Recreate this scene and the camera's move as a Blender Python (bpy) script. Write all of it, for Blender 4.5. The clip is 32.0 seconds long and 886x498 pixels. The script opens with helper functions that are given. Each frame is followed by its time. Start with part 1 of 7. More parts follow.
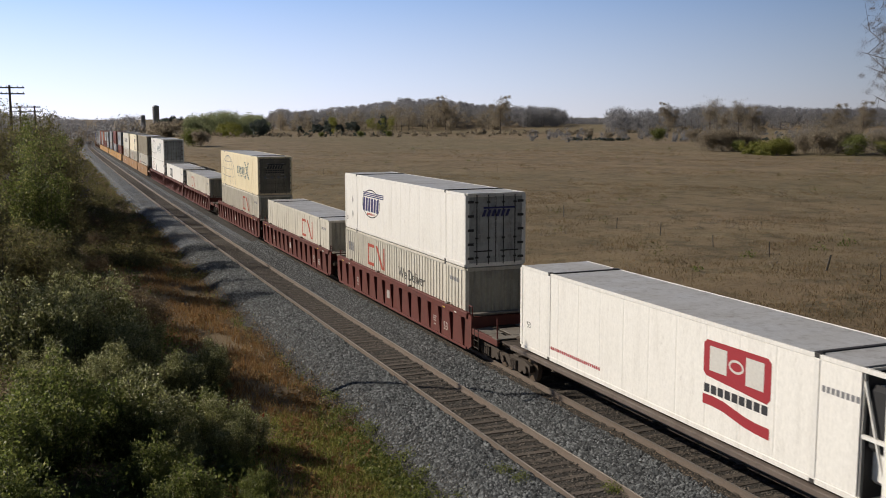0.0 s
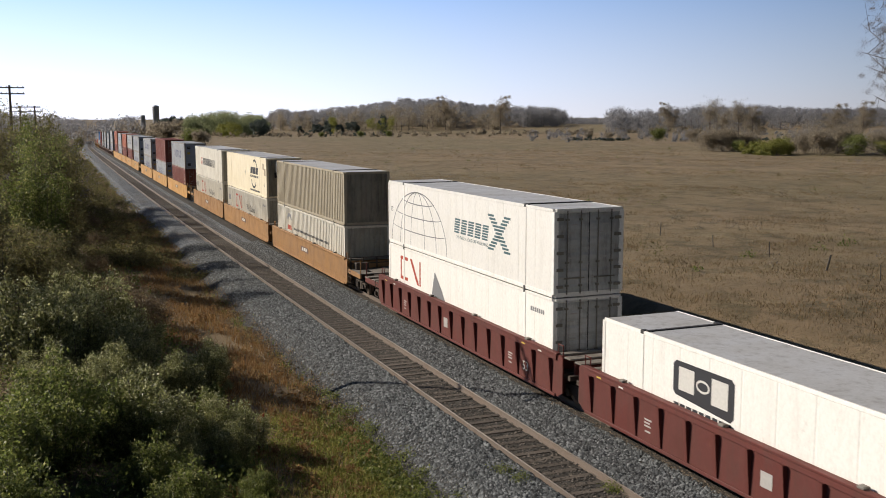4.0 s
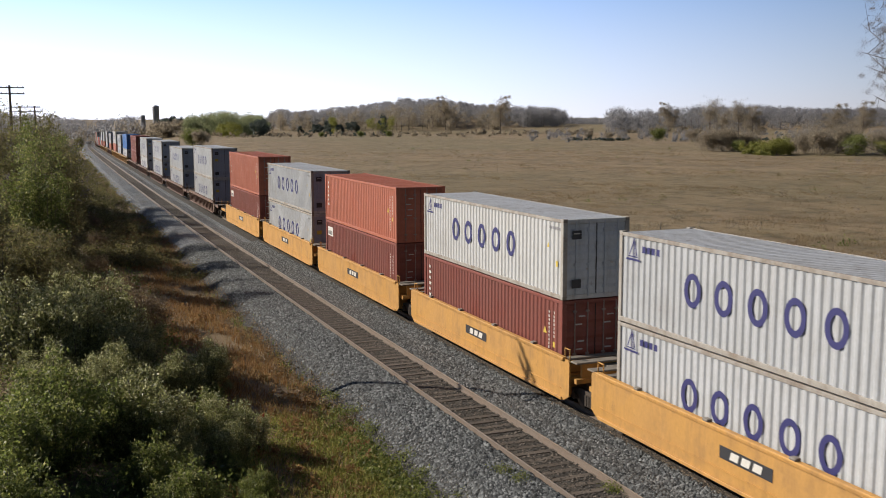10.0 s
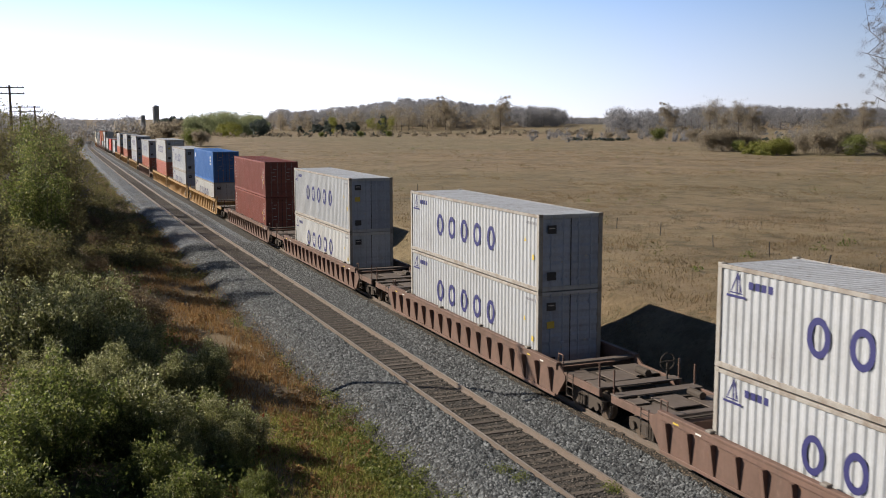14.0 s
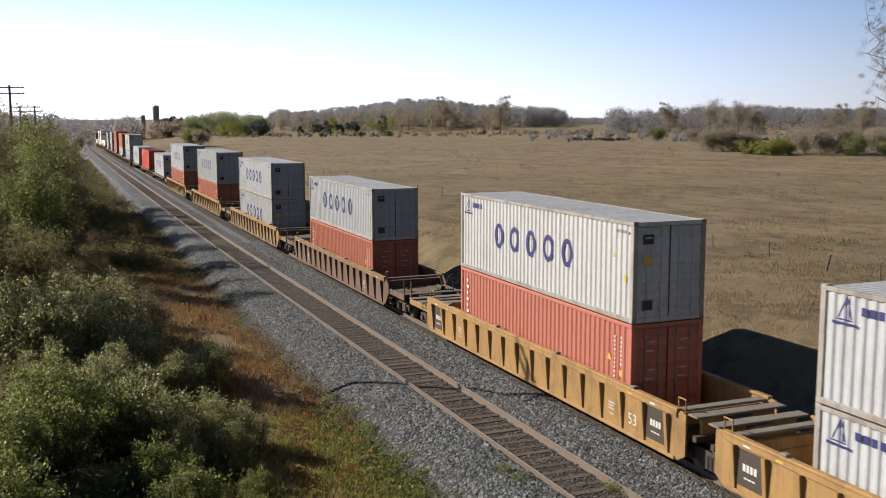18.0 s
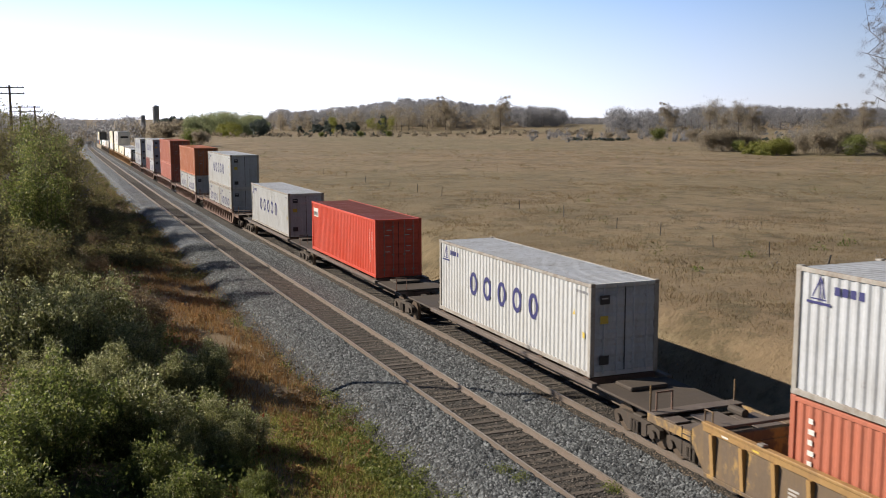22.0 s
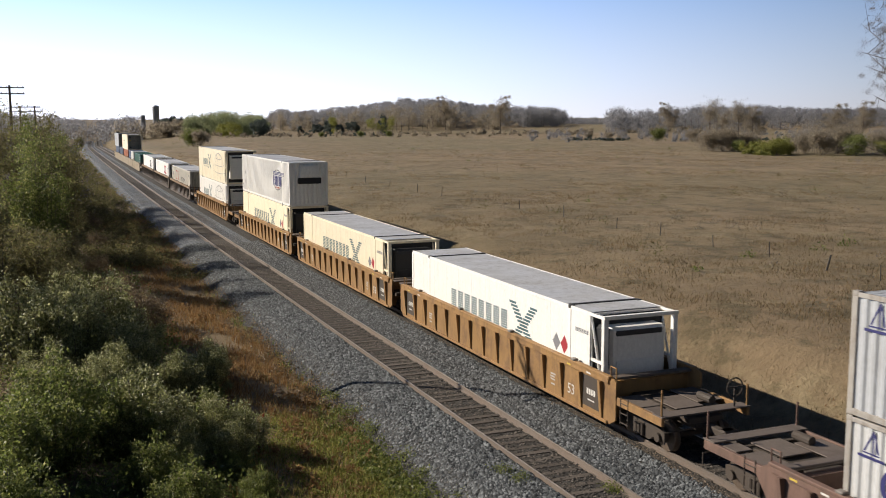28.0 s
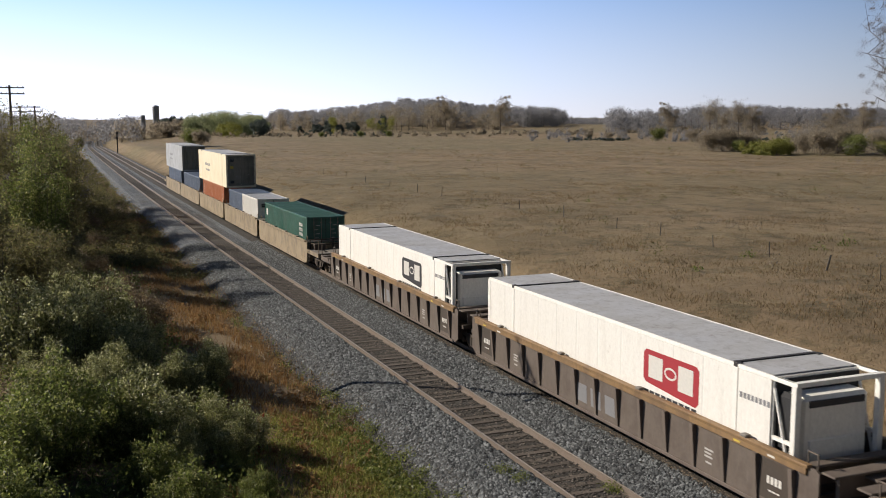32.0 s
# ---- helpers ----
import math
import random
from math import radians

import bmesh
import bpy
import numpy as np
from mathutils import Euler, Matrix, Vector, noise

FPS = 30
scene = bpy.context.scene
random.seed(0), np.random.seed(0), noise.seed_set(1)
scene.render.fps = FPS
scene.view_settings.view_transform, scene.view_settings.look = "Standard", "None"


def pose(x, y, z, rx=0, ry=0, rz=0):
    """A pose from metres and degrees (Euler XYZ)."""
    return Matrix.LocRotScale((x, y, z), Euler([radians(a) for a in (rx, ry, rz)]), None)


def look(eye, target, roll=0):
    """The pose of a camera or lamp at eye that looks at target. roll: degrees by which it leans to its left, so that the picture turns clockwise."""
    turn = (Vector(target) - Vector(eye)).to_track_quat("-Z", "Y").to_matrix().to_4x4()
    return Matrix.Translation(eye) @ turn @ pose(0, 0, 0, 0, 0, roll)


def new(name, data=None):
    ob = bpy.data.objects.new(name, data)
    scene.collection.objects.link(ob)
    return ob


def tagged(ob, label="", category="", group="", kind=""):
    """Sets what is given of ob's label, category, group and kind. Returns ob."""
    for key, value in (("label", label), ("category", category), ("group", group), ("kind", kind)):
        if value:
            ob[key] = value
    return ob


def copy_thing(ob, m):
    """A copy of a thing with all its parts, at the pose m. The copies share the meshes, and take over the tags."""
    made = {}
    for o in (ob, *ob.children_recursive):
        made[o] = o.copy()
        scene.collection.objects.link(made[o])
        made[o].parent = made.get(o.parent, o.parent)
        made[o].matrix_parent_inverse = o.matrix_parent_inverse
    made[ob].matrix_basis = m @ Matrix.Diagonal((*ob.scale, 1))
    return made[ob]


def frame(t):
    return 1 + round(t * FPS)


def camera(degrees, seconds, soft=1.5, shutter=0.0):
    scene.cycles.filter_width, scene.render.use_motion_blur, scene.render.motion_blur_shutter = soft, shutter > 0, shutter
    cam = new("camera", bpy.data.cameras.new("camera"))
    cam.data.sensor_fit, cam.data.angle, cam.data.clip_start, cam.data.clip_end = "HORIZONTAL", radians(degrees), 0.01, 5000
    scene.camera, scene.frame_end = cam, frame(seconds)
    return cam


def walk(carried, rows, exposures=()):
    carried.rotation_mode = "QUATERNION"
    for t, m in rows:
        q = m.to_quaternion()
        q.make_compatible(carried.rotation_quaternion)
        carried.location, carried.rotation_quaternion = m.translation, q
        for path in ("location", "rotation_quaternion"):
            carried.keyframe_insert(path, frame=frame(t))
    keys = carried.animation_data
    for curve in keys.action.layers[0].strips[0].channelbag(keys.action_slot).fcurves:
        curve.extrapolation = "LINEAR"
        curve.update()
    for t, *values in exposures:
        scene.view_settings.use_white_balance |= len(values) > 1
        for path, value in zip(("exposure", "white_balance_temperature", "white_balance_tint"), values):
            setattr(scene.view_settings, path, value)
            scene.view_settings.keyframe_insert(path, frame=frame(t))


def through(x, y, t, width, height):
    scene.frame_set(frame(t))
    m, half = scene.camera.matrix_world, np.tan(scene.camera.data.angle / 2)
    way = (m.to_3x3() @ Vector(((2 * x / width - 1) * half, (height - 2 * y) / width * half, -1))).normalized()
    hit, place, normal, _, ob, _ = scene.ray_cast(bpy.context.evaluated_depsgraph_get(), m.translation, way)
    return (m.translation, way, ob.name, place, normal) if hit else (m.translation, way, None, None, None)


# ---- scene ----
CURVE, XT, XN, EYE_Z = 5.607e-5, 16.62, 12.511, 9.156   # easy curve of the line, the two tracks' centres, eye above rail
cam = camera(47.765, 32.0, soft=0.9, shutter=0.06)
YAW, TILT = radians(22.40), radians(-7.545)
EYE = Vector((0, 0, EYE_Z))
AIM = EYE + 100 * Vector((math.sin(YAW) * math.cos(TILT), math.cos(YAW) * math.cos(TILT), math.sin(TILT)))
walk(cam, [(0, look(EYE, AIM, -0.126)), (32, look(EYE, AIM, -0.126))],
 exposures=[(0, -0.06), (1, -0.1), (2, 0.11), (3, 0.3), (6, 0.0), (7, 0.2), (8, 0.56), (9, 0.6), (10, 0.43), (11, 0.62), (12, 0.53), (13, 0.68), (14, 0.56), (17, 0.82), (18, 0.62), (19, 0.85), (20, 0.73), (21, 0.65), (22, 0.64), (23, 0.98), (24, 0.76), (25, 0.74), (28, 0.42), (29, 0.24), (30, -0.2), (31, -0.05), (32, 0.28)])

# ---- light ----
SUN_AZ, SUN_EL = radians(-53), radians(30)      # from +y, clockwise seen from above
world = bpy.data.worlds.new("sky")
scene.world = world
world.use_nodes = True
wn = world.node_tree.nodes
sky = wn.new("ShaderNodeTexSky")
sky.sky_type, sky.sun_disc = "NISHITA", False
sky.sun_elevation, sky.sun_rotation = SUN_EL, SUN_AZ
sky.air_density, sky.dust_density, sky.ozone_density = 1.0, 0.35, 2.6
wl = world.node_tree.links
# the hazy band of autumn air over the horizon, fading upwards into the clear sky
up = wn.new("ShaderNodeSeparateXYZ")
wl.new(wn.new("ShaderNodeTexCoord").outputs["Generated"], up.inputs[0])
haze = wn.new("ShaderNodeValToRGB")
for stop, tone in ((0.0, (0.82, 0.85, 1.0)), (0.03, (0.68, 0.77, 1.0)), (0.12, (0.32, 0.49, 0.86)), (0.24, (0.065, 0.115, 0.26)), (0.7, (0.015, 0.032, 0.076))):
    e = haze.color_ramp.elements.new(stop) if stop not in (0.0, 0.7) else haze.color_ramp.elements[0 if stop == 0.0 else -1]
    e.position, e.color = stop, (*tone, 1)
wl.new(up.outputs[2], haze.inputs[0])
clear = wn.new("ShaderNodeBackground")
clear.inputs[1].default_value = 0.017
wl.new(sky.outputs[0], clear.inputs[0])
both = wn.new("ShaderNodeAddShader")
wl.new(haze.outputs[0], wn["Background"].inputs[0])
# the haze is brightest on the sunward side and dims away from it
side = wn.new("ShaderNodeVectorMath")
side.operation = "DOT_PRODUCT"
side.inputs[1].default_value = (1.05 * math.sin(SUN_AZ) + 0.127, 1.05 * math.cos(SUN_AZ) + 0.30, 0)
wl.new(wn["Texture Coordinate"].outputs["Generated"], side.inputs[0])
lift = wn.new("ShaderNodeMath")
lift.operation = "ADD"
lift.inputs[1].default_value = 0.27
wl.new(side.outputs["Value"], lift.inputs[0])
least = wn.new("ShaderNodeMath")
least.operation = "MAXIMUM"
least.inputs[1].default_value = 0.06
wl.new(lift.outputs[0], least.inputs[0])
wl.new(least.outputs[0], wn["Background"].inputs[1])
wl.new(wn["Background"].outputs[0], both.inputs[0])
wl.new(clear.outputs[0], both.inputs[1])
wl.new(both.outputs[0], wn["World Output"].inputs[0])
sun = new("sun", bpy.data.lights.new("sun", "SUN"))
sun.data.energy, sun.data.angle, sun.data.color = 4.75, radians(0.5), (1.0, 0.908, 0.775)
sun_way = Vector((math.sin(SUN_AZ) * math.cos(SUN_EL), math.cos(SUN_AZ) * math.cos(SUN_EL), math.sin(SUN_EL)))
sun.matrix_world = look(sun_way * 50, (0, 0, 0))


# ---- materials ----
def material(name, rough=0.7, metal=0.0):
    m = bpy.data.materials.new(name)
    m.use_nodes = True
    b = m.node_tree.nodes["Principled BSDF"]
    b.inputs["Roughness"].default_value, b.inputs["Metallic"].default_value = rough, metal
    return m, m.node_tree.nodes, m.node_tree.links, b


def noise_node(n, l, scale, detail=4.0, vector=None, rough=0.55):
    t = n.new("ShaderNodeTexNoise")
    t.inputs["Scale"].default_value, t.inputs["Detail"].default_value = scale, detail
    t.inputs["Roughness"].default_value = rough
    if vector:
        l.new(vector, t.inputs["Vector"])
    return t.outputs["Fac"]


def ramp_node(n, l, fac, stops):
    r = n.new("ShaderNodeValToRGB")
    while len(r.color_ramp.elements) < len(stops):
        r.color_ramp.elements.new(0.5)
    for e, (p, c) in zip(r.color_ramp.elements, stops):
        e.position, e.color = p, (*c, 1)
    l.new(fac, r.inputs[0])
    return r.outputs[0]


def mix_node(n, l, fac, a, b, kind="MIX"):
    m = n.new("ShaderNodeMix")
    m.data_type, m.blend_type = "RGBA", kind
    for s, v in ((m.inputs[0], fac), (m.inputs[6], a), (m.inputs[7], b)):
        if isinstance(v, (int, float)):
            s.default_value = v
        elif isinstance(v, tuple):
            s.default_value = (*v, 1)
        else:
            l.new(v, s)
    return m.outputs[2]


def bump_node(n, l, b, height, strength, distance):
    u = n.new("ShaderNodeBump")
    u.inputs["Strength"].default_value, u.inputs["Distance"].default_value = strength, distance
    l.new(height, u.inputs["Height"])
    l.new(u.outputs[0], b.inputs["Normal"])


def coords(n, l, scale=(1, 1, 1), world_space=False):
    if world_space:
        g = n.new("ShaderNodeNewGeometry").outputs["Position"]
    else:
        g = n.new("ShaderNodeTexCoord").outputs["Object"]
    m = n.new("ShaderNodeMapping")
    m.inputs["Scale"].default_value = scale
    l.new(g, m.inputs[0])
    return m.outputs[0]


def paint(name, colour, dirt=0.35, rough=0.5, grime=(0.10, 0.075, 0.055), streak=0.5, rust=(0.15, 0.07, 0.035), patch=0.0):
    """Weathered paint on steel: streaks that run down, blotches of grime, a slight difference from piece to piece."""
    m, n, l, b = material(name, rough)
    v = coords(n, l, (1.6, 1.6, 0.22))
    runs = noise_node(n, l, 2.6, 5, v, 0.65)
    blot = noise_node(n, l, 0.7, 4, coords(n, l))
    info = n.new("ShaderNodeObjectInfo")
    tone = mix_node(n, l, info.outputs["Random"], tuple(c * 0.9 for c in colour), tuple(min(1, c * 1.06) for c in colour))
    f1 = ramp_node(n, l, runs, [(0.5, (0, 0, 0)), (0.78, (streak,) * 3)])
    c = mix_node(n, l, f1, tone, grime)
    f2 = ramp_node(n, l, blot, [(0.42, (0, 0, 0)), (0.85, (dirt,) * 3)])
    c = mix_node(n, l, f2, c, grime)
    if patch:   # worn and sooty patches with hard edges
        worn = noise_node(n, l, 1.5, 8, coords(n, l, (1, 1, 0.8)), 0.68)
        c = mix_node(n, l, ramp_node(n, l, worn, [(0.50, (0, 0, 0)), (0.60, (patch,) * 3)]), c, tuple(x * 1.15 for x in grime))
        pale = noise_node(n, l, 2.2, 7, coords(n, l, (1, 1.3, 0.6)), 0.7)
        c = mix_node(n, l, ramp_node(n, l, pale, [(0.60, (0, 0, 0)), (0.68, (patch * 0.5,) * 3)]), c, tuple(min(1, x * 1.3 + 0.06) for x in colour))
    # scuffs and small rust bleeding through, with a little streaking below each
    spots = noise_node(n, l, 2.4, 9, coords(n, l, (1.5, 1.5, 0.7)), 0.78)
    f3 = ramp_node(n, l, spots, [(0.60, (0, 0, 0)), (0.70, (min(0.8, 0.9 * streak + 0.12),) * 3)])
    c = mix_node(n, l, f3, c, rust)
    fine = noise_node(n, l, 14, 4, coords(n, l, (1, 1, 0.5)), 0.7)
    c = mix_node(n, l, 0.22, c, ramp_node(n, l, fine, [(0.3, (0.25, 0.25, 0.25)), (0.7, (1, 1, 1))]), "MULTIPLY")
    l.new(c, b.inputs["Base Color"])
    l.new(ramp_node(n, l, blot, [(0.3, (rough - 0.1,) * 3), (0.7, (min(1, rough + 0.25),) * 3)]), b.inputs["Roughness"])
    bump_node(n, l, b, noise_node(n, l, 3.5, 4, coords(n, l)), 0.22, 0.02)
    return m


def plain(name, colour, rough=0.6, metal=0.0):
    m, n, l, b = material(name, rough, metal)
    c = mix_node(n, l, noise_node(n, l, 14, 3, coords(n, l)), tuple(x * 0.8 for x in colour), tuple(min(1, x * 1.12) for x in colour))
    l.new(c, b.inputs["Base Color"])
    return m


def leaf_paint(name, stops, rough=0.55, through=0.35):
    m, n, l, b = material(name, rough)
    g = n.new("ShaderNodeNewGeometry")
    c = ramp_node(n, l, g.outputs["Random Per Island"], stops)
    l.new(c, b.inputs["Base Color"])
    t = n.new("ShaderNodeBsdfTranslucent")
    l.new(c, t.inputs[0])
    s = n.new("ShaderNodeMixShader")
    s.inputs[0].default_value = through
    l.new(b.outputs[0], s.inputs[1])
    l.new(t.outputs[0], s.inputs[2])
    l.new(s.outputs[0], n["Material Output"].inputs[0])
    return m


def ground_paint():
    """Dry autumn grassland: straw, russet and green patches at several sizes."""
    m, n, l, b = material("dry_grass_ground", 0.95)
    v = coords(n, l, world_space=True)
    big = noise_node(n, l, 0.012, 5, coords(n, l, (1.0, 0.8, 1), True))
    mid = noise_node(n, l, 0.11, 5, coords(n, l, (1.0, 0.9, 1), True), 0.65)
    fine = noise_node(n, l, 2.2, 6, v, 0.75)
    c = ramp_node(n, l, mid, [(0.3, (0.146, 0.102, 0.058)), (0.5, (0.255, 0.178, 0.105)), (0.68, (0.326, 0.236, 0.138))])
    g = ramp_node(n, l, big, [(0.42, (0, 0, 0)), (0.60, (0.7,) * 3)])
    c = mix_node(n, l, g, c, (0.162, 0.138, 0.066))
    tuft = ramp_node(n, l, noise_node(n, l, 0.42, 6, coords(n, l, (1.0, 0.8, 1), True), 0.75), [(0.50, (0, 0, 0)), (0.60, (0.8,) * 3)])
    c = mix_node(n, l, tuft, c, (0.078, 0.062, 0.028))
    straw = ramp_node(n, l, noise_node(n, l, 0.27, 6, coords(n, l, (0.9, 0.75, 1), True), 0.8), [(0.53, (0, 0, 0)), (0.66, (0.75,) * 3)])
    c = mix_node(n, l, straw, c, (0.33, 0.26, 0.155))
    c = mix_node(n, l, fine, mix_node(n, l, 0.45, c, (0.035, 0.024, 0.013)), mix_node(n, l, 0.25, c, (0.32, 0.25, 0.13)))
    l.new(c, b.inputs["Base Color"])
    bump_node(n, l, b, fine, 0.9, 0.25)
    return m


def ballast_paint(name="ballast_stone", dark=1.0):
    m, n, l, b = material(name, 0.9)
    vo = n.new("ShaderNodeTexVoronoi")
    vo.inputs["Scale"].default_value = 13
    l.new(coords(n, l, world_space=True), vo.inputs["Vector"])
    c = ramp_node(n, l, vo.outputs["Color"], [(0.0, tuple(dark * x for x in (0.018, 0.021, 0.026))), (0.5, tuple(dark * x for x in (0.090, 0.099, 0.112))), (1.0, tuple(dark * x for x in (0.26, 0.275, 0.29)))])
    st = ramp_node(n, l, noise_node(n, l, 0.5, 5, coords(n, l, (1, 0.35, 1), True)), [(0.5, (0, 0, 0)), (0.75, (0.6,) * 3)])
    c = mix_node(n, l, st, c, (0.07, 0.048, 0.032))
    l.new(c, b.inputs["Base Color"])
    bump_node(n, l, b, vo.outputs["Distance"], 1.0, 0.06)
    return m


def bed_paint():
    """Fouled ballast between the rails: fine dark brown dirt and grit."""
    m, n, l, b = material("fouled_ballast", 0.95)
    v = coords(n, l, world_space=True)
    grit = noise_node(n, l, 16, 6, v, 0.8)
    c = ramp_node(n, l, grit, [(0.32, (0.014, 0.012, 0.010)), (0.52, (0.046, 0.039, 0.032)), (0.7, (0.13, 0.112, 0.094))])
    big = ramp_node(n, l, noise_node(n, l, 0.8, 4, v), [(0.4, (0, 0, 0)), (0.7, (0.5,) * 3)])
    l.new(mix_node(n, l, big, c, (0.05, 0.047, 0.044)), b.inputs["Base Color"])
    bump_node(n, l, b, grit, 1.0, 0.05)
    return m


def stone_paint(name, lo, hi):
    m, n, l, b = material(name, 0.85)
    g = n.new("ShaderNodeNewGeometry")
    c = ramp_node(n, l, g.outputs["Random Per Island"], [(0.0, lo), (0.4, tuple(a + 0.22 * (z - a) for a, z in zip(lo, hi))), (0.8, tuple(a + 0.55 * (z - a) for a, z in zip(lo, hi))), (1.0, hi)])
    l.new(mix_node(n, l, noise_node(n, l, 40, 2, coords(n, l)), mix_node(n, l, 0.3, c, (0.05, 0.05, 0.05)), c), b.inputs["Base Color"])
    return m


def wood_paint(name, lo, hi):
    m, n, l, b = material(name, 0.9)
    f = noise_node(n, l, 3, 6, coords(n, l, (0.8, 9, 9)), 0.7)
    info = n.new("ShaderNodeObjectInfo")
    c = ramp_node(n, l, f, [(0.3, lo), (0.7, hi)])
    c = mix_node(n, l, info.outputs["Random"], mix_node(n, l, 0.45, c, (0.03, 0.022, 0.016)), c)
    l.new(c, b.inputs["Base Color"])
    bump_node(n, l, b, f, 0.5, 0.02)
    return m


M_GROUND, M_BALLAST, M_BED = ground_paint(), ballast_paint(), bed_paint()
M_STONE, M_STONE_D = stone_paint("grey_stone", (0.012, 0.015, 0.019), (0.295, 0.312, 0.322)), stone_paint("oily_stone", (0.014, 0.012, 0.010), (0.205, 0.172, 0.142))
M_TIE, M_POLE = wood_paint("tie_wood", (0.04, 0.033, 0.027), (0.15, 0.122, 0.098)), wood_paint("pole_wood", (0.05, 0.04, 0.032), (0.13, 0.10, 0.08))
M_RAIL = paint("rusty_rail", (0.165, 0.133, 0.108), 0.35, 0.6, (0.13, 0.075, 0.045))
M_SHINE = plain("worn_rail_head", (0.40, 0.35, 0.30), 0.45, 0.6)
M_STEEL, M_TRUCK = plain("dark_steel", (0.035, 0.032, 0.03), 0.65), paint("grimy_cast_steel", (0.060, 0.046, 0.036), 0.5, 0.8)
M_WHEEL = plain("wheel_steel", (0.16, 0.12, 0.09), 0.5, 0.5)
M_WHITE, M_BLACK = plain("white_lettering", (0.62, 0.60, 0.56)), plain("black_lettering", (0.03, 0.03, 0.035))
M_BLUE_L, M_RED_L = plain("blue_lettering", (0.028, 0.028, 0.125)), plain("red_lettering", (0.40, 0.065, 0.035))
M_MAROON_L, M_TEAL_L = plain("maroon_lettering", (0.34, 0.025, 0.035)), plain("teal_lettering", (0.065, 0.125, 0.14))
M_YELLOW_L, M_GREY_L = plain("yellow_lettering", (0.55, 0.40, 0.06)), plain("grey_lettering", (0.2, 0.2, 0.21))
# this roof grey is lightened and blued to carry the sky's sheen
M_ROOF = paint("sky_sheen_roof_grey", (0.58, 0.60, 0.64), 0.3, 0.45)
M_ROOF_D = paint("dark_grey_roof", (0.48, 0.48, 0.49), 0.3, 0.5)
M_BROWN_STONE = stone_paint("rust_stained_stone", (0.020, 0.017, 0.014), (0.26, 0.20, 0.145))
M_DARK_STONE = stone_paint("dark_shoulder_stone", (0.014, 0.014, 0.015), (0.185, 0.178, 0.170))
M_WORN_BAR = paint("worn_locking_bar", (0.30, 0.235, 0.205), 0.5, 0.6)
M_PALE = plain("pale_stencil", (0.42, 0.40, 0.38))
M_RUBBER = plain("dark_opening", (0.02, 0.02, 0.022), 0.8)
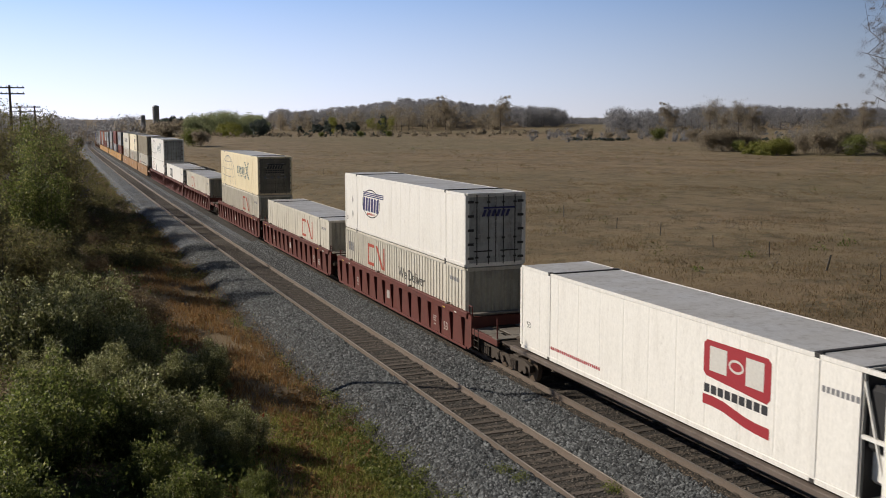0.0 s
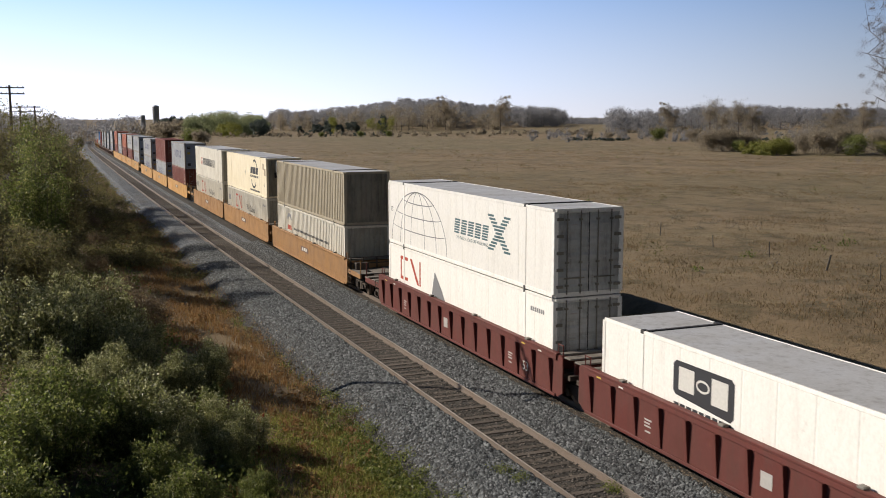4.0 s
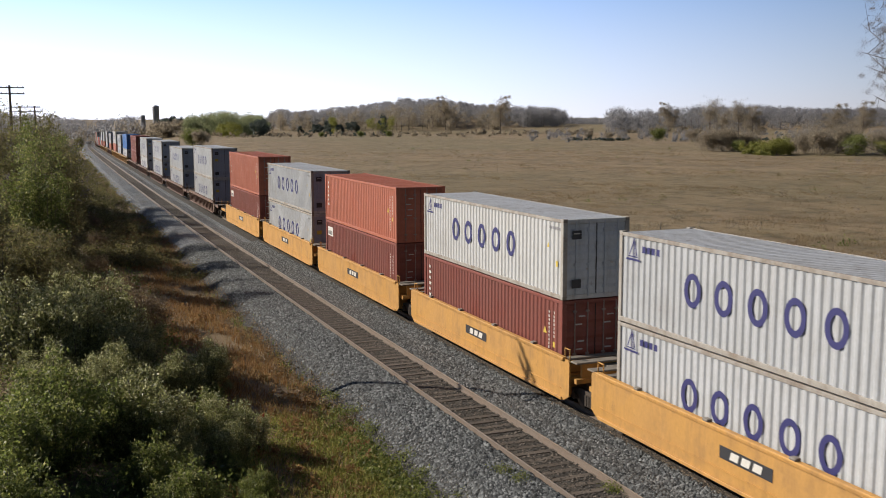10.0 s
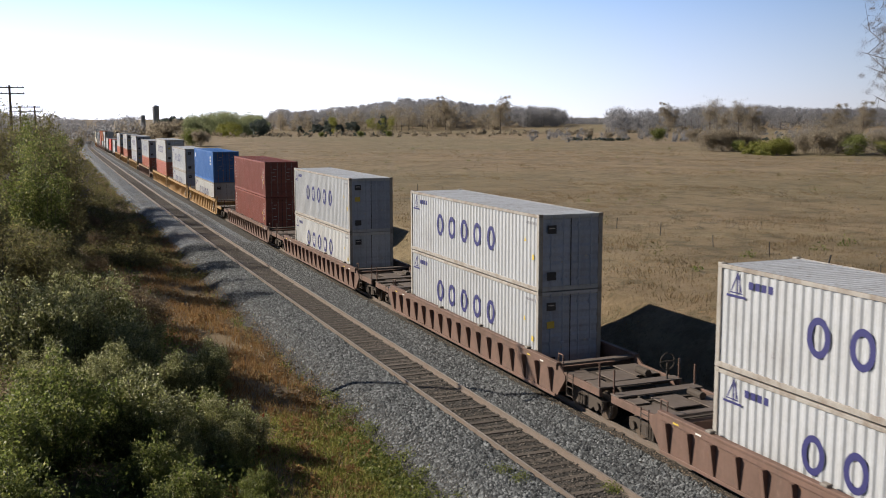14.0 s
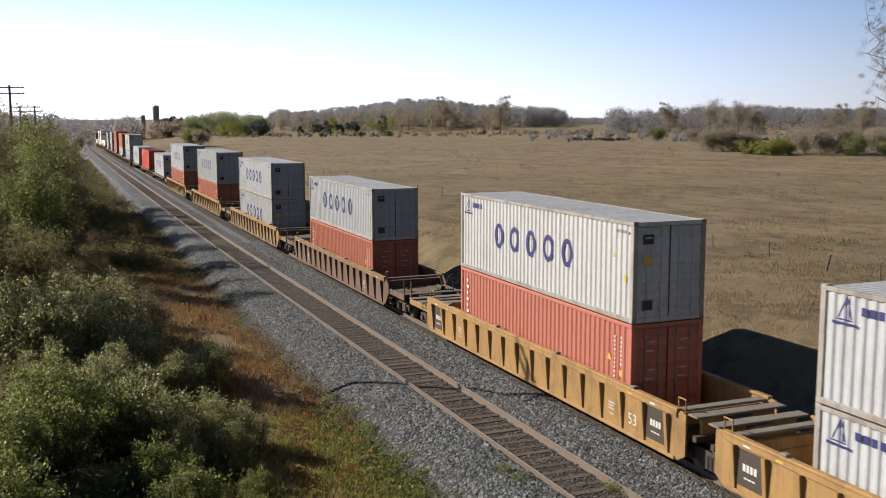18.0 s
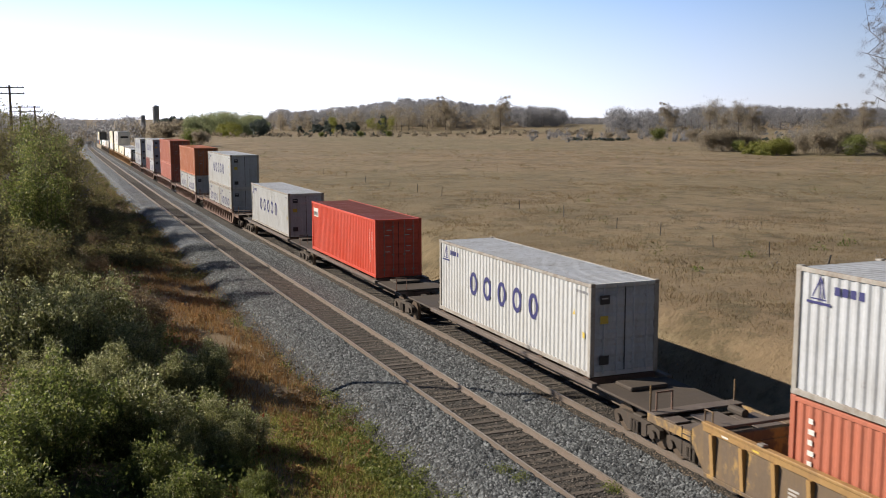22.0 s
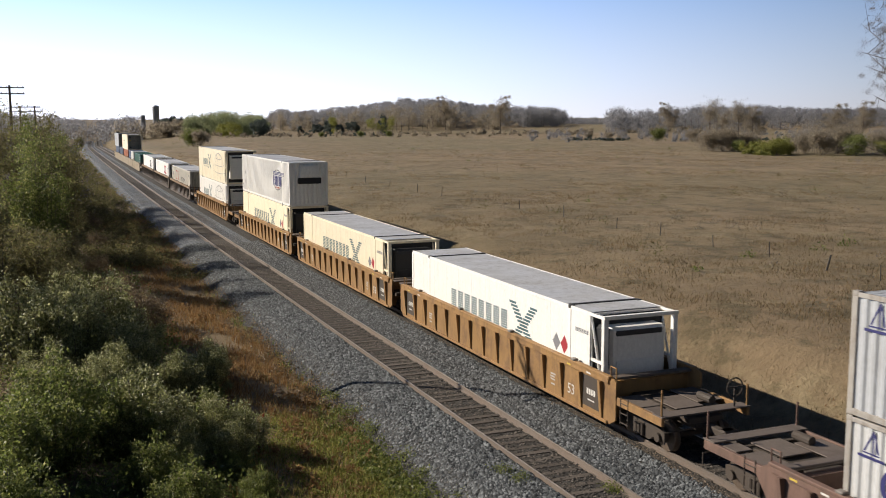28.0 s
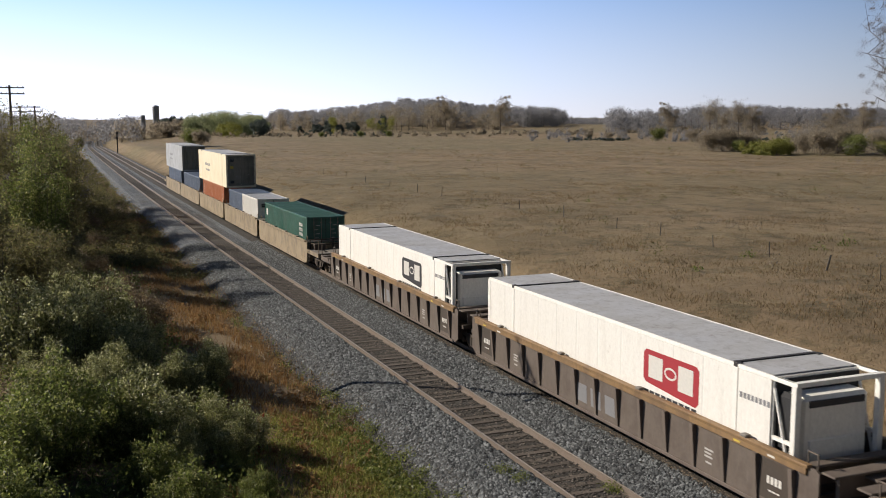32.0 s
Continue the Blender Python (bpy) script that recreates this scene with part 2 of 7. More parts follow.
PAINTS = {
    "white": paint("white_paint", (0.90, 0.875, 0.825), 0.10, 0.45, (0.22, 0.18, 0.13), 0.16),
    "cream": paint("cream_paint", (0.89, 0.79, 0.585), 0.14, 0.5, (0.25, 0.17, 0.10), 0.25),
    "yellowed": paint("yellowed_white_paint", (0.92, 0.80, 0.55), 0.16, 0.5, (0.34, 0.18, 0.08), 0.25),
    "cngrey": paint("pale_grey_paint", (0.69, 0.65, 0.56), 0.24, 0.55, (0.17, 0.14, 0.11), 0.35),
    "tan": paint("tan_paint", (0.40, 0.345, 0.25), 0.25, 0.6, (0.15, 0.12, 0.09), 0.35),
    "grey": paint("cool_grey_paint", (0.465, 0.48, 0.50), 0.28, 0.5, (0.16, 0.14, 0.12), 0.30),
    "palewhite": paint("off_white_paint", (0.555, 0.560, 0.557), 0.26, 0.5, (0.21, 0.165, 0.12), 0.32),
    # door tones: the side greys, darkened and blued for skylit shade
    "door": paint("shaded_grey_door_paint", (0.36, 0.405, 0.50), 0.25, 0.5, (0.15, 0.15, 0.15), 0.3),
    "pale_door": paint("shaded_off_white_door_paint", (0.48, 0.515, 0.56), 0.3, 0.5, (0.17, 0.16, 0.15), 0.4),
    "brown": paint("red_brown_paint", (0.225, 0.060, 0.043), 0.3, 0.55, (0.10, 0.05, 0.04), 0.3),
    "rust": paint("rust_orange_paint", (0.43, 0.132, 0.076), 0.22, 0.55, (0.14, 0.07, 0.045), 0.3),
    "orange": paint("orange_paint", (0.50, 0.168, 0.070), 0.2, 0.5, (0.2, 0.09, 0.045), 0.25),
    "pink": paint("faded_red_paint", (0.50, 0.165, 0.115), 0.2, 0.55, (0.18, 0.09, 0.07), 0.25),
    "red": paint("bright_red_paint", (0.60, 0.075, 0.038), 0.1, 0.45, (0.2, 0.05, 0.03), 0.12),
    "blue": paint("bright_blue_paint", (0.050, 0.165, 0.46), 0.18, 0.5, (0.05, 0.08, 0.15), 0.25),
    "worn_edge": paint("rust_stained_rail_paint", (0.37, 0.345, 0.31), 0.5, 0.65, (0.15, 0.11, 0.08), 0.7, (0.17, 0.075, 0.03), patch=0.50),
    "dusty_steel": paint("dusty_pale_steel", (0.22, 0.20, 0.175), 0.5, 0.7, (0.12, 0.09, 0.065), 0.5, patch=0.40),
    # three end paints: real grime, plus the unlit end's shade put into the colour
    "grimy_end": paint("shaded_grimy_end_paint", (0.27, 0.245, 0.195), 0.7, 0.7, (0.05, 0.042, 0.034), 0.8, (0.16, 0.09, 0.045)),
    "grey_end": paint("shaded_grimy_grey_end_paint", (0.40, 0.385, 0.32), 0.55, 0.6, (0.12, 0.10, 0.08), 0.6, patch=0.15),
    "pale_end": paint("shaded_pale_grimy_end_paint", (0.50, 0.51, 0.50), 0.6, 0.6, (0.12, 0.10, 0.08), 0.8, patch=0.2),
    "car_patchy": paint("patchy_brown_car_paint", (0.135, 0.095, 0.062), 0.2, 0.7, (0.34, 0.21, 0.07), 0.25, (0.07, 0.045, 0.03), patch=0.9),
    "slate": paint("slate_blue_paint", (0.12, 0.16, 0.24), 0.2, 0.5),
    "green": paint("dark_green_paint", (0.035, 0.125, 0.095), 0.2, 0.5),
    "car_maroon": paint("maroon_car_paint", (0.128, 0.027, 0.020), 0.4, 0.65, (0.065, 0.034, 0.025), 0.4, patch=0.16),
    "car_tan": paint("tan_orange_car_paint", (0.37, 0.195, 0.072), 0.45, 0.6, (0.14, 0.08, 0.045), 0.35, patch=0.30),
    "car_yellow": paint("yellow_car_paint", (0.545, 0.292, 0.080), 0.27, 0.55, (0.19, 0.105, 0.05), 0.45, patch=0.26),
    "car_gold": paint("ochre_car_paint", (0.38, 0.225, 0.080), 0.5, 0.6, (0.15, 0.085, 0.04), 0.5, patch=0.45),
    "car_brown": paint("brown_car_paint", (0.170, 0.100, 0.075), 0.45, 0.7, (0.085, 0.058, 0.044), 0.55, (0.19, 0.085, 0.035), patch=0.45),
    "car_rust": paint("rusty_orange_car_paint", (0.33, 0.185, 0.066), 0.4, 0.65, (0.12, 0.065, 0.035), 0.55, patch=0.50),
    "car_grey": paint("grey_brown_car_paint", (0.145, 0.115, 0.095), 0.4, 0.7, (0.08, 0.06, 0.05), 0.4, patch=0.50),
    "car_straw": paint("straw_chord_paint", (0.245, 0.150, 0.068), 0.6, 0.6, (0.13, 0.08, 0.045), 0.7, patch=0.60),
    "car_dust": paint("dusty_tan_car_paint", (0.33, 0.26, 0.17), 0.45, 0.7, (0.13, 0.105, 0.085), 0.5, patch=0.50),
}


# ---- builders ----
def clean(bm):
    bmesh.ops.recalc_face_normals(bm, faces=bm.faces)
    return bm


def box(bm, x0, x1, y0, y1, z0, z1, bevel=0.0):
    r = bmesh.ops.create_cube(bm, size=1, matrix=Matrix.LocRotScale(((x0 + x1) / 2, (y0 + y1) / 2, (z0 + z1) / 2), None, (x1 - x0, y1 - y0, z1 - z0)))
    if bevel:
        es = list({e for v in r["verts"] for e in v.link_edges})
        bmesh.ops.bevel(bm, geom=es, offset=bevel, segments=1, affect="EDGES")
    return bm


def rod(bm, a, b, r0, r1=None, sides=8):
    a, b = Vector(a), Vector(b)
    d = b - a
    m = Matrix.Translation((a + b) / 2) @ d.to_track_quat("Z", "Y").to_matrix().to_4x4()
    bmesh.ops.create_cone(bm, cap_ends=True, segments=sides, radius1=r0, radius2=r0 if r1 is None else r1, depth=d.length, matrix=m)
    return bm


def prism(bm, outline, axis, lo, hi):
    """A solid whose outline, pairs in the two other axes, is drawn out along axis from lo to hi."""
    rings = []
    for k in (lo, hi):
        ring = []
        for p, q in outline:
            c = [p, q]
            c.insert(axis, k)
            ring.append(bm.verts.new(c))
        rings.append(ring)
    a, b = rings
    bm.faces.new(a)
    bm.faces.new(b[::-1])
    for i in range(len(a)):
        j = (i + 1) % len(a)
        bm.faces.new((a[i], b[i], b[j], a[j]))
    return bm


KEPT = {}


def mesh_of(key, make, mat):
    """One mesh for each key, however many objects use it."""
    if key not in KEPT:
        bm = bmesh.new()
        make(bm)
        clean(bm)
        me = bpy.data.meshes.new(key if isinstance(key, str) else str(key[0]))
        bm.to_mesh(me)
        bm.free()
        me.materials.append(mat)
        KEPT[key] = me
    return KEPT[key]


def part(name, bm, mat, parent, label=""):
    """Links a bmesh, or a mesh that is kept, as one object under a thing."""
    if isinstance(bm, bpy.types.Mesh):
        me = bm
    else:
        clean(bm)
        me = bpy.data.meshes.new(name)
        bm.to_mesh(me)
        bm.free()
        me.materials.append(mat)
    ob = new(name, me)
    ob.parent = parent
    return tagged(ob, label)


def sheet(name, verts, faces, mat, smooth=False):
    me = bpy.data.meshes.new(name)
    me.from_pydata(verts, [], faces)
    me.materials.append(mat)
    if smooth:
        me.polygons.foreach_set("use_smooth", [True] * len(me.polygons))
    return me


def quads_mesh(name, corners, mat):
    """A mesh of loose quads from an array (n, 4, 3)."""
    n = len(corners)
    me = bpy.data.meshes.new(name)
    me.vertices.add(n * 4)
    me.vertices.foreach_set("co", corners.reshape(-1).astype(np.float32))
    me.loops.add(n * 4)
    me.loops.foreach_set("vertex_index", np.arange(n * 4, dtype=np.int32))
    me.polygons.add(n)
    me.polygons.foreach_set("loop_start", np.arange(0, n * 4, 4, dtype=np.int32))
    me.polygons.foreach_set("loop_total", np.full(n, 4, dtype=np.int32))
    me.update(calc_edges=True)
    me.materials.append(mat)
    return me


# ---- the lie of the land ----
def bend(y):
    """How far the line has curved to the right at y."""
    y = np.clip(y, 0, None)
    return np.where(y < 700, CURVE * y * y, CURVE * 490000 + 2 * CURVE * 700 * (y - 700))


def dip(y):
    """The line's fall beyond 150 m."""
    return -3.6e-5 * np.clip(np.asarray(y, float) - 150, 0, 350) ** 2


PROFILE_X = [-60, -14, -8, -4, 0, 3, 5.5, 7.2, 8.6, 9.3, 10.2, 18.9, 19.8, 21.0, 22.4, 23.2, 24.6, 26.5, 30, 60]
PROFILE_Z = [1.6, 1.6, 1.4, 0.9, 0.4, -0.1, -0.45, -0.65, -0.85, -0.85, -0.5, -0.5, -1.0, -1.1, -0.5, 0.1, 1.0, 1.3, 1.4, 1.4]


def terrain(x, y):
    """Ground height: the cutting that follows the line, flat fields, and the wooded hill far off."""
    x, y = np.asarray(x, float), np.asarray(y, float)
    xl = x - bend(y)
    z = np.interp(xl, PROFILE_X, PROFILE_Z)
    near = np.clip((45 - np.abs(xl - 14)) / 25, 0, 1)
    z = z + near * dip(y) + (1 - near) * dip(y) * 0.35
    z = z + np.where((xl > 26) | (xl < 0), 0.25 * np.sin(x * 0.045 + 1) * np.sin(y * 0.03) + 0.12 * np.sin(x * 0.17 + y * 0.11), 0) * np.clip((np.abs(xl - 13) - 13) / 20, 0, 1)
    for cx, cy, sx, sy, h in ((254, 652, 56, 60, 8.5), (240, 665, 125, 110, 6.0), (400, 480, 120, 120, 4.0), (480, 430, 120, 120, 4.0)):
        z = z + h * np.exp(-((x - cx) / sx) ** 2 - ((y - cy) / sy) ** 2)
    return z


def ground():
    xl = np.array([-4000, -1500, -600, -250, -120, -60, -30, -20, -14, -11, -8, -6, -4, -2, 0, 1.5, 3, 4.2, 5.5, 6.4, 7.2, 8, 8.6, 9.3, 10.2, 11.5, 14, 17.5, 18.9, 19.8, 21, 22.4, 23.2, 24, 24.6, 25.4, 26.5, 28, 30, 33, 37, 42, 48, 55, 63, 72, 83, 95, 110, 125, 140, 160, 180, 200, 225, 250, 275, 300, 330, 360, 400, 440, 480, 530, 580, 640, 700, 780, 880, 1000, 1200, 1600, 2400, 4000])
    ys = np.concatenate([[-300, -100, -40], np.arange(-20, 120, 4), np.arange(120, 400, 10), np.arange(400, 1100, 20), [1150, 1250, 1400, 1700, 2200, 3000, 4200]])
    rng = np.random.default_rng(3)
    X, Y = np.meshgrid(xl, ys)
    X = X + bend(Y)
    Z = terrain(X, Y)
    rough = np.where((np.abs(X - bend(Y) - 14.5) > 7.2), 1, 0)
    Z = Z + rough * rng.normal(0, 0.05, Z.shape)
    w, h = len(xl), len(ys)
    verts = np.stack([X, Y, Z], -1).reshape(-1, 3).tolist()
    faces = [(j * w + i, j * w + i + 1, (j + 1) * w + i + 1, (j + 1) * w + i) for j in range(h - 1) for i in range(w - 1)]
    return tagged(new("ground", sheet("ground", verts, faces, M_GROUND, True)), "dry autumn grassland with a shallow railway cutting", "ground", kind="structure")


ground()


def strip(name, x0, x1, outline, mat, ys):
    """A long body along the line: outline is (x, z) from left to right, on the curve."""
    verts, faces = [], []
    k = len(outline)
    for y in ys:
        for x, z in outline:
            verts.append((x + float(bend(y)), float(y), z + float(dip(y))))
    for j in range(len(ys) - 1):
        for i in range(k - 1):
            faces.append((j * k + i, j * k + i + 1, (j + 1) * k + i + 1, (j + 1) * k + i))
    return sheet(name, verts, faces, mat, False)


LINE_Y = np.concatenate([np.arange(-60, 120, 3.0), np.arange(120, 1000, 15.0)])
BED = tagged(new("ballast_bed", strip("ballast_bed", 0, 0, [(9.15, -0.95), (10.25, -0.24), (10.9, -0.15), (11.65, -0.14), (11.80, -0.23), (13.22, -0.23), (13.36, -0.14), (13.7, -0.15), (14.5, -0.30), (15.3, -0.17), (15.7, -0.158), (15.84, -0.23), (17.24, -0.23), (17.4, -0.16), (18.5, -0.24), (20.0, -1.1)], M_BALLAST, LINE_Y)),
             "grey crushed-stone ballast under two tracks", "ballast", kind="structure")


STAIN = new("stained_strip", strip("stained_strip", 0, 0, [(14.95, -0.216), (15.3, -0.162), (15.72, -0.150)], M_BED, LINE_Y))
STAIN.parent = BED


def track(xc, label):
    t = tagged(new("railway_track"), label, "railway track", kind="structure")
    prof = [(-0.075, -0.178), (-0.075, -0.165), (-0.012, -0.14), (-0.010, -0.055), (-0.037, -0.040), (-0.037, -0.006), (-0.028, 0.0), (0.028, 0.0), (0.037, -0.006), (0.037, -0.040), (0.010, -0.055), (0.012, -0.14), (0.075, -0.165), (0.075, -0.178)]
    for s in (-0.755, 0.755):
        r = new("rail", strip("rail", 0, 0, [(xc + s + x, z) for x, z in prof], M_RAIL, LINE_Y))
        r.parent = t
        h = new("rail_head", strip("rail_head", 0, 0, [(xc + s - 0.026, 0.002), (xc + s + 0.026, 0.002)], M_SHINE, LINE_Y))
        h.parent = r
    bed = new("dirty_bed", strip("dirty_bed", 0, 0, [(xc - 0.70, -0.182), (xc - 0.35, -0.174), (xc + 0.35, -0.174), (xc + 0.70, -0.182)], M_BED, LINE_Y))
    bed.parent = t
    rng = random.Random(int(xc))

    def tie_bm(bm):
        box(bm, -1.3, 1.3, -0.115, 0.115, -0.30, -0.155, 0.012)
    tie = mesh_of("tie", tie_bm, M_TIE)
    far, faces = [], []
    for i in range(1200):
        y = 12 + i * 0.52
        dx, rz, dz = rng.uniform(-0.05, 0.05), rng.uniform(-0.03, 0.03), rng.uniform(-0.02, 0.010)
        x, z = xc + float(bend(y)), float(dip(y))
        if i < 205:
            o = new("tie", tie)
            o.parent = t
            o.matrix_basis = pose(x + dx, y, z + dz, 0, 0, math.degrees(rz))
        else:
            b = len(far)
            far += [(x - 1.3, y - .115, z - .155), (x + 1.3, y - .115, z - .155), (x + 1.3, y + .115, z - .155), (x - 1.3, y + .115, z - .155)]
            faces.append((b, b + 1, b + 2, b + 3))
    o = new("far_ties", sheet("far_ties", far, faces, M_TIE))
    o.parent = t
    tagged(o, kind="stuff")
    return t


track(XN, "empty near track with rusty rails on dark wooden ties")
track(XT, "track that carries the train, rusty rails on wooden ties")


def stones():
    """Loose crushed stone on the shoulders and between the tracks, the nearest stretch."""
    rng = np.random.default_rng(7)
    octa = np.array([(1, 0, 0), (0, 1, 0), (-1, 0, 0), (0, -1, 0), (0, 0, 1), (0, 0, -1)], float)
    tri = np.array([(0, 1, 4), (1, 2, 4), (2, 3, 4), (3, 0, 4)])
    for name, mat, lanes, count, size in (("ballast_stones", M_STONE, ((9.55, 11.68), (13.34, 15.40)), 92000, (0.03, 0.078)), ("oily_ballast_stones", M_STONE_D, ((11.82, 13.2), (15.9, 17.2)), 17000, (0.02, 0.05)), ("rust_stained_stones", M_BROWN_STONE, ((15.25, 15.72), (15.35, 15.7)), 13000, (0.02, 0.05)), ("fine_gravel", M_DARK_STONE, ((9.0, 9.9), (9.1, 10.2)), 60000, (0.02, 0.055))):
        y = 13 + 62 * rng.random(count) ** 1.5
        lane = rng.random(count)
        w = np.array([b - a for a, b in lanes])
        pick = (lane > w[0] / w.sum()).astype(int)
        x = np.array([a for a, b in lanes])[pick] + rng.random(count) * w[pick]
        z = np.interp(x, [8.9, 10.1, 10.9, 11.65, 11.85, 13.15, 13.36, 13.7, 14.5, 15.3, 15.7, 17.4], [-0.95, -0.24, -0.15, -0.14, -0.176, -0.176, -0.14, -0.15, -0.30, -0.17, -0.176, -0.176])
        s = rng.uniform(*size, count)
        pts = octa[None] * rng.uniform(0.6, 1.3, (count, 6, 1)) * s[:, None, None]
        a = rng.uniform(0, 6.28, count)
        c, n = np.cos(a)[:, None], np.sin(a)[:, None]
        px, py = pts[..., 0] * c - pts[..., 1] * n, pts[..., 0] * n + pts[..., 1] * c
        pts = np.stack([px + (x + bend(y))[:, None], py + y[:, None], pts[..., 2] * 0.8 + (z + s * 0.25)[:, None]], -1)
        f = (tri[None] + (np.arange(count) * 6)[:, None, None]).reshape(-1, 3)
        me = bpy.data.meshes.new(name)
        me.vertices.add(count * 6)
        me.vertices.foreach_set("co", pts.reshape(-1).astype(np.float32))
        me.loops.add(len(f) * 3)
        me.loops.foreach_set("vertex_index", f.reshape(-1).astype(np.int32))
        me.polygons.add(len(f))
        me.polygons.foreach_set("loop_start", np.arange(0, len(f) * 3, 3, dtype=np.int32))
        me.polygons.foreach_set("loop_total", np.full(len(f), 3, dtype=np.int32))
        me.update(calc_edges=True)
        me.materials.append(mat)
        tagged(new(name, me), {"ballast_stones": "loose grey crushed stone on the trackbed", "oily_ballast_stones": "dark oily stone between the rails", "rust_stained_stones": "rust-stained stone along the rails", "fine_gravel": "fine dark gravel at the ballast's foot"}[name], "gravel", kind="stuff")


stones()


# ---- the train: marks and lettering ----
JOINED = ("_bars", "_cross", "_name", "_stripes", "_lines")     # marks of many strokes too small to pick apart


def marks(name, polys, mat, parent, hw, label="", key=None):
    """Flat painted shapes on the side of a box: polys of (u, v), u from the middle towards the train's head, v up."""
    k = ("marks", key, hw) if key else None
    if k and k in KEPT:
        ob = part(name, KEPT[k], mat, parent, label)
        return tagged(ob, label, kind="stuff") if name.endswith(JOINED) else ob
    verts, faces = [], []
    for p in polys:
        b = len(verts)
        verts += [(-hw - 0.003, -u, v) for u, v in p]
        faces.append(tuple(range(b, b + len(p))))
    me = sheet(name, verts, faces, mat)
    if k:
        KEPT[k] = me
    ob = part(name, me, mat, parent, label)
    return tagged(ob, label, kind="stuff") if name.endswith(JOINED) else ob


def ring(cu, cv, w, h, t, n=20, a0=0.0, a1=360.0):
    out = []
    for i in range(n):
        a, b = (radians(a0 + (a1 - a0) * j / n) for j in (i, i + 1))
        out.append([(cu + w * math.cos(a), cv + h * math.sin(a)), (cu + w * math.cos(b), cv + h * math.sin(b)),
                    (cu + (w - t) * math.cos(b), cv + (h - t) * math.sin(b)), (cu + (w - t) * math.cos(a), cv + (h - t) * math.sin(a))])
    return out


def rect(u0, u1, v0, v1, slant=0.0):
    return [(u0, v0), (u1, v0), (u1 + slant, v1), (u0 + slant, v1)]


def bars(u0, u1, v0, v1, n, slant=0.0, gap=0.3):
    w = (u1 - u0) / n
    return [rect(u0 + i * w, u0 + (i + 1 - gap) * w, v0, v1, slant) for i in range(n)]


def words(text, size, mat, parent, hw, u, v, name="lettering"):
    """Words in the built-in font on the visible side of a box."""
    k = ("words", text, size)
    if k not in KEPT:
        c = bpy.data.curves.new("lettering", "FONT")
        c.body, c.size, c.resolution_u = text, size, 2
        o = bpy.data.objects.new("lettering", c)
        scene.collection.objects.link(o)
        bpy.context.view_layer.update()
        me = bpy.data.meshes.new_from_object(o.evaluated_get(bpy.context.evaluated_depsgraph_get()))
        bpy.data.objects.remove(o)
        me.materials.clear()
        me.materials.append(mat)
        KEPT[k] = me
    ob = new(name, KEPT[k])
    ob.parent = parent
    ob.matrix_basis = Matrix.Translation((-hw - 0.004, -u, v)) @ Matrix(((0, 0, -1, 0), (-1, 0, 0, 0), (0, 1, 0, 0), (0, 0, 0, 1)))
    return ob


def mark_five_rings(t, L, H, hw):
    f = -L / 2
    gap, w, h = (1.24, 0.35, 0.45) if L > 8 else (0.84, 0.27, 0.34)
    s = 3.45 if L > 8 else 1.25
    for i in range(5):
        marks("round_mark", ring(0, 0, w, h, 0.16 if L > 8 else 0.13), M_BLUE_L, t, hw, "bold blue painted round mark", key=("ring", L)).location = (0, -(f + s + i * gap), H * 0.54)
    marks("emblem", [[(f + 0.50, H - 0.62), (f + 0.55, H - 0.62), (f + 0.76, H - 0.20), (f + 0.74, H - 0.16)], rect(f + 0.735, f + 0.775, H - 0.64, H - 0.16), [(f + 0.86, H - 0.62), (f + 0.91, H - 0.62), (f + 0.80, H - 0.22), (f + 0.78, H - 0.26)], rect(f + 0.36, f + 1.05, H - 0.77, H - 0.71), rect(f + 0.47, f + 0.93, H - 0.67, H - 0.64)], M_BLUE_L, t, hw, "small blue emblem", key=("emb", L, H))
    marks("yellow_label", [rect(L / 2 - 0.50, L / 2 - 0.36, H * 0.40, H * 0.40 + 0.18)], M_YELLOW_L, t, hw, "small yellow label", key=("ryl", L, H))
    marks("small_marks", bars(f + 1.15, f + 2.05, H - 0.50, H - 0.32, 4, 0, 0.3), M_BLUE_L, t, hw, key=("emb2", L, H))
    marks("warning_triangle", [[(L / 2 - 1.10, H * 0.62), (L / 2 - 0.94, H * 0.62), (L / 2 - 1.02, H * 0.62 + 0.17)]], M_YELLOW_L, t, hw, "yellow warning triangle", key=("tri", L, H))
    marks("number_bars", bars(L / 2 - 0.95, L / 2 - 0.25, H - 0.36, H - 0.27, 6), M_GREY_L, t, hw, key=("num", L, H))


def mark_vertical(t, L, H, hw):
    f = -L / 2
    marks("upright_marks", [rect(f + 0.58, f + 0.72 + 0.05 * (i % 2), H - 0.52 - i * 0.24, H - 0.40 - i * 0.24) for i in range(6)], M_WHITE, t, hw, "white marks one below another", key=("vm", H))
    marks("number_bars", [rect(L / 2 - 0.92, L / 2 - 0.86, H - 2.10 + i * 0.13, H - 2.02 + i * 0.13) for i in range(13)] + [rect(L / 2 - 0.58, L / 2 - 0.52, H - 1.30 + i * 0.13, H - 1.22 + i * 0.13) for i in range(7)], M_WHITE, t, hw, key=("vn", H))
    marks("warning_triangle", [[(L / 2 - 1.30, H - 1.25), (L / 2 - 1.04, H - 1.25), (L / 2 - 1.17, H - 1.02)]], M_YELLOW_L, t, hw, key=("vt", H))
    marks("yellow_label", [rect(L / 2 - 0.62, L / 2 - 0.48, H - 1.62, H - 1.44)], M_YELLOW_L, t, hw, "small yellow label", key=("vy", H))


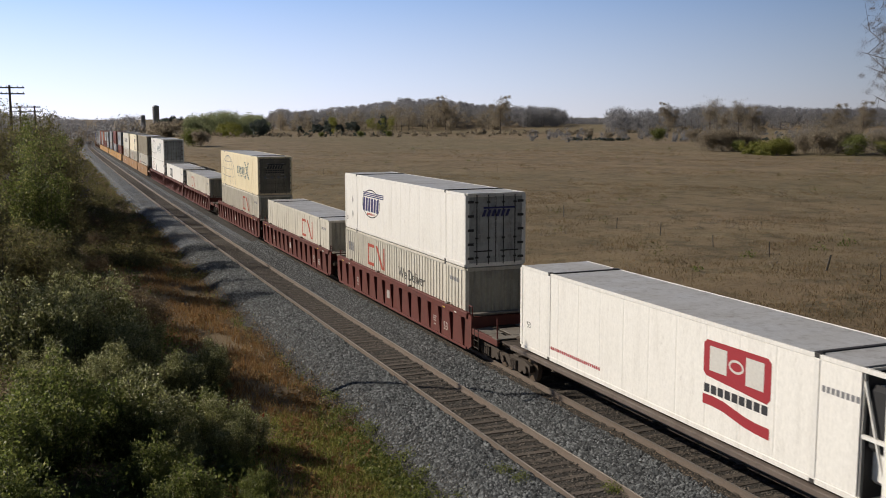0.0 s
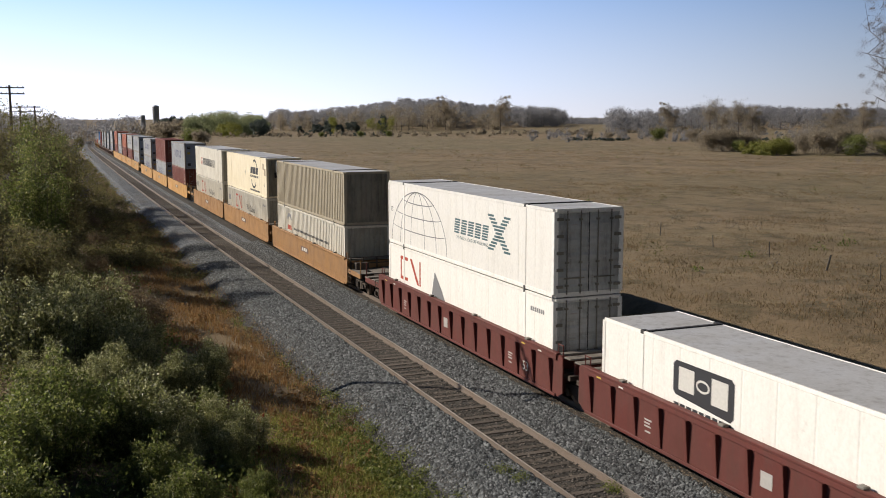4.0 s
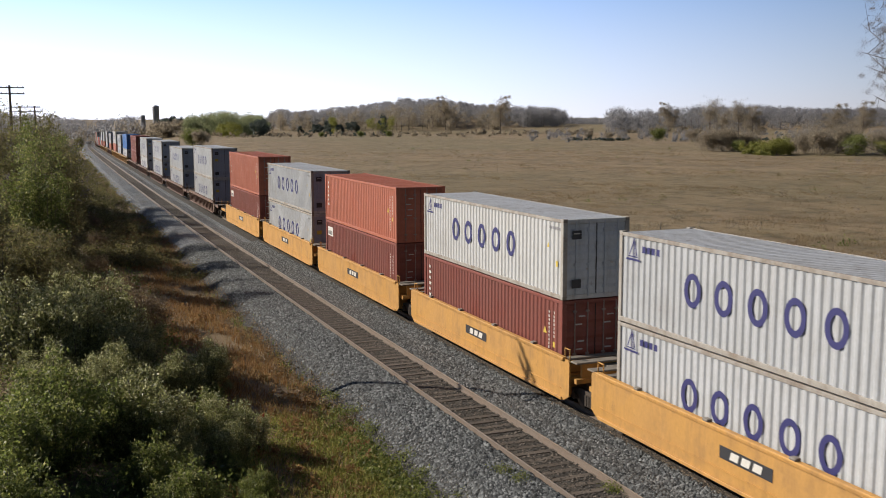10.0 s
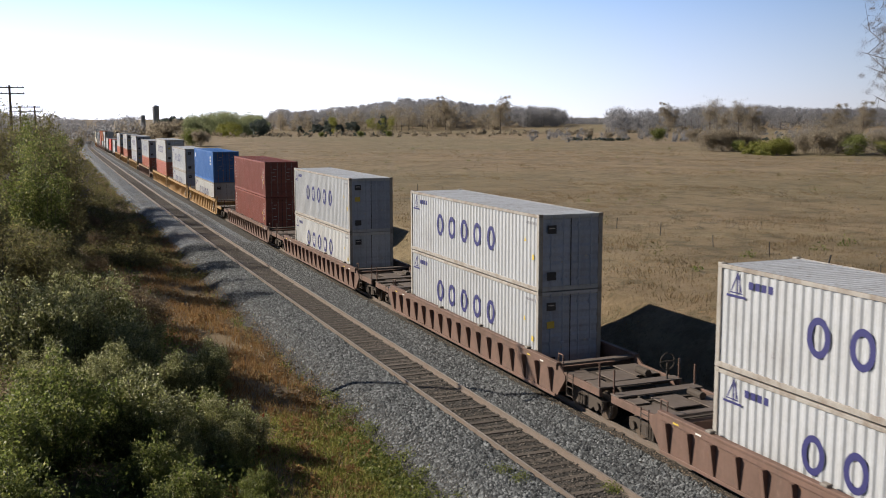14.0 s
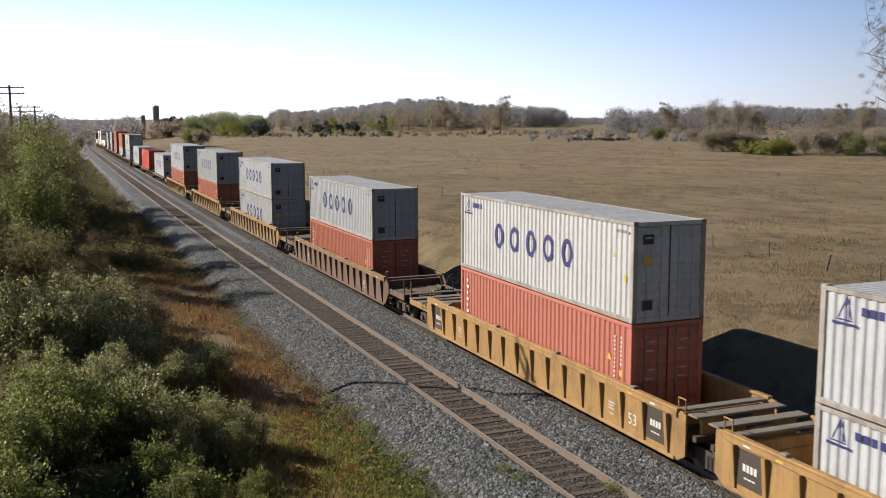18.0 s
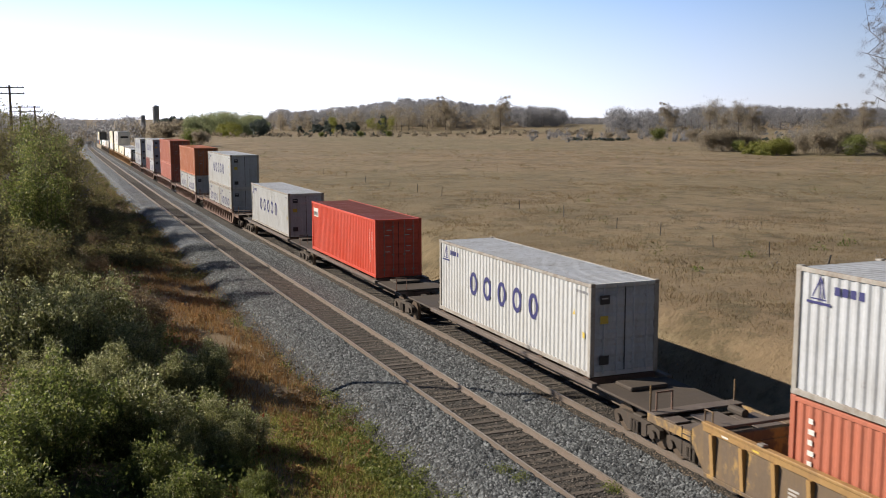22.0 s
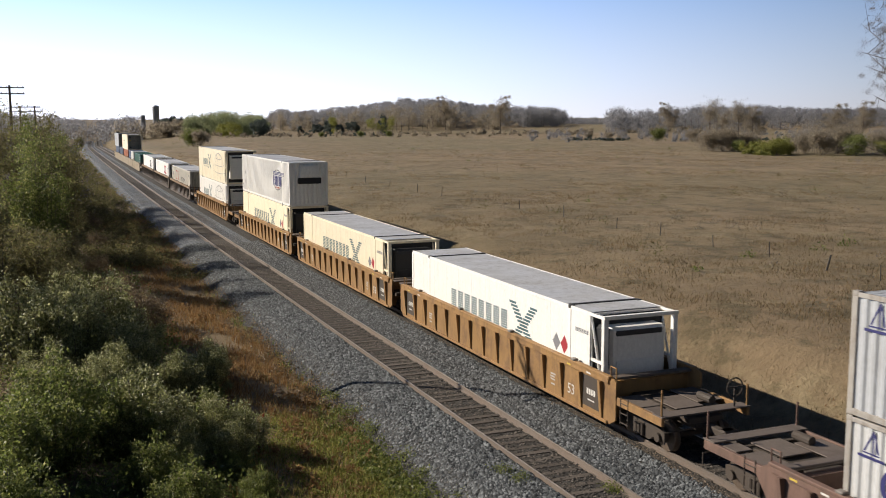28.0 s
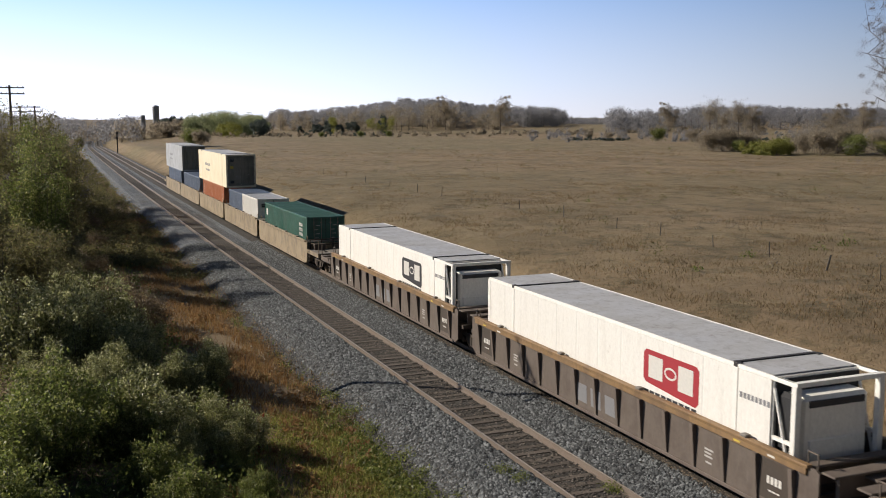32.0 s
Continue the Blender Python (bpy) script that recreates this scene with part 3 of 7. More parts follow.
def mark_plate(t, L, H, hw):
    f = -L / 2
    marks("white_plate", [rect(f + 0.45, f + 1.45, H - 0.85, H - 0.35)], M_WHITE, t, hw, "white company plate")
    marks("plate_marks", bars(f + 0.55, f + 1.35, H - 0.78, H - 0.55, 4), M_BLACK, t, hw + 0.004)
    marks("number_bars", [rect(L / 2 - 0.92, L / 2 - 0.86, H - 2.2 + i * 0.13, H - 2.12 + i * 0.13) for i in range(13)] + [rect(L / 2 - 0.58, L / 2 - 0.52, H - 1.5 + i * 0.13, H - 1.42 + i * 0.13) for i in range(7)], M_WHITE, t, hw, key=("vp", H))


def mark_rail_company(at, slogan):
    def put(t, L, H, hw):
        f = -L / 2 + at
        h0, h1, b = 1.40, 2.46, 0.15
        marks("red_emblem", [rect(f, f + 0.95, h1 - b, h1), rect(f, f + b, h0, h1 - b - 0.002), rect(f + b, f + 0.95, h0, h0 + b), [(f + 1.22, h1), (f + 1.22 + 1.7 * b, h1), (f + 2.38, h0), (f + 2.38 - 1.7 * b, h0)], rect(f + 2.40, f + 2.40 + b, h0, h1)],
              M_RED_L, t, hw, "bold red angular emblem")
        if slogan:
            words("We Deliver", 0.70, M_BLACK, t, hw, f + 4.55, 1.45)
            marks("number_bars", bars(-L / 2 + 0.6, -L / 2 + 1.5, 1.75, 2.2, 3), M_GREY_L, t, hw)
        marks("code_bars", bars(L / 2 - 1.6, L / 2 - 0.6, 2.25, 2.4, 7), M_GREY_L, t, hw)
    return put


def mark_oval(at):
    def put(t, L, H, hw):
        f = -L / 2 + at
        marks("oval_outline", ring(f + 1.4, 1.55, 1.38, 0.70, 0.05, 32), M_BLACK, t, hw, "thin dark oval outline")
        marks("slanted_marks", bars(f + 0.1, f + 2.65, 1.15, 1.82, 6, 0.1, 0.28), M_BLUE_L, t, hw + 0.003, "dark blue slanted marks")
        marks("stripes", [rect(f + 0.2, f + 3.35, 1.88 + i * 0.085, 1.93 + i * 0.085) for i in range(3)], M_BLUE_L, t, hw + 0.003)
        marks("name_bars", bars(f + 0.8, f + 2.0, 0.98, 1.08, 7), M_RED_L, t, hw + 0.003)
        marks("side_diamond", [[(-L / 2 + 1.35, v - 0.22), (-L / 2 + 1.5, v), (-L / 2 + 1.35, v + 0.22), (-L / 2 + 1.2, v)] for v in (0.8, 1.55)], M_PALE, t, hw, "faded diamond placard holder")
        words("53", 0.28, M_BLACK, t, hw, -L / 2 + 0.3, 0.45)
    return put


def mark_globe(globe, name_at):
    def put(t, L, H, hw):
        f = -L / 2
        c, cz, r, h = f + globe, 0.18, 3.35, 2.4
        arcs = ring(c, cz, r, h, 0.05, 36, 0, 180)
        for k in (0.66, 0.26):
            arcs += ring(c, cz, r * k, h, 0.045, 28, 0, 180)
        for k in (0.28, 0.55, 0.80):
            w = r * math.sqrt(1 - k * k)
            arcs += ring(c, cz + k * h + 0.12, w, 0.22, 0.045, 20, 190, 350)
        marks("globe_lines", arcs, M_GREY_L, t, hw, "fine grey globe lines")
        n = f + name_at
        marks("name_stripes", [q for j in range(6) for q in bars(n + j * 0.02, n + 3.3 + j * 0.02, 1.28 + j * 0.10, 1.35 + j * 0.10, 5, 0, 0.22)], M_TEAL_L, t, hw, "striped teal name shapes")
        x = []
        for i in range(11):
            v, k = 1.0 + i * 0.122, abs(i - 5) / 5
            x += [rect(n + 4.1 + 0.68 * k - 0.24, n + 4.1 + 0.68 * k + 0.28, v, v + 0.08), rect(n + 4.1 - 0.68 * k - 0.24, n + 4.1 - 0.68 * k + 0.28, v, v + 0.08)] if i != 5 else [rect(n + 3.84, n + 4.4, v, v + 0.08)]
        marks("striped_cross", x, M_TEAL_L, t, hw, "striped teal crossing bars")
        words("WE TAKE A LOAD OFF YOUR MIND", 0.185, M_TEAL_L, t, hw, n + 0.25, 1.06)
        words("53'", 0.3, M_BLACK, t, hw, f + 0.35, 1.5)
    return put


def mark_badge(at, tone=M_MAROON_L):
    def put(t, L, H, hw):
        f = -L / 2 + at
        out = [(f + 0.12, 1.50), (f + 2.36, 1.34), (f + 2.48, 1.46), (f + 2.48, 2.32), (f + 2.36, 2.42), (f + 0.12, 2.42), (f, 2.32), (f, 1.60)]
        marks("badge", [out], tone, t, hw, "painted badge with cut corners")
        marks("badge_shape", [rect(f + 0.24, f + 0.90, 1.66, 2.28), rect(f + 1.60, f + 2.24, 1.60, 2.28)] + ring(f + 1.25, 1.96, 0.28, 0.17, 0.06, 16),
              M_WHITE, t, hw + 0.004)
        marks("dark_name_bars", bars(f + 0.05, f + 2.45, 1.08, 1.30, 9, 0, 0.2), M_BLACK, t, hw)
        marks("wave", [[(f, 1.02), (f + 0.4, 1.03), (f + 0.8, 1.0), (f + 1.2, 0.92), (f + 1.6, 0.84), (f + 2.0, 0.80), (f + 2.48, 0.79), (f + 2.48, 0.52), (f + 2.0, 0.54), (f + 1.6, 0.58), (f + 1.2, 0.66), (f + 0.8, 0.74), (f + 0.4, 0.77), (f, 0.77)]], tone, t, hw, "painted wave stripe")
        marks("phone_bars", bars(-L / 2 + 2.1, -L / 2 + 5.3, 0.40, 0.50, 26), M_MAROON_L, t, hw)
        marks("code_bars", bars(L / 2 - 1.9, L / 2 - 0.8, 2.1, 2.24, 8), M_GREY_L, t, hw)
        words("53", 0.3, M_BLACK, t, hw, -L / 2 + 0.5 if at > 6 else L / 2 - 1.3, 0.8)
    return put


def mark_striped(t, L, H, hw):
    f = -L / 2 + 4.5
    marks("striped_name", sum(([rect(f + i * 0.66, f + i * 0.66 + 0.5, 1.08 + j * 0.085, 1.14 + j * 0.085, 0.02) for j in range(10)] for i in range(8)), []), M_TEAL_L, t, hw, "striped teal name shapes")
    x, c = [], f + 6.35
    for j in range(13):
        v, k = 0.84 + j * 0.118, abs(j - 6) / 6
        x += [rect(c + 0.75 * k - 0.22, c + 0.75 * k + 0.3, v, v + 0.08), rect(c - 0.75 * k - 0.3, c - 0.75 * k + 0.22, v, v + 0.08)] if j != 6 else [rect(c - 0.25, c + 0.35, v, v + 0.08)]
    marks("striped_cross", x, M_TEAL_L, t, hw, "large striped teal crossing bars")
    g = -L / 2 + 13.25
    for i, m in ((0, M_GREY_L), (1, M_MAROON_L)):
        marks("diamond", [[(g + i * 0.52, 1.25), (g + i * 0.52 + 0.26, 1.55), (g + i * 0.52, 1.85), (g + i * 0.52 - 0.25, 1.55)]], m, t, hw, "small diamond placard")
    marks("code_bars", bars(L / 2 - 1.7, L / 2 - 0.9, 2.15, 2.28, 8), M_GREY_L, t, hw)


def mark_speed(t, L, H, hw):
    f = -L / 2 + 10.2
    marks("block_emblem", bars(f, f + 2.9, 1.55, 2.05, 3, 0.24, 0.12), M_BLACK, t, hw, "black slanted block shapes")
    marks("arc_stroke", ring(f + 1.7, 1.75, 1.0, 0.90, 0.16, 12, 15, 120), M_BLACK, t, hw - 0.002, "black curved stroke")
    marks("arc_stroke", ring(f + 1.3, 1.30, 1.0, 0.85, 0.16, 12, 195, 330), M_BLACK, t, hw - 0.002, "black curved stroke")
    marks("name_bars", bars(f - 0.1, f + 3.1, 1.28, 1.44, 18), M_BLACK, t, hw)
    marks("address_bars", bars(f - 0.1, f + 3.4, 0.24, 0.38, 22), M_BLACK, t, hw)
    marks("side_diamond", [[(-L / 2 + 8.15, 1.30), (-L / 2 + 8.3, 1.52), (-L / 2 + 8.15, 1.74), (-L / 2 + 8.0, 1.52)]], M_GREY_L, t, hw)
    words("53", 0.34, M_BLACK, t, hw, L / 2 - 1.0, 0.8)
    marks("repaired_patch", [rect(L / 2 - 1.35, L / 2 - 0.85, 2.0, 2.45), rect(L / 2 - 0.8, L / 2 - 0.35, 1.6, 2.1)], plain("patched_panel", (0.36, 0.29, 0.2)), t, hw, "darker repaired patches")


def mark_slant_name(t, L, H, hw):
    f = -L / 2 + 3.85
    marks("red_stripes", [rect(f, f + 0.72, 1.15 + i * 0.125, 1.23 + i * 0.125, 0.05 + 0.03 * i) for i in range(6)], M_RED_L, t, hw, "red speed stripes")
    marks("name_bars", bars(f + 0.95, f + 8.3, 1.15, 1.83, 11, 0.24, 0.36), M_BLACK, t, hw, "bold black slanted name shapes")


def mark_leaf(t, L, H, hw):
    mark_rail_company(1.6, False)(t, L, H, hw)
    f = -L / 2 + 5.2
    marks("leaf_shape", [[(f, 0.5), (f + 0.6, 2.3), (f + 1.4, 1.6), (f + 2.6, 0.3), (f + 1.4, 0.15)]], M_GREY_L, t, hw, "grey leaf-shaped emblem")


def mark_words_line(t, L, H, hw):
    marks("arch_shape", ring(-L / 2 + 3.4, 2.05, 0.6, 0.45, 0.25, 12, 0, 180), M_GREY_L, t, hw)
    marks("red_emblem", bars(-L / 2 + 2.9, -L / 2 + 4.0, 1.4, 1.7, 3, 0, 0.25), M_RED_L, t, hw)
    marks("slogan_bars", bars(-L / 2 + 4.6, L / 2 - 3.2, 1.5, 1.64, 34), M_BLACK, t, hw)


def mark_little(t, L, H, hw):
    marks("name_bars", bars(-L / 2 + 4.2, -L / 2 + 7.4, 1.5, 1.75, 6) + bars(-L / 2 + 4.6, -L / 2 + 7.0, 1.0, 1.2, 5), M_GREY_L, t, hw)


def mark_square(t, L, H, hw):
    marks("white_square", [rect(-L / 2 + 0.5, -L / 2 + 1.0, H - 0.85, H - 0.4)], M_WHITE, t, hw)
    marks("white_squares", [rect(L / 2 - 1.9 + i * 0.28, L / 2 - 1.7 + i * 0.28, H - 0.7 - j * 0.3, H - 0.5 - j * 0.3) for i in range(3) for j in range(3)], M_WHITE, t, hw)


# ---- containers ----
def wave_panel(bm, along, length, across, depth, pitch, place, cuts=(0.30, 0.5, 0.8)):
    """A pressed steel sheet: trapezoid waves along one axis. place(s, d, c) gives the point at s along, d deep, c across; cuts: where a wave falls, is down and rises."""
    n = max(2, round(length / pitch))
    p = length / n
    prof = []
    for i in range(n):
        s = -length / 2 + i * p
        prof += [(s, 0), (s + cuts[0] * p, 0), (s + cuts[1] * p, depth), (s + cuts[2] * p, depth)]
    prof.append((length / 2, 0))
    lo = [bm.verts.new(place(s, d, 0)) for s, d in prof]
    hi = [bm.verts.new(place(s, d, across)) for s, d in prof]
    for i in range(len(prof) - 1):
        bm.faces.new((lo[i], lo[i + 1], hi[i + 1], hi[i]))


def container(style, label, sunk=False):
    """A shipping container, its base centre at the origin, doors towards -y (the train's head); sunk: its foot is hidden in a well."""
    L, H, W, colour, wall, end, roof_colour, deco = style
    hw, hl = W / 2, L / 2
    P = PAINTS[colour]
    roof_m = (M_ROOF_D if L > 13 else M_ROOF) if roof_colour == "roof" else PAINTS[roof_colour]
    E = PAINTS["worn_edge"] if wall == "iso" and colour in ("grey", "palewhite") else P
    # long boxes: the end facing the head gets a colour darkened for its shade
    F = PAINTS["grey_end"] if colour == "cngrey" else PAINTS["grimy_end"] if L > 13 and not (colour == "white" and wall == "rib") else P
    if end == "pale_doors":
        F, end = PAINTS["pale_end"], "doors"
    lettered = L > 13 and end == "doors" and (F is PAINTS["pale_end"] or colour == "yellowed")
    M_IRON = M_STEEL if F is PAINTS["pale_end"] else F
    # grey and off-white doors use the copies with shade in the colour
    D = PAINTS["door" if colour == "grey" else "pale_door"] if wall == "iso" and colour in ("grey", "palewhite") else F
    kind = "shipping_container"
    t = tagged(new(kind), label, "shipping container", "containers on the train")
    k = (L, H, W, colour)
    reefer = end == "reefer"
    n0 = -hl + (0.75 if reefer else 0.05)

    def shell(bm):
        box(bm, -hw + 0.05, hw - 0.05, n0 + 0.03, hl - 0.05, 0.02, H - 0.06)
    part("shell", mesh_of(("shell", k, reefer), shell, P), P, t)
    pitch, depth, cuts = {"iso": (0.276, 0.036, (0.30, 0.5, 0.8)), "rib": (0.33, 0.042, (0.50, 0.60, 0.88)), "wide": (0.62, 0.03, (0.86, 0.89, 0.97)), "plate": (1.22, 0.008, (0.93, 0.95, 0.98))}[wall]
    for s in (-1, 1):
        def side(bm, s=s):
            wave_panel(bm, 1, L - 0.24 - (0.7 if reefer else 0), H - 0.26, depth, pitch, lambda a, d, c: (s * (hw - 0.012 - d), a + (0.35 if reefer else 0), 0.14 + c), cuts)
        part("side_panel", mesh_of(("side", k, wall, s, reefer), side, P), P, t)

        def toprail(bm, s=s):
            box(bm, min(s * hw, s * (hw - 0.07)), max(s * hw, s * (hw - 0.07)), -hl + 0.1, hl - 0.1, H - 0.125, H - 0.02, 0.01)
        part("top_rail", mesh_of(("tr", k, s), toprail, E), E, t)

        def botrail(bm, s=s):
            box(bm, min(s * hw, s * (hw - 0.07)), max(s * hw, s * (hw - 0.07)), -hl + 0.1, hl - 0.1, 0.01, 0.15, 0.01)
        part("bottom_rail", mesh_of(("br", k, s), botrail, E), E, t)

    def roof(bm):
        wave_panel(bm, 1, L - 0.3 - (0.7 if reefer else 0), W - 0.16, 0.018 if wall == "iso" else 0.005, 0.21 if wall == "iso" else 1.2, lambda a, d, c: (-hw + 0.08 + c, a + (0.35 if reefer else 0), H - 0.025 - d))
    part("roof", mesh_of(("roof", k, wall, reefer), roof, roof_m), roof_m, t, "faded flat roof")
    for sx in (-1, 1):
        for sy in (-1, 1):
            def post(bm):
                box(bm, -0.08, 0.08, -0.08, 0.08, 0.1, H - 0.1, 0.012)
            o = part("corner_post", mesh_of(("post", H, colour), post, E), E, t)
            o.location = (sx * (hw - 0.082), sy * (hl - 0.082), 0)
    cl = 6.096 if L > 13 else hl

    def casting(bm):
        box(bm, -0.081, 0.081, -0.089, 0.089, -0.059, 0.059, 0.012)
    cm = M_STEEL if L > 13 else E
    for sx in (-1, 1):
        for sy in (-1, 1):
            for z in (H - 0.058,) if sunk else (0.06, H - 0.058):
                o = part("corner_casting", mesh_of(("cast", colour if L < 13 else 0), casting, cm), cm, t)
                o.location = (sx * (hw - 0.078), sy * (cl - 0.09), z)
            if L > 13:
                def stack(bm):
                    box(bm, -0.05, 0.05, -0.09, 0.09, 0.13, H - 0.12, 0.01)
                o = part("stacking_post", mesh_of(("stack", H, colour), stack, P), P, t)
                o.location = (sx * (hw - 0.046), sy * (cl - 0.09), 0)
    if L > 13:
        def seam(bm):
            box(bm, -hw + 0.05, hw - 0.05, -0.06, 0.06, H - 0.03, H + 0.004)
        for y in (-cl + 0.18, cl - 0.24):
            part("roof_bow", mesh_of(("seam", H), seam, M_STEEL), M_STEEL, t, "dark strip across the roof").location = (0, y, 0)

    for nm, z0, z1 in (("door_header", H - 0.13, H - 0.015), ("door_sill", 0.01, 0.16)):
        def header(bm, z0=z0, z1=z1):
            box(bm, -hw + 0.1, hw - 0.1, -hl + 0.01, -hl + 0.15, z0, z1, 0.01)
        part(nm, mesh_of((nm, k), header, P), P, t)

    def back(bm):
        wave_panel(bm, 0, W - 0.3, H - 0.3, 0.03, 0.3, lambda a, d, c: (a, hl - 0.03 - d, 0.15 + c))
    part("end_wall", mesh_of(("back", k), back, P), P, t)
    if end == "doors":
        for sx in (-1, 1):
            def door(bm, sx=sx):
                w = (W - 0.36) / 2
                wave_panel(bm, 2, H - 0.33, w, 0.03, 0.56, lambda a, d, q: (min(sx * 0.02, sx * (0.02 + w)) + q, -hl + 0.015 + d, H / 2 + a))
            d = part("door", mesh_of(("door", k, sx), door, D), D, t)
            pale = L < 13 and colour in ("grey", "palewhite", "white", "cream") or colour == "cream"
            for b in (0.28, 0.72):
                def bar(bm, sx=sx, b=b):
                    x = sx * (W - 0.32) / 2 * b
                    rod(bm, (x, -hl - 0.012, 0.1), (x, -hl - 0.012, H - 0.08), 0.02, sides=6)
                    for z in (0.35, H - 0.4, 1.1):
                        box(bm, x - 0.06, x + 0.06, -hl - 0.03, -hl + 0.02, z, z + 0.06)
                bar_m = M_IRON if L > 13 else D if pale else M_WORN_BAR
                part("locking_bar", mesh_of(("bar", k, sx, b, bar_m.name), bar, bar_m), bar_m, d)
            if L > 13:
                def hinge(bm, sx=sx):
                    box(bm, min(sx * 0.94, sx * 1.2), max(sx * 0.94, sx * 1.2), -hl - 0.006, -hl + 0.02, -0.05, 0.05, 0.01)
                for i in range(5):
                    part("hinge", mesh_of(("hinge", L, sx, M_IRON.name), hinge, M_IRON), M_IRON, d).location = (0, 0, 0.35 + i * (H - 0.7) / 4)

                def handle(bm, sx=sx):
                    box(bm, min(sx * 0.18, sx * 0.95), max(sx * 0.18, sx * 0.95), -hl - 0.045, -hl - 0.02, 0.60, 0.65, 0.01)
                part("door_handle", mesh_of(("handle", L, sx, M_IRON.name), handle, M_IRON), M_IRON, d)
            nm = M_BLACK if pale else M_PALE
            x = sx * (W - 0.32) / 4

            def plate(bm, pale=pale):
                box(bm, -0.17 if pale else -0.12, 0.17 if pale else 0.12, -0.003, 0.003, -0.14 if pale else -0.022, 0.14 if pale else 0.022)
            for dx, z in ((((-0.22, 0.52), (-0.22, H - 0.50)) if sx < 0 else ()) if pale else ((-0.05, 1.28), (0.0, 1.54), (-0.08, H - 0.8), (0.03, H - 0.54))):
                part("door_plate", mesh_of(("plate", pale), plate, nm), nm, d, "small plate").location = (x + dx, -hl + (-0.035 if pale else 0.007), z)
            if pale:
                def slip(bm):
                    box(bm, -0.05, 0.05, -0.004, 0.004, -0.03, 0.03)
                for dx, z in ((0.05, 1.15),) if sx > 0 else ((0.20, 0.98),):
                    part("door_slip", mesh_of("slip", slip, M_PALE), M_PALE, d).location = (x + dx, -hl + 0.003, z)
                if sx < 0:
                    part("emblem_stripe", mesh_of("estripe", lambda bm: box(bm, -0.11, 0.11, -0.004, 0.004, -0.02, 0.02), M_PALE), M_PALE, d).location = (x - 0.22, -hl - 0.038, H - 0.46)
                if sx < 0 and H > 2.7:
                    part("hazard_plate", mesh_of("hplate", lambda bm: box(bm, -0.14, 0.14, -0.004, 0.004, -0.12, 0.12), M_YELLOW_L), M_YELLOW_L, d, "yellow placard").location = (x - 0.24, -hl - 0.036, H - 1.12)
        if lettered:
            name_m = M_BLACK if colour == "yellowed" else M_BLUE_L

            def name_bars(bm):
                for i in range(6):
                    prism(bm, [(-0.62 + 0.2 * i, H - 0.92), (-0.50 + 0.2 * i, H - 0.92), (-0.40 + 0.2 * i, H - 0.66), (-0.52 + 0.2 * i, H - 0.66)], 1, -hl - 0.034, -hl - 0.03)
                box(bm, -0.55, 0.80, -hl - 0.034, -hl - 0.03, H - 0.62, H - 0.55)
                if colour == "yellowed":
                    for z in (1.05, 1.2):
                        for i in range(8):
                            box(bm, -0.72 + 0.18 * i, -0.59 + 0.18 * i, -hl - 0.034, -hl - 0.03, H - z - 0.04, H - z + 0.04)
            part("door_name_bars", mesh_of(("dname", colour, H), name_bars, name_m), name_m, t, "dark slanted name shapes")
            for i in (-0.75, -0.25, 0.25, 0.75) if colour == "yellowed" else ():
                placard = mesh_of("door_placard", lambda bm: prism(bm, [(0, -0.13), (0.13, 0), (0, 0.13), (-0.13, 0)], 1, -0.003, 0.003), M_GREY_L)
                part("door_placard", placard, M_GREY_L, t, "faded diamond placard").location = (i, -hl - 0.036, H - 1.55)
        part("door_seal", mesh_of(("seal", H, L), lambda bm: box(bm, -0.014, 0.014, -hl + 0.004, -hl + 0.018, 0.16, H - 0.14), M_RUBBER), M_RUBBER, t, "dark seal between the doors")
    elif end in ("plain", "nose"):
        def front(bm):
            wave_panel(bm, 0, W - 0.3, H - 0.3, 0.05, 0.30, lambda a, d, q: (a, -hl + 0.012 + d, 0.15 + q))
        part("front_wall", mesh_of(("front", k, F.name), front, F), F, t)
        if end == "nose":
            def unit(bm):
                box(bm, -0.62, 0.62, -hl - 0.16, -hl + 0.03, H - 1.02, H - 0.22, 0.05)
            u = part("heater_unit", mesh_of(("nose", L, H), unit, PAINTS["white"]), PAINTS["white"], t, "white boxed unit high on the end wall")

            def grille(bm):
                box(bm, -0.72, 0.82, -hl - 0.10, -hl + 0.03, H - 1.42, H - 1.03, 0.03)
            part("grille", mesh_of(("ngrille", L, H), grille, M_RUBBER), M_RUBBER, u, "black grille under the unit")
    else:
        g = M_STEEL if colour == "cream" and deco is mark_striped else PAINTS["white"]
        def unit(bm):
            box(bm, -0.98, 0.98, -hl + 0.14, n0 + 0.05, 0.42, H - 0.42, 0.09)
            box(bm, -0.8, 0.8, -hl + 0.08, -hl + 0.15, 0.6, 1.5, 0.03)
        u = part("cooling_unit", mesh_of(("unit", L, H, g.name), unit, g), g, t, "boxed cooling unit with a vent")
        def vent(bm):
            box(bm, -0.80, 0.80, -hl + 0.10, -hl + 0.145, H - 0.66, H - 0.50, 0.01)
        part("vent", mesh_of(("vent", L), vent, M_BLACK), M_BLACK, u)
        def tank(bm):
            box(bm, -hw + 0.12, -0.94, -hl + 0.16, n0, 1.15, H - 0.36, 0.10)
        part("dark_cover", mesh_of(("cover", L), tank, M_RUBBER), M_RUBBER, u, "rounded black cover")
        # added black sheet: stands for the shade in the recess round the unit
        def cavity(bm):
            box(bm, -hw + 0.08, hw - 0.08, n0 - 0.02, n0 + 0.02, 0.1, H - 0.12)
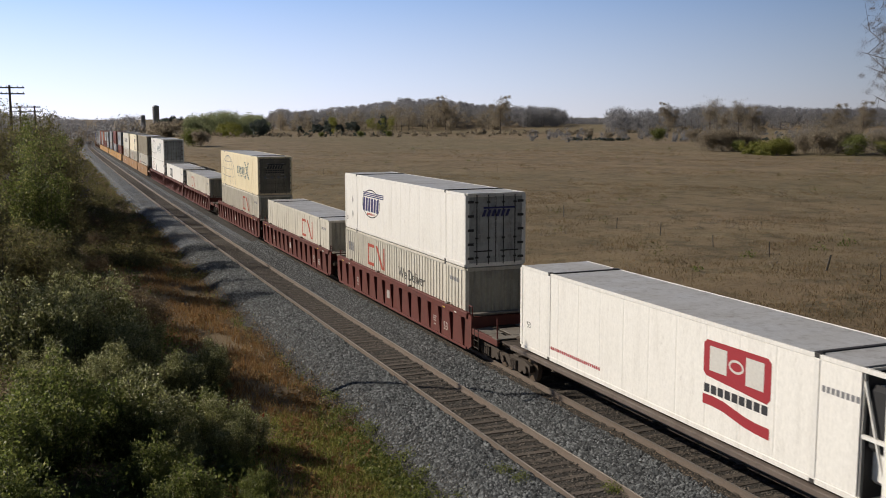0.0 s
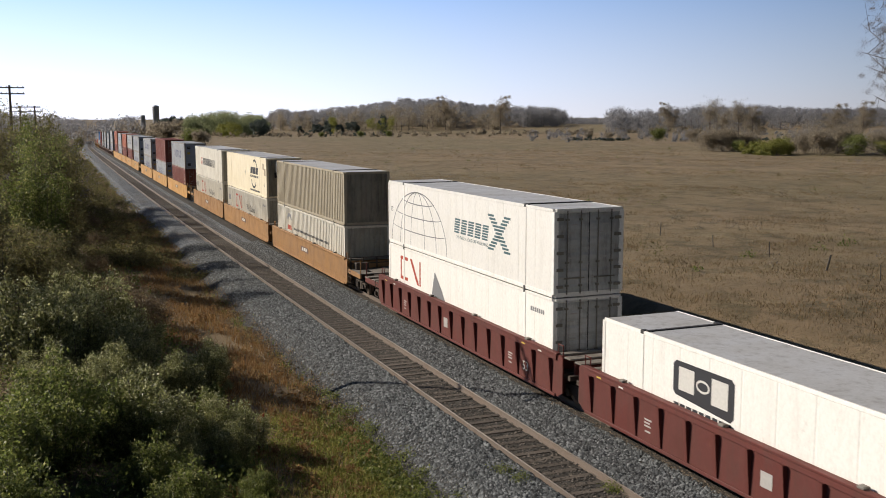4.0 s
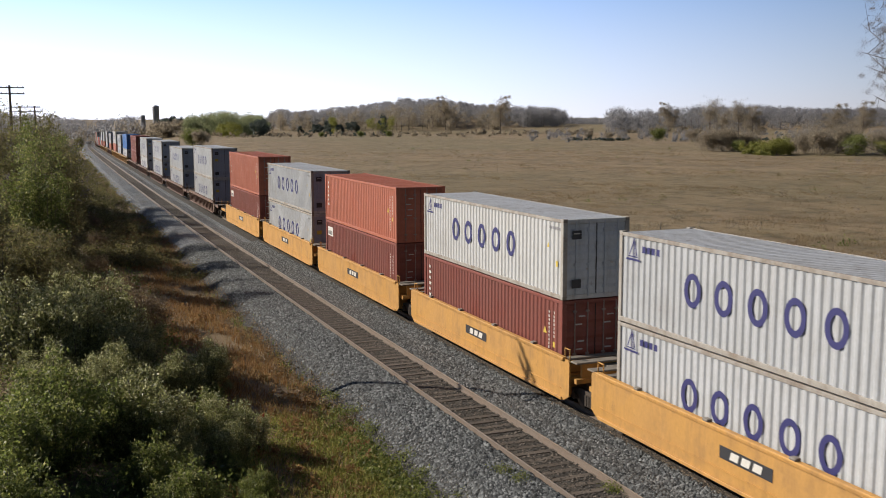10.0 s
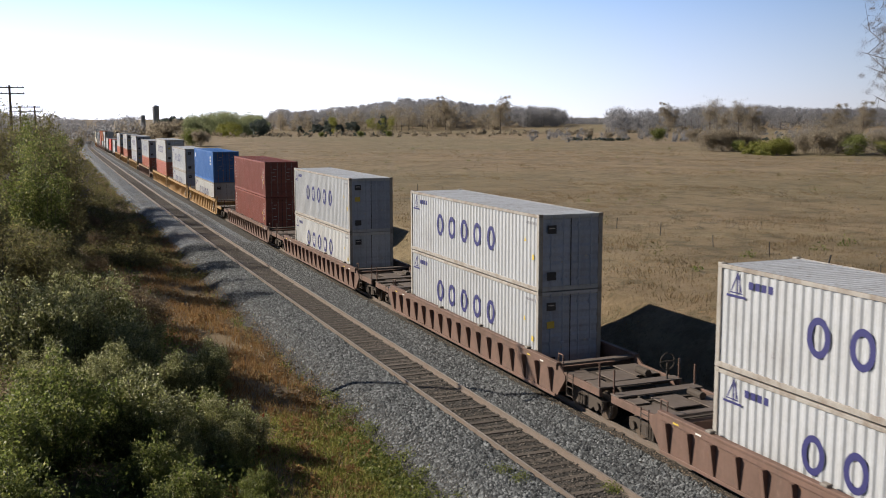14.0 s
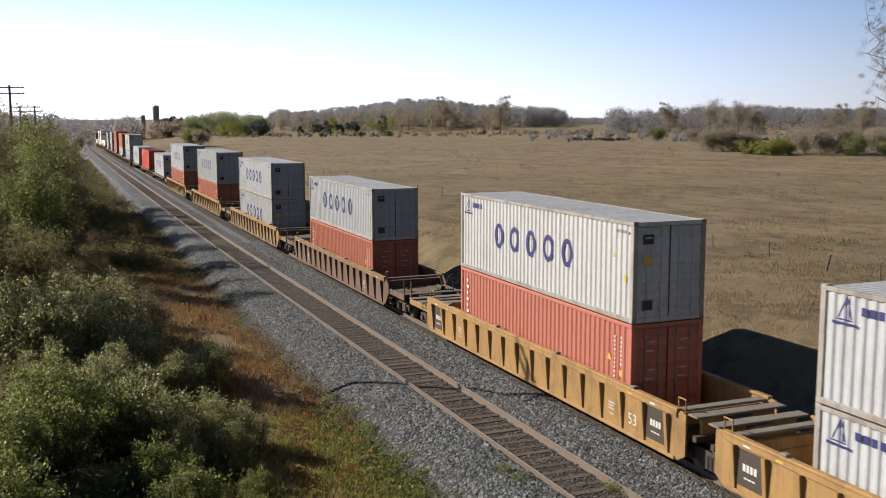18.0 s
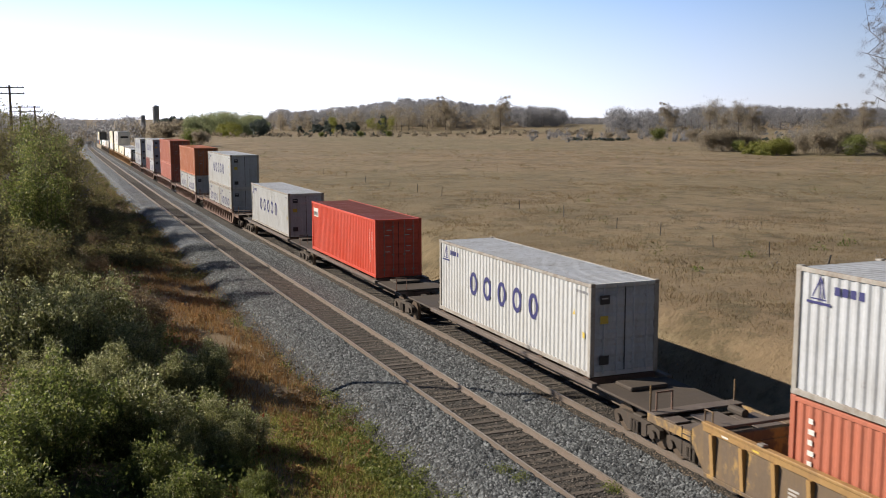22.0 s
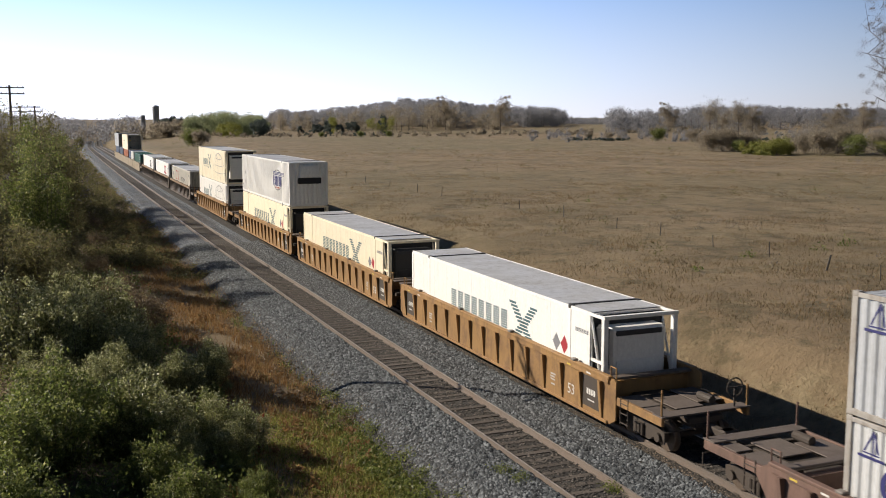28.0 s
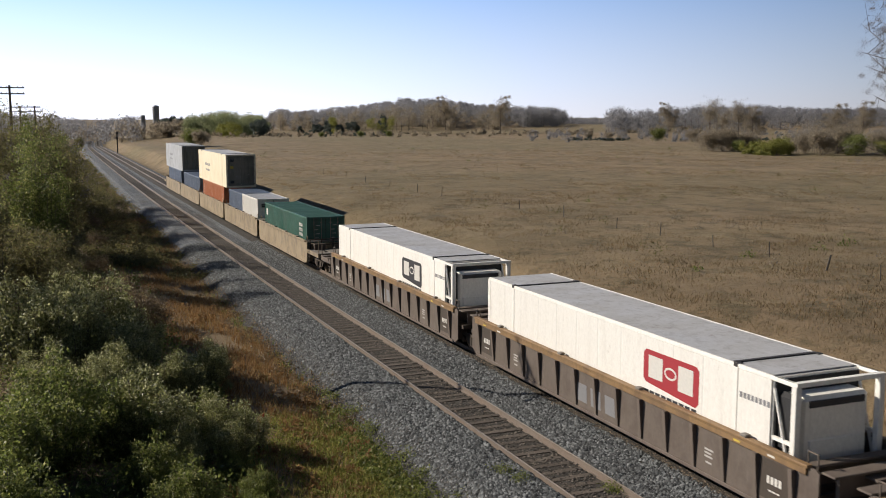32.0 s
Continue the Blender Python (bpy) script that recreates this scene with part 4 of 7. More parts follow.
        part("cavity_wall", mesh_of(("cavity", L, H), cavity, M_RUBBER), M_RUBBER, t, "dark wall behind the cooling unit")

        def brace(bm):
            for sx in (-1, 1):
                x = sx * (hw - 0.05)
                rod(bm, (x, -hl + 0.05, 0.3), (x, n0, H - 0.3), 0.035, sides=6)
                box(bm, x - 0.04, x + 0.04, -hl, n0, H - 0.1, H - 0.02)
                box(bm, x - 0.04, x + 0.04, -hl, n0, H / 2 - 0.04, H / 2 + 0.04)
            box(bm, -hw, hw, -hl - 0.02, -hl + 0.1, H - 0.1, H - 0.01)
        part("guard_frame", mesh_of(("brace", k), brace, P), P, t, "open frame round the cooling unit")
    if deco:
        deco(t, L, H, hw - 0.012)
    return t


HC, STD = 2.896, 2.591
D53 = (16.154, HC, 2.59)
STYLES = {
    "badge_a": ((*D53, "white", "plate", "reefer", "roof", mark_badge(10.2)), "white refrigerated container with a maroon badge"),
    "badge_c": ((*D53, "white", "plate", "reefer", "roof", mark_badge(10.2, M_BLACK)), "white refrigerated container with a black badge"),
    "badge_b": ((*D53, "white", "plate", "doors", "roof", mark_badge(3.55, M_BLACK)), "white refrigerated container, doors towards the train's head"),
    "cn_a": ((*D53, "cngrey", "rib", "plain", "roof", mark_rail_company(3.85, True)), "pale grey ribbed container with a red emblem and slogan"),
    "cn_b": ((*D53, "cngrey", "wide", "plain", "roof", mark_rail_company(9.9, False)), "pale grey panelled container with a red emblem"),
    "cn_d": ((*D53, "cngrey", "rib", "plain", "roof", mark_rail_company(9.9, False)), "pale grey close-ribbed container with a faded red emblem"),
    "cn_c": ((*D53, "cngrey", "wide", "plain", "roof", mark_rail_company(3.85, False)), "off-white panelled container with a red emblem"),
    "cn_line": ((*D53, "cngrey", "rib", "plain", "roof", mark_words_line), "white ribbed container with a line of small words"),
    "cn_leaf": ((*D53, "white", "plate", "doors", "roof", mark_leaf), "white container with a red emblem and a grey leaf shape"),
    "oval_a": ((*D53, "white", "plate", "pale_doors", "roof", mark_oval(3.0)), "white smooth-sided container with a dark oval emblem"),
    "oval_b": ((*D53, "white", "rib", "nose", "roof", mark_oval(11.2)), "white ribbed container with a dark oval emblem"),
    "globe_a": ((*D53, "yellowed", "plate", "doors", "roof", mark_globe(3.6, 7.7)), "yellowed container with fine globe lines, rust-streaked"),
    "globe_b": ((*D53, "white", "plate", "doors", "roof", mark_globe(3.8, 7.9)), "white container with globe lines and a teal emblem"),
    "globe_c": ((*D53, "white", "plate", "reefer", "roof", mark_globe(12.0, 2.75)), "cream refrigerated container with globe lines"),
    "globe_d": ((*D53, "cream", "plate", "reefer", "roof", mark_globe(12.0, 2.75)), "yellowish refrigerated container with globe lines"),
    "ribbed_tan": ((*D53, "tan", "rib", "plain", "roof", None), "unmarked tan container with close vertical ribs"),
    "speed": ((*D53, "cream", "plate", "nose", "roof", mark_speed), "cream container with black speed emblem and patched panels"),
    "slant": ((*D53, "cngrey", "plate", "plain", "roof", mark_slant_name), "off-white smooth container with bold slanted name shapes"),
    "striped_w": ((*D53, "white", "plate", "reefer", "roof", mark_striped), "white refrigerated container with striped teal emblem"),
    "striped_y": ((*D53, "cream", "plate", "reefer", "roof", mark_striped), "yellowish refrigerated container with striped teal emblem"),
    "little": ((*D53, "cream", "plate", "doors", "roof", mark_little), "cream container with small grey marks"),
    "greytop": ((*D53, "grey", "plate", "plain", "roof", mark_little), "pale grey container on top of the last car"),
}
for code, colour in (("g", "grey"), ("w", "palewhite")):
    for hcode, h in (("", STD), ("h", HC)):
        STYLES["ring_" + code + hcode] = ((12.192, h, 2.438, colour, "iso", "doors", "roof", mark_five_rings), ("grey" if code == "g" else "off-white") + " corrugated container with five blue round marks")
STYLES["ring_20"] = ((6.058, STD, 2.438, "palewhite", "iso", "doors", "roof", mark_five_rings), "short off-white corrugated container with five blue round marks")
STYLES["brown_20"] = ((6.058, STD, 2.438, "brown", "iso", "doors", "brown", None), "short red-brown corrugated steel container")
for code, colour, deco, text in (("brown", "brown", mark_vertical, "red-brown corrugated container with white upright marks"), ("plate", "brown", mark_plate, "red-brown corrugated container with a white plate"), ("rust", "rust", mark_vertical, "rust-orange corrugated container with white marks"),
                                 ("orange", "orange", mark_vertical, "orange corrugated container with white upright marks"), ("pink", "pink", mark_vertical, "faded red corrugated container with white marks"), ("red", "red", mark_plate, "bright red corrugated container on a spine car"),
                                 ("blue", "blue", mark_square, "bright blue corrugated container with white squares"), ("slate", "slate", None, "slate-blue corrugated steel container in the well"), ("green", "green", mark_square, "dark green corrugated container")):
    for hcode, h in (("", STD), ("h", HC)):
        STYLES[code + hcode] = ((12.192, h, 2.438, colour, "iso", "doors", colour if colour != "red" else "brown", deco), text)
STYLES["slate_20"] = ((6.058, STD, 2.438, "slate", "iso", "doors", "slate", None), "short slate-blue corrugated container in the well")
STYLES["white_20"] = ((6.058, STD, 2.438, "white", "iso", "doors", "roof", None), "short white corrugated container in the well")


# ---- rail cars ----
def wheel_bm(bm):
    rod(bm, (-0.06, 0, 0.42), (0.06, 0, 0.42), 0.42, sides=24)
    rod(bm, (0.05, 0, 0.42), (0.085, 0, 0.42), 0.455, sides=24)
    rod(bm, (-0.10, 0, 0.42), (-0.05, 0, 0.42), 0.13, sides=12)


def frame_bm(bm):
    out = [(-1.15, 0.36), (-1.15, 0.60), (-0.75, 0.70), (0.75, 0.70), (1.15, 0.60), (1.15, 0.36), (0.7, 0.40), (0.42, 0.22), (-0.42, 0.22), (-0.7, 0.40)]
    prism(bm, out, 0, -0.07, 0.07)
    for y in (-0.15, 0, 0.15):
        rod(bm, (-0.10, y, 0.27), (-0.10, y, 0.60), 0.07, sides=8)
    for y in (-0.89, 0.89):
        rod(bm, (-0.15, y, 0.42), (0.0, y, 0.42), 0.13, sides=10)


def truck(parent, y):
    def bolster(bm):
        box(bm, -1.05, 1.05, -0.22, 0.22, 0.45, 0.75, 0.03)
        for a in (-0.89, 0.89):
            rod(bm, (-0.8, a, 0.42), (0.8, a, 0.42), 0.085, sides=8)
    b = part("truck", mesh_of("bolster", bolster, M_TRUCK), M_TRUCK, parent, "grimy cast-steel wheel truck")
    b.location = (0, y, 0)
    for s in (-1, 1):
        f = part("side_frame", mesh_of("side_frame", frame_bm, M_TRUCK), M_TRUCK, b)
        f.matrix_basis = pose(s * 1.0, 0, 0, 0, 0, 0 if s < 0 else 180)
        for a in (-0.89, 0.89):
            w = part("wheel", mesh_of("wheel", wheel_bm, M_WHEEL), M_WHEEL, b, "worn steel wheel")
            w.matrix_basis = pose(s * 0.76, a, 0, 0, 0, 0 if s < 0 else 180)


CARS = {  # body paint, chord paint, side, sill top, ribs, label
    "maroon": ("car_maroon", "car_maroon", "rib", 1.66, 15, "maroon double-stack well car with ribbed sides"),
    "tan": ("car_tan", "car_tan", "smooth", 1.66, 0, "tan-orange double-stack well car with smooth sides"),
    "yellow": ("car_yellow", "car_yellow", "smooth", 1.62, 0, "yellow double-stack well car with smooth sides"),
    "brown": ("car_brown", "car_brown", "rib", 1.36, 18, "rusty brown double-stack well car with tapered ribs"),
    "gold": ("car_gold", "car_gold", "rib", 1.62, 16, "yellow double-stack well car with ribbed sides"),
    "worn": ("car_brown", "car_straw", "rib", 1.60, 16, "worn brown well car with a yellow top chord"),
    "patchy": ("car_patchy", "car_gold", "rib", 1.60, 16, "worn yellow well car with dirt-stained ribs"),
    "rust": ("car_rust", "car_rust", "rib", 1.66, 15, "rust-orange double-stack well car with ribbed sides"),
    "grey": ("car_grey", "car_straw", "rib", 1.66, 15, "grey-brown well car with a straw-yellow top chord"),
    "dust": ("car_dust", "car_dust", "smooth", 1.62, 0, "dusty tan double-stack well car with smooth sides"),
}


COUPLED = {19.4: 11.3, 15.3: 9.6, 21.5: 10.45, 23.2: 11.3}     # from the middle of a car to the end of its platform


def well_car(kind, pitch, well, ends, reach):
    """A well car or one unit of an articulated set; ends: 'a' articulated, 'c' coupler, nearer end first; reach: how far its two couplers go."""
    colour, chord, side, top, ribs, label = CARS[kind]
    P, C = PAINTS[colour], PAINTS[chord]
    t = tagged(new("well_car"), label, "rail car", "well cars of the train")
    hw, hp = well / 2, pitch / 2
    s = hw + 0.42 if pitch < 20 else hw + 0.45
    k = (kind, pitch, well, ends)

    def outline():
        if ends != "cc":
            return [(-s - 0.40, 0.48), (-s - 0.1, 0.30), (s + 0.1, 0.30), (s + 0.40, 0.48), (s + 0.40, top - 0.06), (s + 0.3, top), (-s - 0.3, top), (-s - 0.40, top - 0.06)]
        return [(-s - 0.55, 0.95), (-s, 0.30), (s, 0.30), (s + 0.55, 0.95), (s + 0.55, top - 0.28), (s + 0.1, top), (-s - 0.1, top), (-s - 0.55, top - 0.28)]
    for sx in (-1, 1):
        def sill(bm, sx=sx):
            prism(bm, outline(), 0, sx * 1.45 - 0.03, sx * 1.45 + 0.03)
        o = part("side_sill", mesh_of(("sill", k, sx), sill, P), P, t)

        def top_chord(bm, sx=sx):
            box(bm, sx * 1.46 - 0.085, sx * 1.46 + 0.085, -s - 0.1, s + 0.1, top - 0.03, top + 0.05, 0.015)
            box(bm, sx * 1.50 - 0.035, sx * 1.50 + 0.035, -s - 0.05, s + 0.05, top - 0.17 if side == "rib" else top - 0.06, top - 0.032)
        part("top_chord", mesh_of(("chord", k, sx), top_chord, C), C, o)

        def bot_chord(bm, sx=sx):
            box(bm, sx * 1.47 - 0.06, sx * 1.47 + 0.06, -s + 0.02, s - 0.02, 0.27, 0.37, 0.012)
        part("bottom_chord", mesh_of(("bchord", k, sx), bot_chord, P), P, o)
        if side == "rib":
            n = max(6, round(ribs * 2 * s / 17.0))

            def rib(bm, sx=sx):
                a = 0.17 if kind == "brown" else 0.14
                prism(bm, [(-sx * 0.0, top - 0.172), (sx * a, top - 0.172), (sx * 0.045, 0.38), (0, 0.38)], 1, -0.06, 0.06)
            RM = C if kind == "patchy" else P
            me = mesh_of(("rib", kind, sx), rib, RM)
            for i in range(n):
                r = part("rib", me, RM, o)
                r.location = (sx * 1.479, -s + 0.35 + i * (2 * s - 0.7) / (n - 1), 0)
    def floor(bm):
        box(bm, -1.40, 1.40, -hw, hw, 0.28, 0.40)
        for y in (-hw, hw):
            box(bm, -1.40, 1.40, y - 0.05, y + 0.05, 0.30, 1.15)
    part("well_floor", mesh_of(("floor", well, colour), floor, P), P, t)
    for q, sg in ((0, -1), (1, 1)):
        joint = ends[q]
        y0, y1 = sg * hw, sg * (COUPLED[pitch] if joint == "c" else hp - 0.12)

        a, b = min(y0, y1), max(y0, y1)
        DM = M_TRUCK if side == "rib" or joint == "c" else P
        DUST = PAINTS["dusty_steel" if kind in ("gold", "maroon", "yellow", "tan", "dust") else "car_grey"]

        def deck(bm):
            box(bm, -0.55, 0.55, a, b, 0.90, 1.06, 0.02)
            for i in range(3):
                y = a + (b - a) * (0.2 + 0.3 * i)
                box(bm, -1.38, 1.38, y - 0.07, y + 0.07, 0.93, 1.08)
        dk = part("end_deck", mesh_of(("deck", k, q), deck, DM), DM, t, "grimy end platform over the wheels")

        def stub(bm):
            box(bm, -0.35, 0.35, a, b, 0.72, 0.90, 0.02)
        part("stub_sill", mesh_of(("stub", k, q), stub, DM), DM, dk)

        def bulkhead(bm):
            box(bm, -1.42, 1.42, sg * (hw + 0.12) - 0.1, sg * (hw + 0.12) + 0.1, 1.0, top - 0.2, 0.02)
        part("bulkhead", mesh_of(("bulk", k, q), bulkhead, P), P, dk)

        def crossbeam(bm):
            y = sg * (hw + 0.30)
            box(bm, -1.40, 1.40, y - 0.15, y + 0.15, top - 0.10, top - 0.03, 0.015)
        part("cross_beam", mesh_of(("cbeam", k, q), crossbeam, DUST), DUST, dk, "dusty beam across the car's end")
        if joint == "c":
            # open platform: side rails, loose-looking plates with gaps, a tread across the end
            for sx in (-1, 1):
                def rail(bm, sx=sx):
                    box(bm, sx * 1.40 - 0.05, sx * 1.40 + 0.05, min(sg * (s + 0.30), y1), max(sg * (s + 0.30), y1), 0.93, 1.17, 0.015)
                part("platform_rail", mesh_of(("prail", k, q, sx), rail, P), P, dk)
            span = abs(y1) - hw - 0.6
            for x0, x1, u0, u1, z in ((-1.33, -0.62, 0.08, 0.55, 1.10), (-0.52, 0.38, 0.30, 0.78, 1.13), (0.48, 1.33, 0.05, 0.62, 1.11), (-1.30, -0.80, 0.60, 0.82, 1.12)):
                def plate(bm, x0=x0, x1=x1, u0=u0, u1=u1, z=z):
                    ya, yb = sg * (hw + 0.5 + u0 * span), sg * (hw + 0.5 + u1 * span)
                    box(bm, x0, x1, min(ya, yb), max(ya, yb), z, z + 0.035, 0.01)
                part("deck_plate", mesh_of(("dplate", k, q, x0), plate, DUST), DUST, dk, "worn deck plate")

            def tread(bm):
                ya, yb = y1 - sg * 0.42, y1 + sg * 0.03
                box(bm, -1.46, 1.46, min(ya, yb), max(ya, yb), 1.172, 1.21, 0.01)
            part("tread_plate", mesh_of(("tread", k, q), tread, DUST), DUST, dk, "dusty tread plate across the end")

            def lever(bm):
                rod(bm, (-1.40, y1 + sg * 0.08, 0.78), (-0.20, y1 + sg * 0.10, 0.84), 0.02, sides=6)
                rod(bm, (-1.40, y1 + sg * 0.08, 0.48), (-1.40, y1 + sg * 0.08, 0.80), 0.02, sides=6)
            part("uncoupling_lever", mesh_of(("lever", k, q), lever, M_TRUCK), M_TRUCK, dk)

            def hose(bm):
                pts = [(0.35, y1, 0.80), (0.37, y1 + sg * 0.18, 0.55), (0.34, y1 + sg * 0.45, 0.42)]
                for c0, c1 in zip(pts, pts[1:]):
                    rod(bm, c0, c1, 0.025, sides=6)
            part("brake_hose", mesh_of(("hose", k, q), hose, M_RUBBER), M_RUBBER, dk)

            def cylinder(bm):
                rod(bm, (0.75, y1 - sg * 1.35, 1.24), (0.75, y1 - sg * 0.75, 1.24), 0.12, sides=10)
            part("brake_cylinder", mesh_of(("bcyl", k, q), cylinder, M_TRUCK), M_TRUCK, dk)
            for x, h in ((-1.40, 0.72), (1.40, 0.62)):
                def upright(bm, h=h):
                    rod(bm, (0, 0, 1.1), (0, 0, 1.2 + h), 0.028, sides=6)
                part("grab_post", mesh_of(("gpost", h, colour), upright, P), P, dk).location = (x, y1 - sg * 0.08, 0)
        else:
            def tread(bm):
                box(bm, -1.42, 1.42, -0.20, 0.20, top - 0.06, top - 0.005, 0.015)
            part("tread_plate", mesh_of(("tread", DUST.name, top), tread, DUST), DUST, dk, "dusty tread plate").location = (0, y1 - sg * 0.32, 0)

            def prop(bm):
                box(bm, -1.15, 1.15, -0.05, 0.05, 1.05, top - 0.055)
            part("tread_support", mesh_of(("tprop", top, P.name), prop, P), P, dk).location = (0, y1 - sg * 0.32, 0)

            def joint_plate(bm):
                box(bm, -0.45, 0.35, min(y1 - sg * 0.5, y1 + sg * 0.1), max(y1 - sg * 0.5, y1 + sg * 0.1), top - 0.20, top - 0.13, 0.02)
            part("joint_plate", mesh_of(("jplate", k, q), joint_plate, DUST), DUST, dk)

        def grab(bm):
            rod(bm, (0, 0, 1.0), (0, 0, top + 0.32), 0.022, sides=6)
            rod(bm, (0, 0.30, 1.0), (0, 0.30, top + 0.32), 0.022, sides=6)
            rod(bm, (0, 0, top + 0.30), (0, 0.30, top + 0.30), 0.02, sides=6)
        part("grab_iron", mesh_of(("grab", top, colour), grab, P), P, dk).location = (-1.36, sg * (hw + 0.5) - 0.15, 0)
        if joint == "c":
            def steps(bm):
                ye = sg * (s + 0.62)
                for dy in (0, 0.38):
                    rod(bm, (-1.45, ye + sg * dy, 0.45), (-1.45, ye + sg * dy, 1.25), 0.018, sides=6)
                for z in (0.5, 0.78, 1.06):
                    rod(bm, (-1.45, ye, z), (-1.45, ye + sg * 0.38, z), 0.016, sides=6)
            part("ladder", mesh_of(("steps", k, q), steps, M_TRUCK), M_TRUCK, dk)
        if joint == "c" and side == "smooth":
            def railing(bm):
                y = sg * (hw + 0.75)
                for x in (-1.25, -0.55, 0.2, 1.0):
                    box(bm, x - 0.03, x + 0.03, y - 0.03, y + 0.03, 1.1, 1.72)
                for z in (1.38, 1.7):
                    box(bm, -1.28, 1.03, y - 0.025, y + 0.025, z, z + 0.05)
                box(bm, -1.1, -0.4, y + sg * 0.3 - 0.2, y + sg * 0.3 + 0.2, 1.12, 1.5, 0.03)
            part("end_railing", mesh_of(("railing", k, q), railing, M_TRUCK), M_TRUCK, dk, "grimy end railing with a brake box")
        if joint == "c":
            def coupler(bm):
                yc = sg * reach[q]
                box(bm, -0.12, 0.12, min(y1 - sg * 0.4, yc), max(y1 - sg * 0.4, yc), 0.70, 0.90, 0.03)
                box(bm, -0.24, 0.24, yc - 0.16, yc + 0.16, 0.64, 0.98, 0.05)
            part("coupler", mesh_of(("coupler", k, q, round(reach[q], 2)), coupler, M_TRUCK), M_TRUCK, dk)
            if q == 0:
                def wheel_ring(bm):
                    for i in range(16):
                        a, b = radians(i * 22.5), radians(i * 22.5 + 22.5)
                        rod(bm, (1.0 + 0.26 * math.cos(a), y1 + 0.12, 1.75 + 0.26 * math.sin(a)), (1.0 + 0.26 * math.cos(b), y1 + 0.12, 1.75 + 0.26 * math.sin(b)), 0.022, sides=5)
                    rod(bm, (1.0, y1 + 0.12, 1.1), (1.0, y1 + 0.12, 1.75), 0.03, sides=6)
                    box(bm, 0.75, 1.25, y1 + 0.11, y1 + 0.14, 1.73, 1.77)
                part("brake_wheel", mesh_of(("bw", k), wheel_ring, M_TRUCK), M_TRUCK, dk)
    if ends[0] == "c":
        truck(t, -(COUPLED[pitch] - 1.55))
    else:
        truck(t, -hp)
    if ends[1] == "c":
        truck(t, COUPLED[pitch] - 1.55)
    for sx in (-1,):
        # load stops on the top chord
        def stop(bm):
            box(bm, -0.09, 0.09, -0.11, 0.11, 0, 0.07, 0.02)
        for i in range(4):
            part("load_stop", mesh_of("load_stop", stop, PAINTS["dusty_steel"]), PAINTS["dusty_steel"], t).location = (sx * 1.46, -hw + 1.6 + i * (well - 3.2) / 3, top + 0.048)
    if side == "smooth":
        def ledge(bm):
            box(bm, -1.505, -1.482, -s + 0.1, s - 0.1, 0.62, 0.66)
        part("side_ledge", mesh_of(("ledge", k), ledge, P), P, t)
        if kind != "dust":
            marks("dark_panel", [rect(-1.0, 0.9, 0.92, 1.24)], M_BLACK if kind == "yellow" else PAINTS["car_brown"], t, 1.485, "dark number panel", key=("npanel", kind))
            marks("number_bars", bars(-0.62, 0.62, 0.98, 1.18, 3, 0.06, 0.28), M_WHITE, t, 1.489, key="npanel_bars")
    else:
        pitch_r = (2 * s - 0.7) / (n - 1)
        bay = [-s + 0.35 + (i + 0.5) * pitch_r for i in range(n - 1)]
        for i in () if kind == "brown" else (2, n - 4):
            marks("stencil", [rect(-0.17, 0.17, 0.95, 1.0), rect(-0.17, 0.10, 0.86, 0.91), rect(-0.17, 0.14, 0.77, 0.82), rect(-0.12, 0.12, 0.62, 0.67)], M_PALE, t, 1.485, key="stn").location = (0, bay[i], 0)
        for i in (0, 1, n - 3, n - 2):
            marks("reflector", [rect(-0.22, 0.02, top - 0.13, top - 0.08)], M_YELLOW_L if i % 2 else M_WHITE, t, 1.537, key=("refl", top, i % 2)).location = (0, bay[i], 0)
        if kind in ("gold", "rust", "grey"):
            for i in (0, n - 2):
                marks("dark_panel", [rect(-pitch_r / 2 + 0.1, pitch_r / 2 - 0.1, 0.5, top - 0.22)], M_TRUCK, t, 1.484, "dark stencil panel", key=("dpan", k)).location = (0, bay[i], 0)
                marks("number_bars", bars(-0.26, 0.26, 0.88, 1.06, 4, 0, 0.3) + bars(-0.2, 0.2, 0.70, 0.74, 3, 0, 0.2), M_WHITE, t, 1.488, key="dbar").location = (0, bay[i], 0)
        if kind == "maroon":
            marks("pale_placard", [rect(-0.2, 0.2, 0.72, 1.1)], M_PALE, t, 1.485, "pale placard", key="placard").location = (0, bay[n // 2], 0)
        if kind in ("maroon", "gold", "rust"):
            words("53", 0.46, M_WHITE if kind == "maroon" else M_BLACK, t, 1.485, -bay[1] - 0.25, 0.62)
        if kind == "grey":
            marks("pale_blocks", bars(-1.1, 1.3, 0.55, 1.1, 3, -0.05, 0.3), M_GREY_L, t, 1.485)
    return t


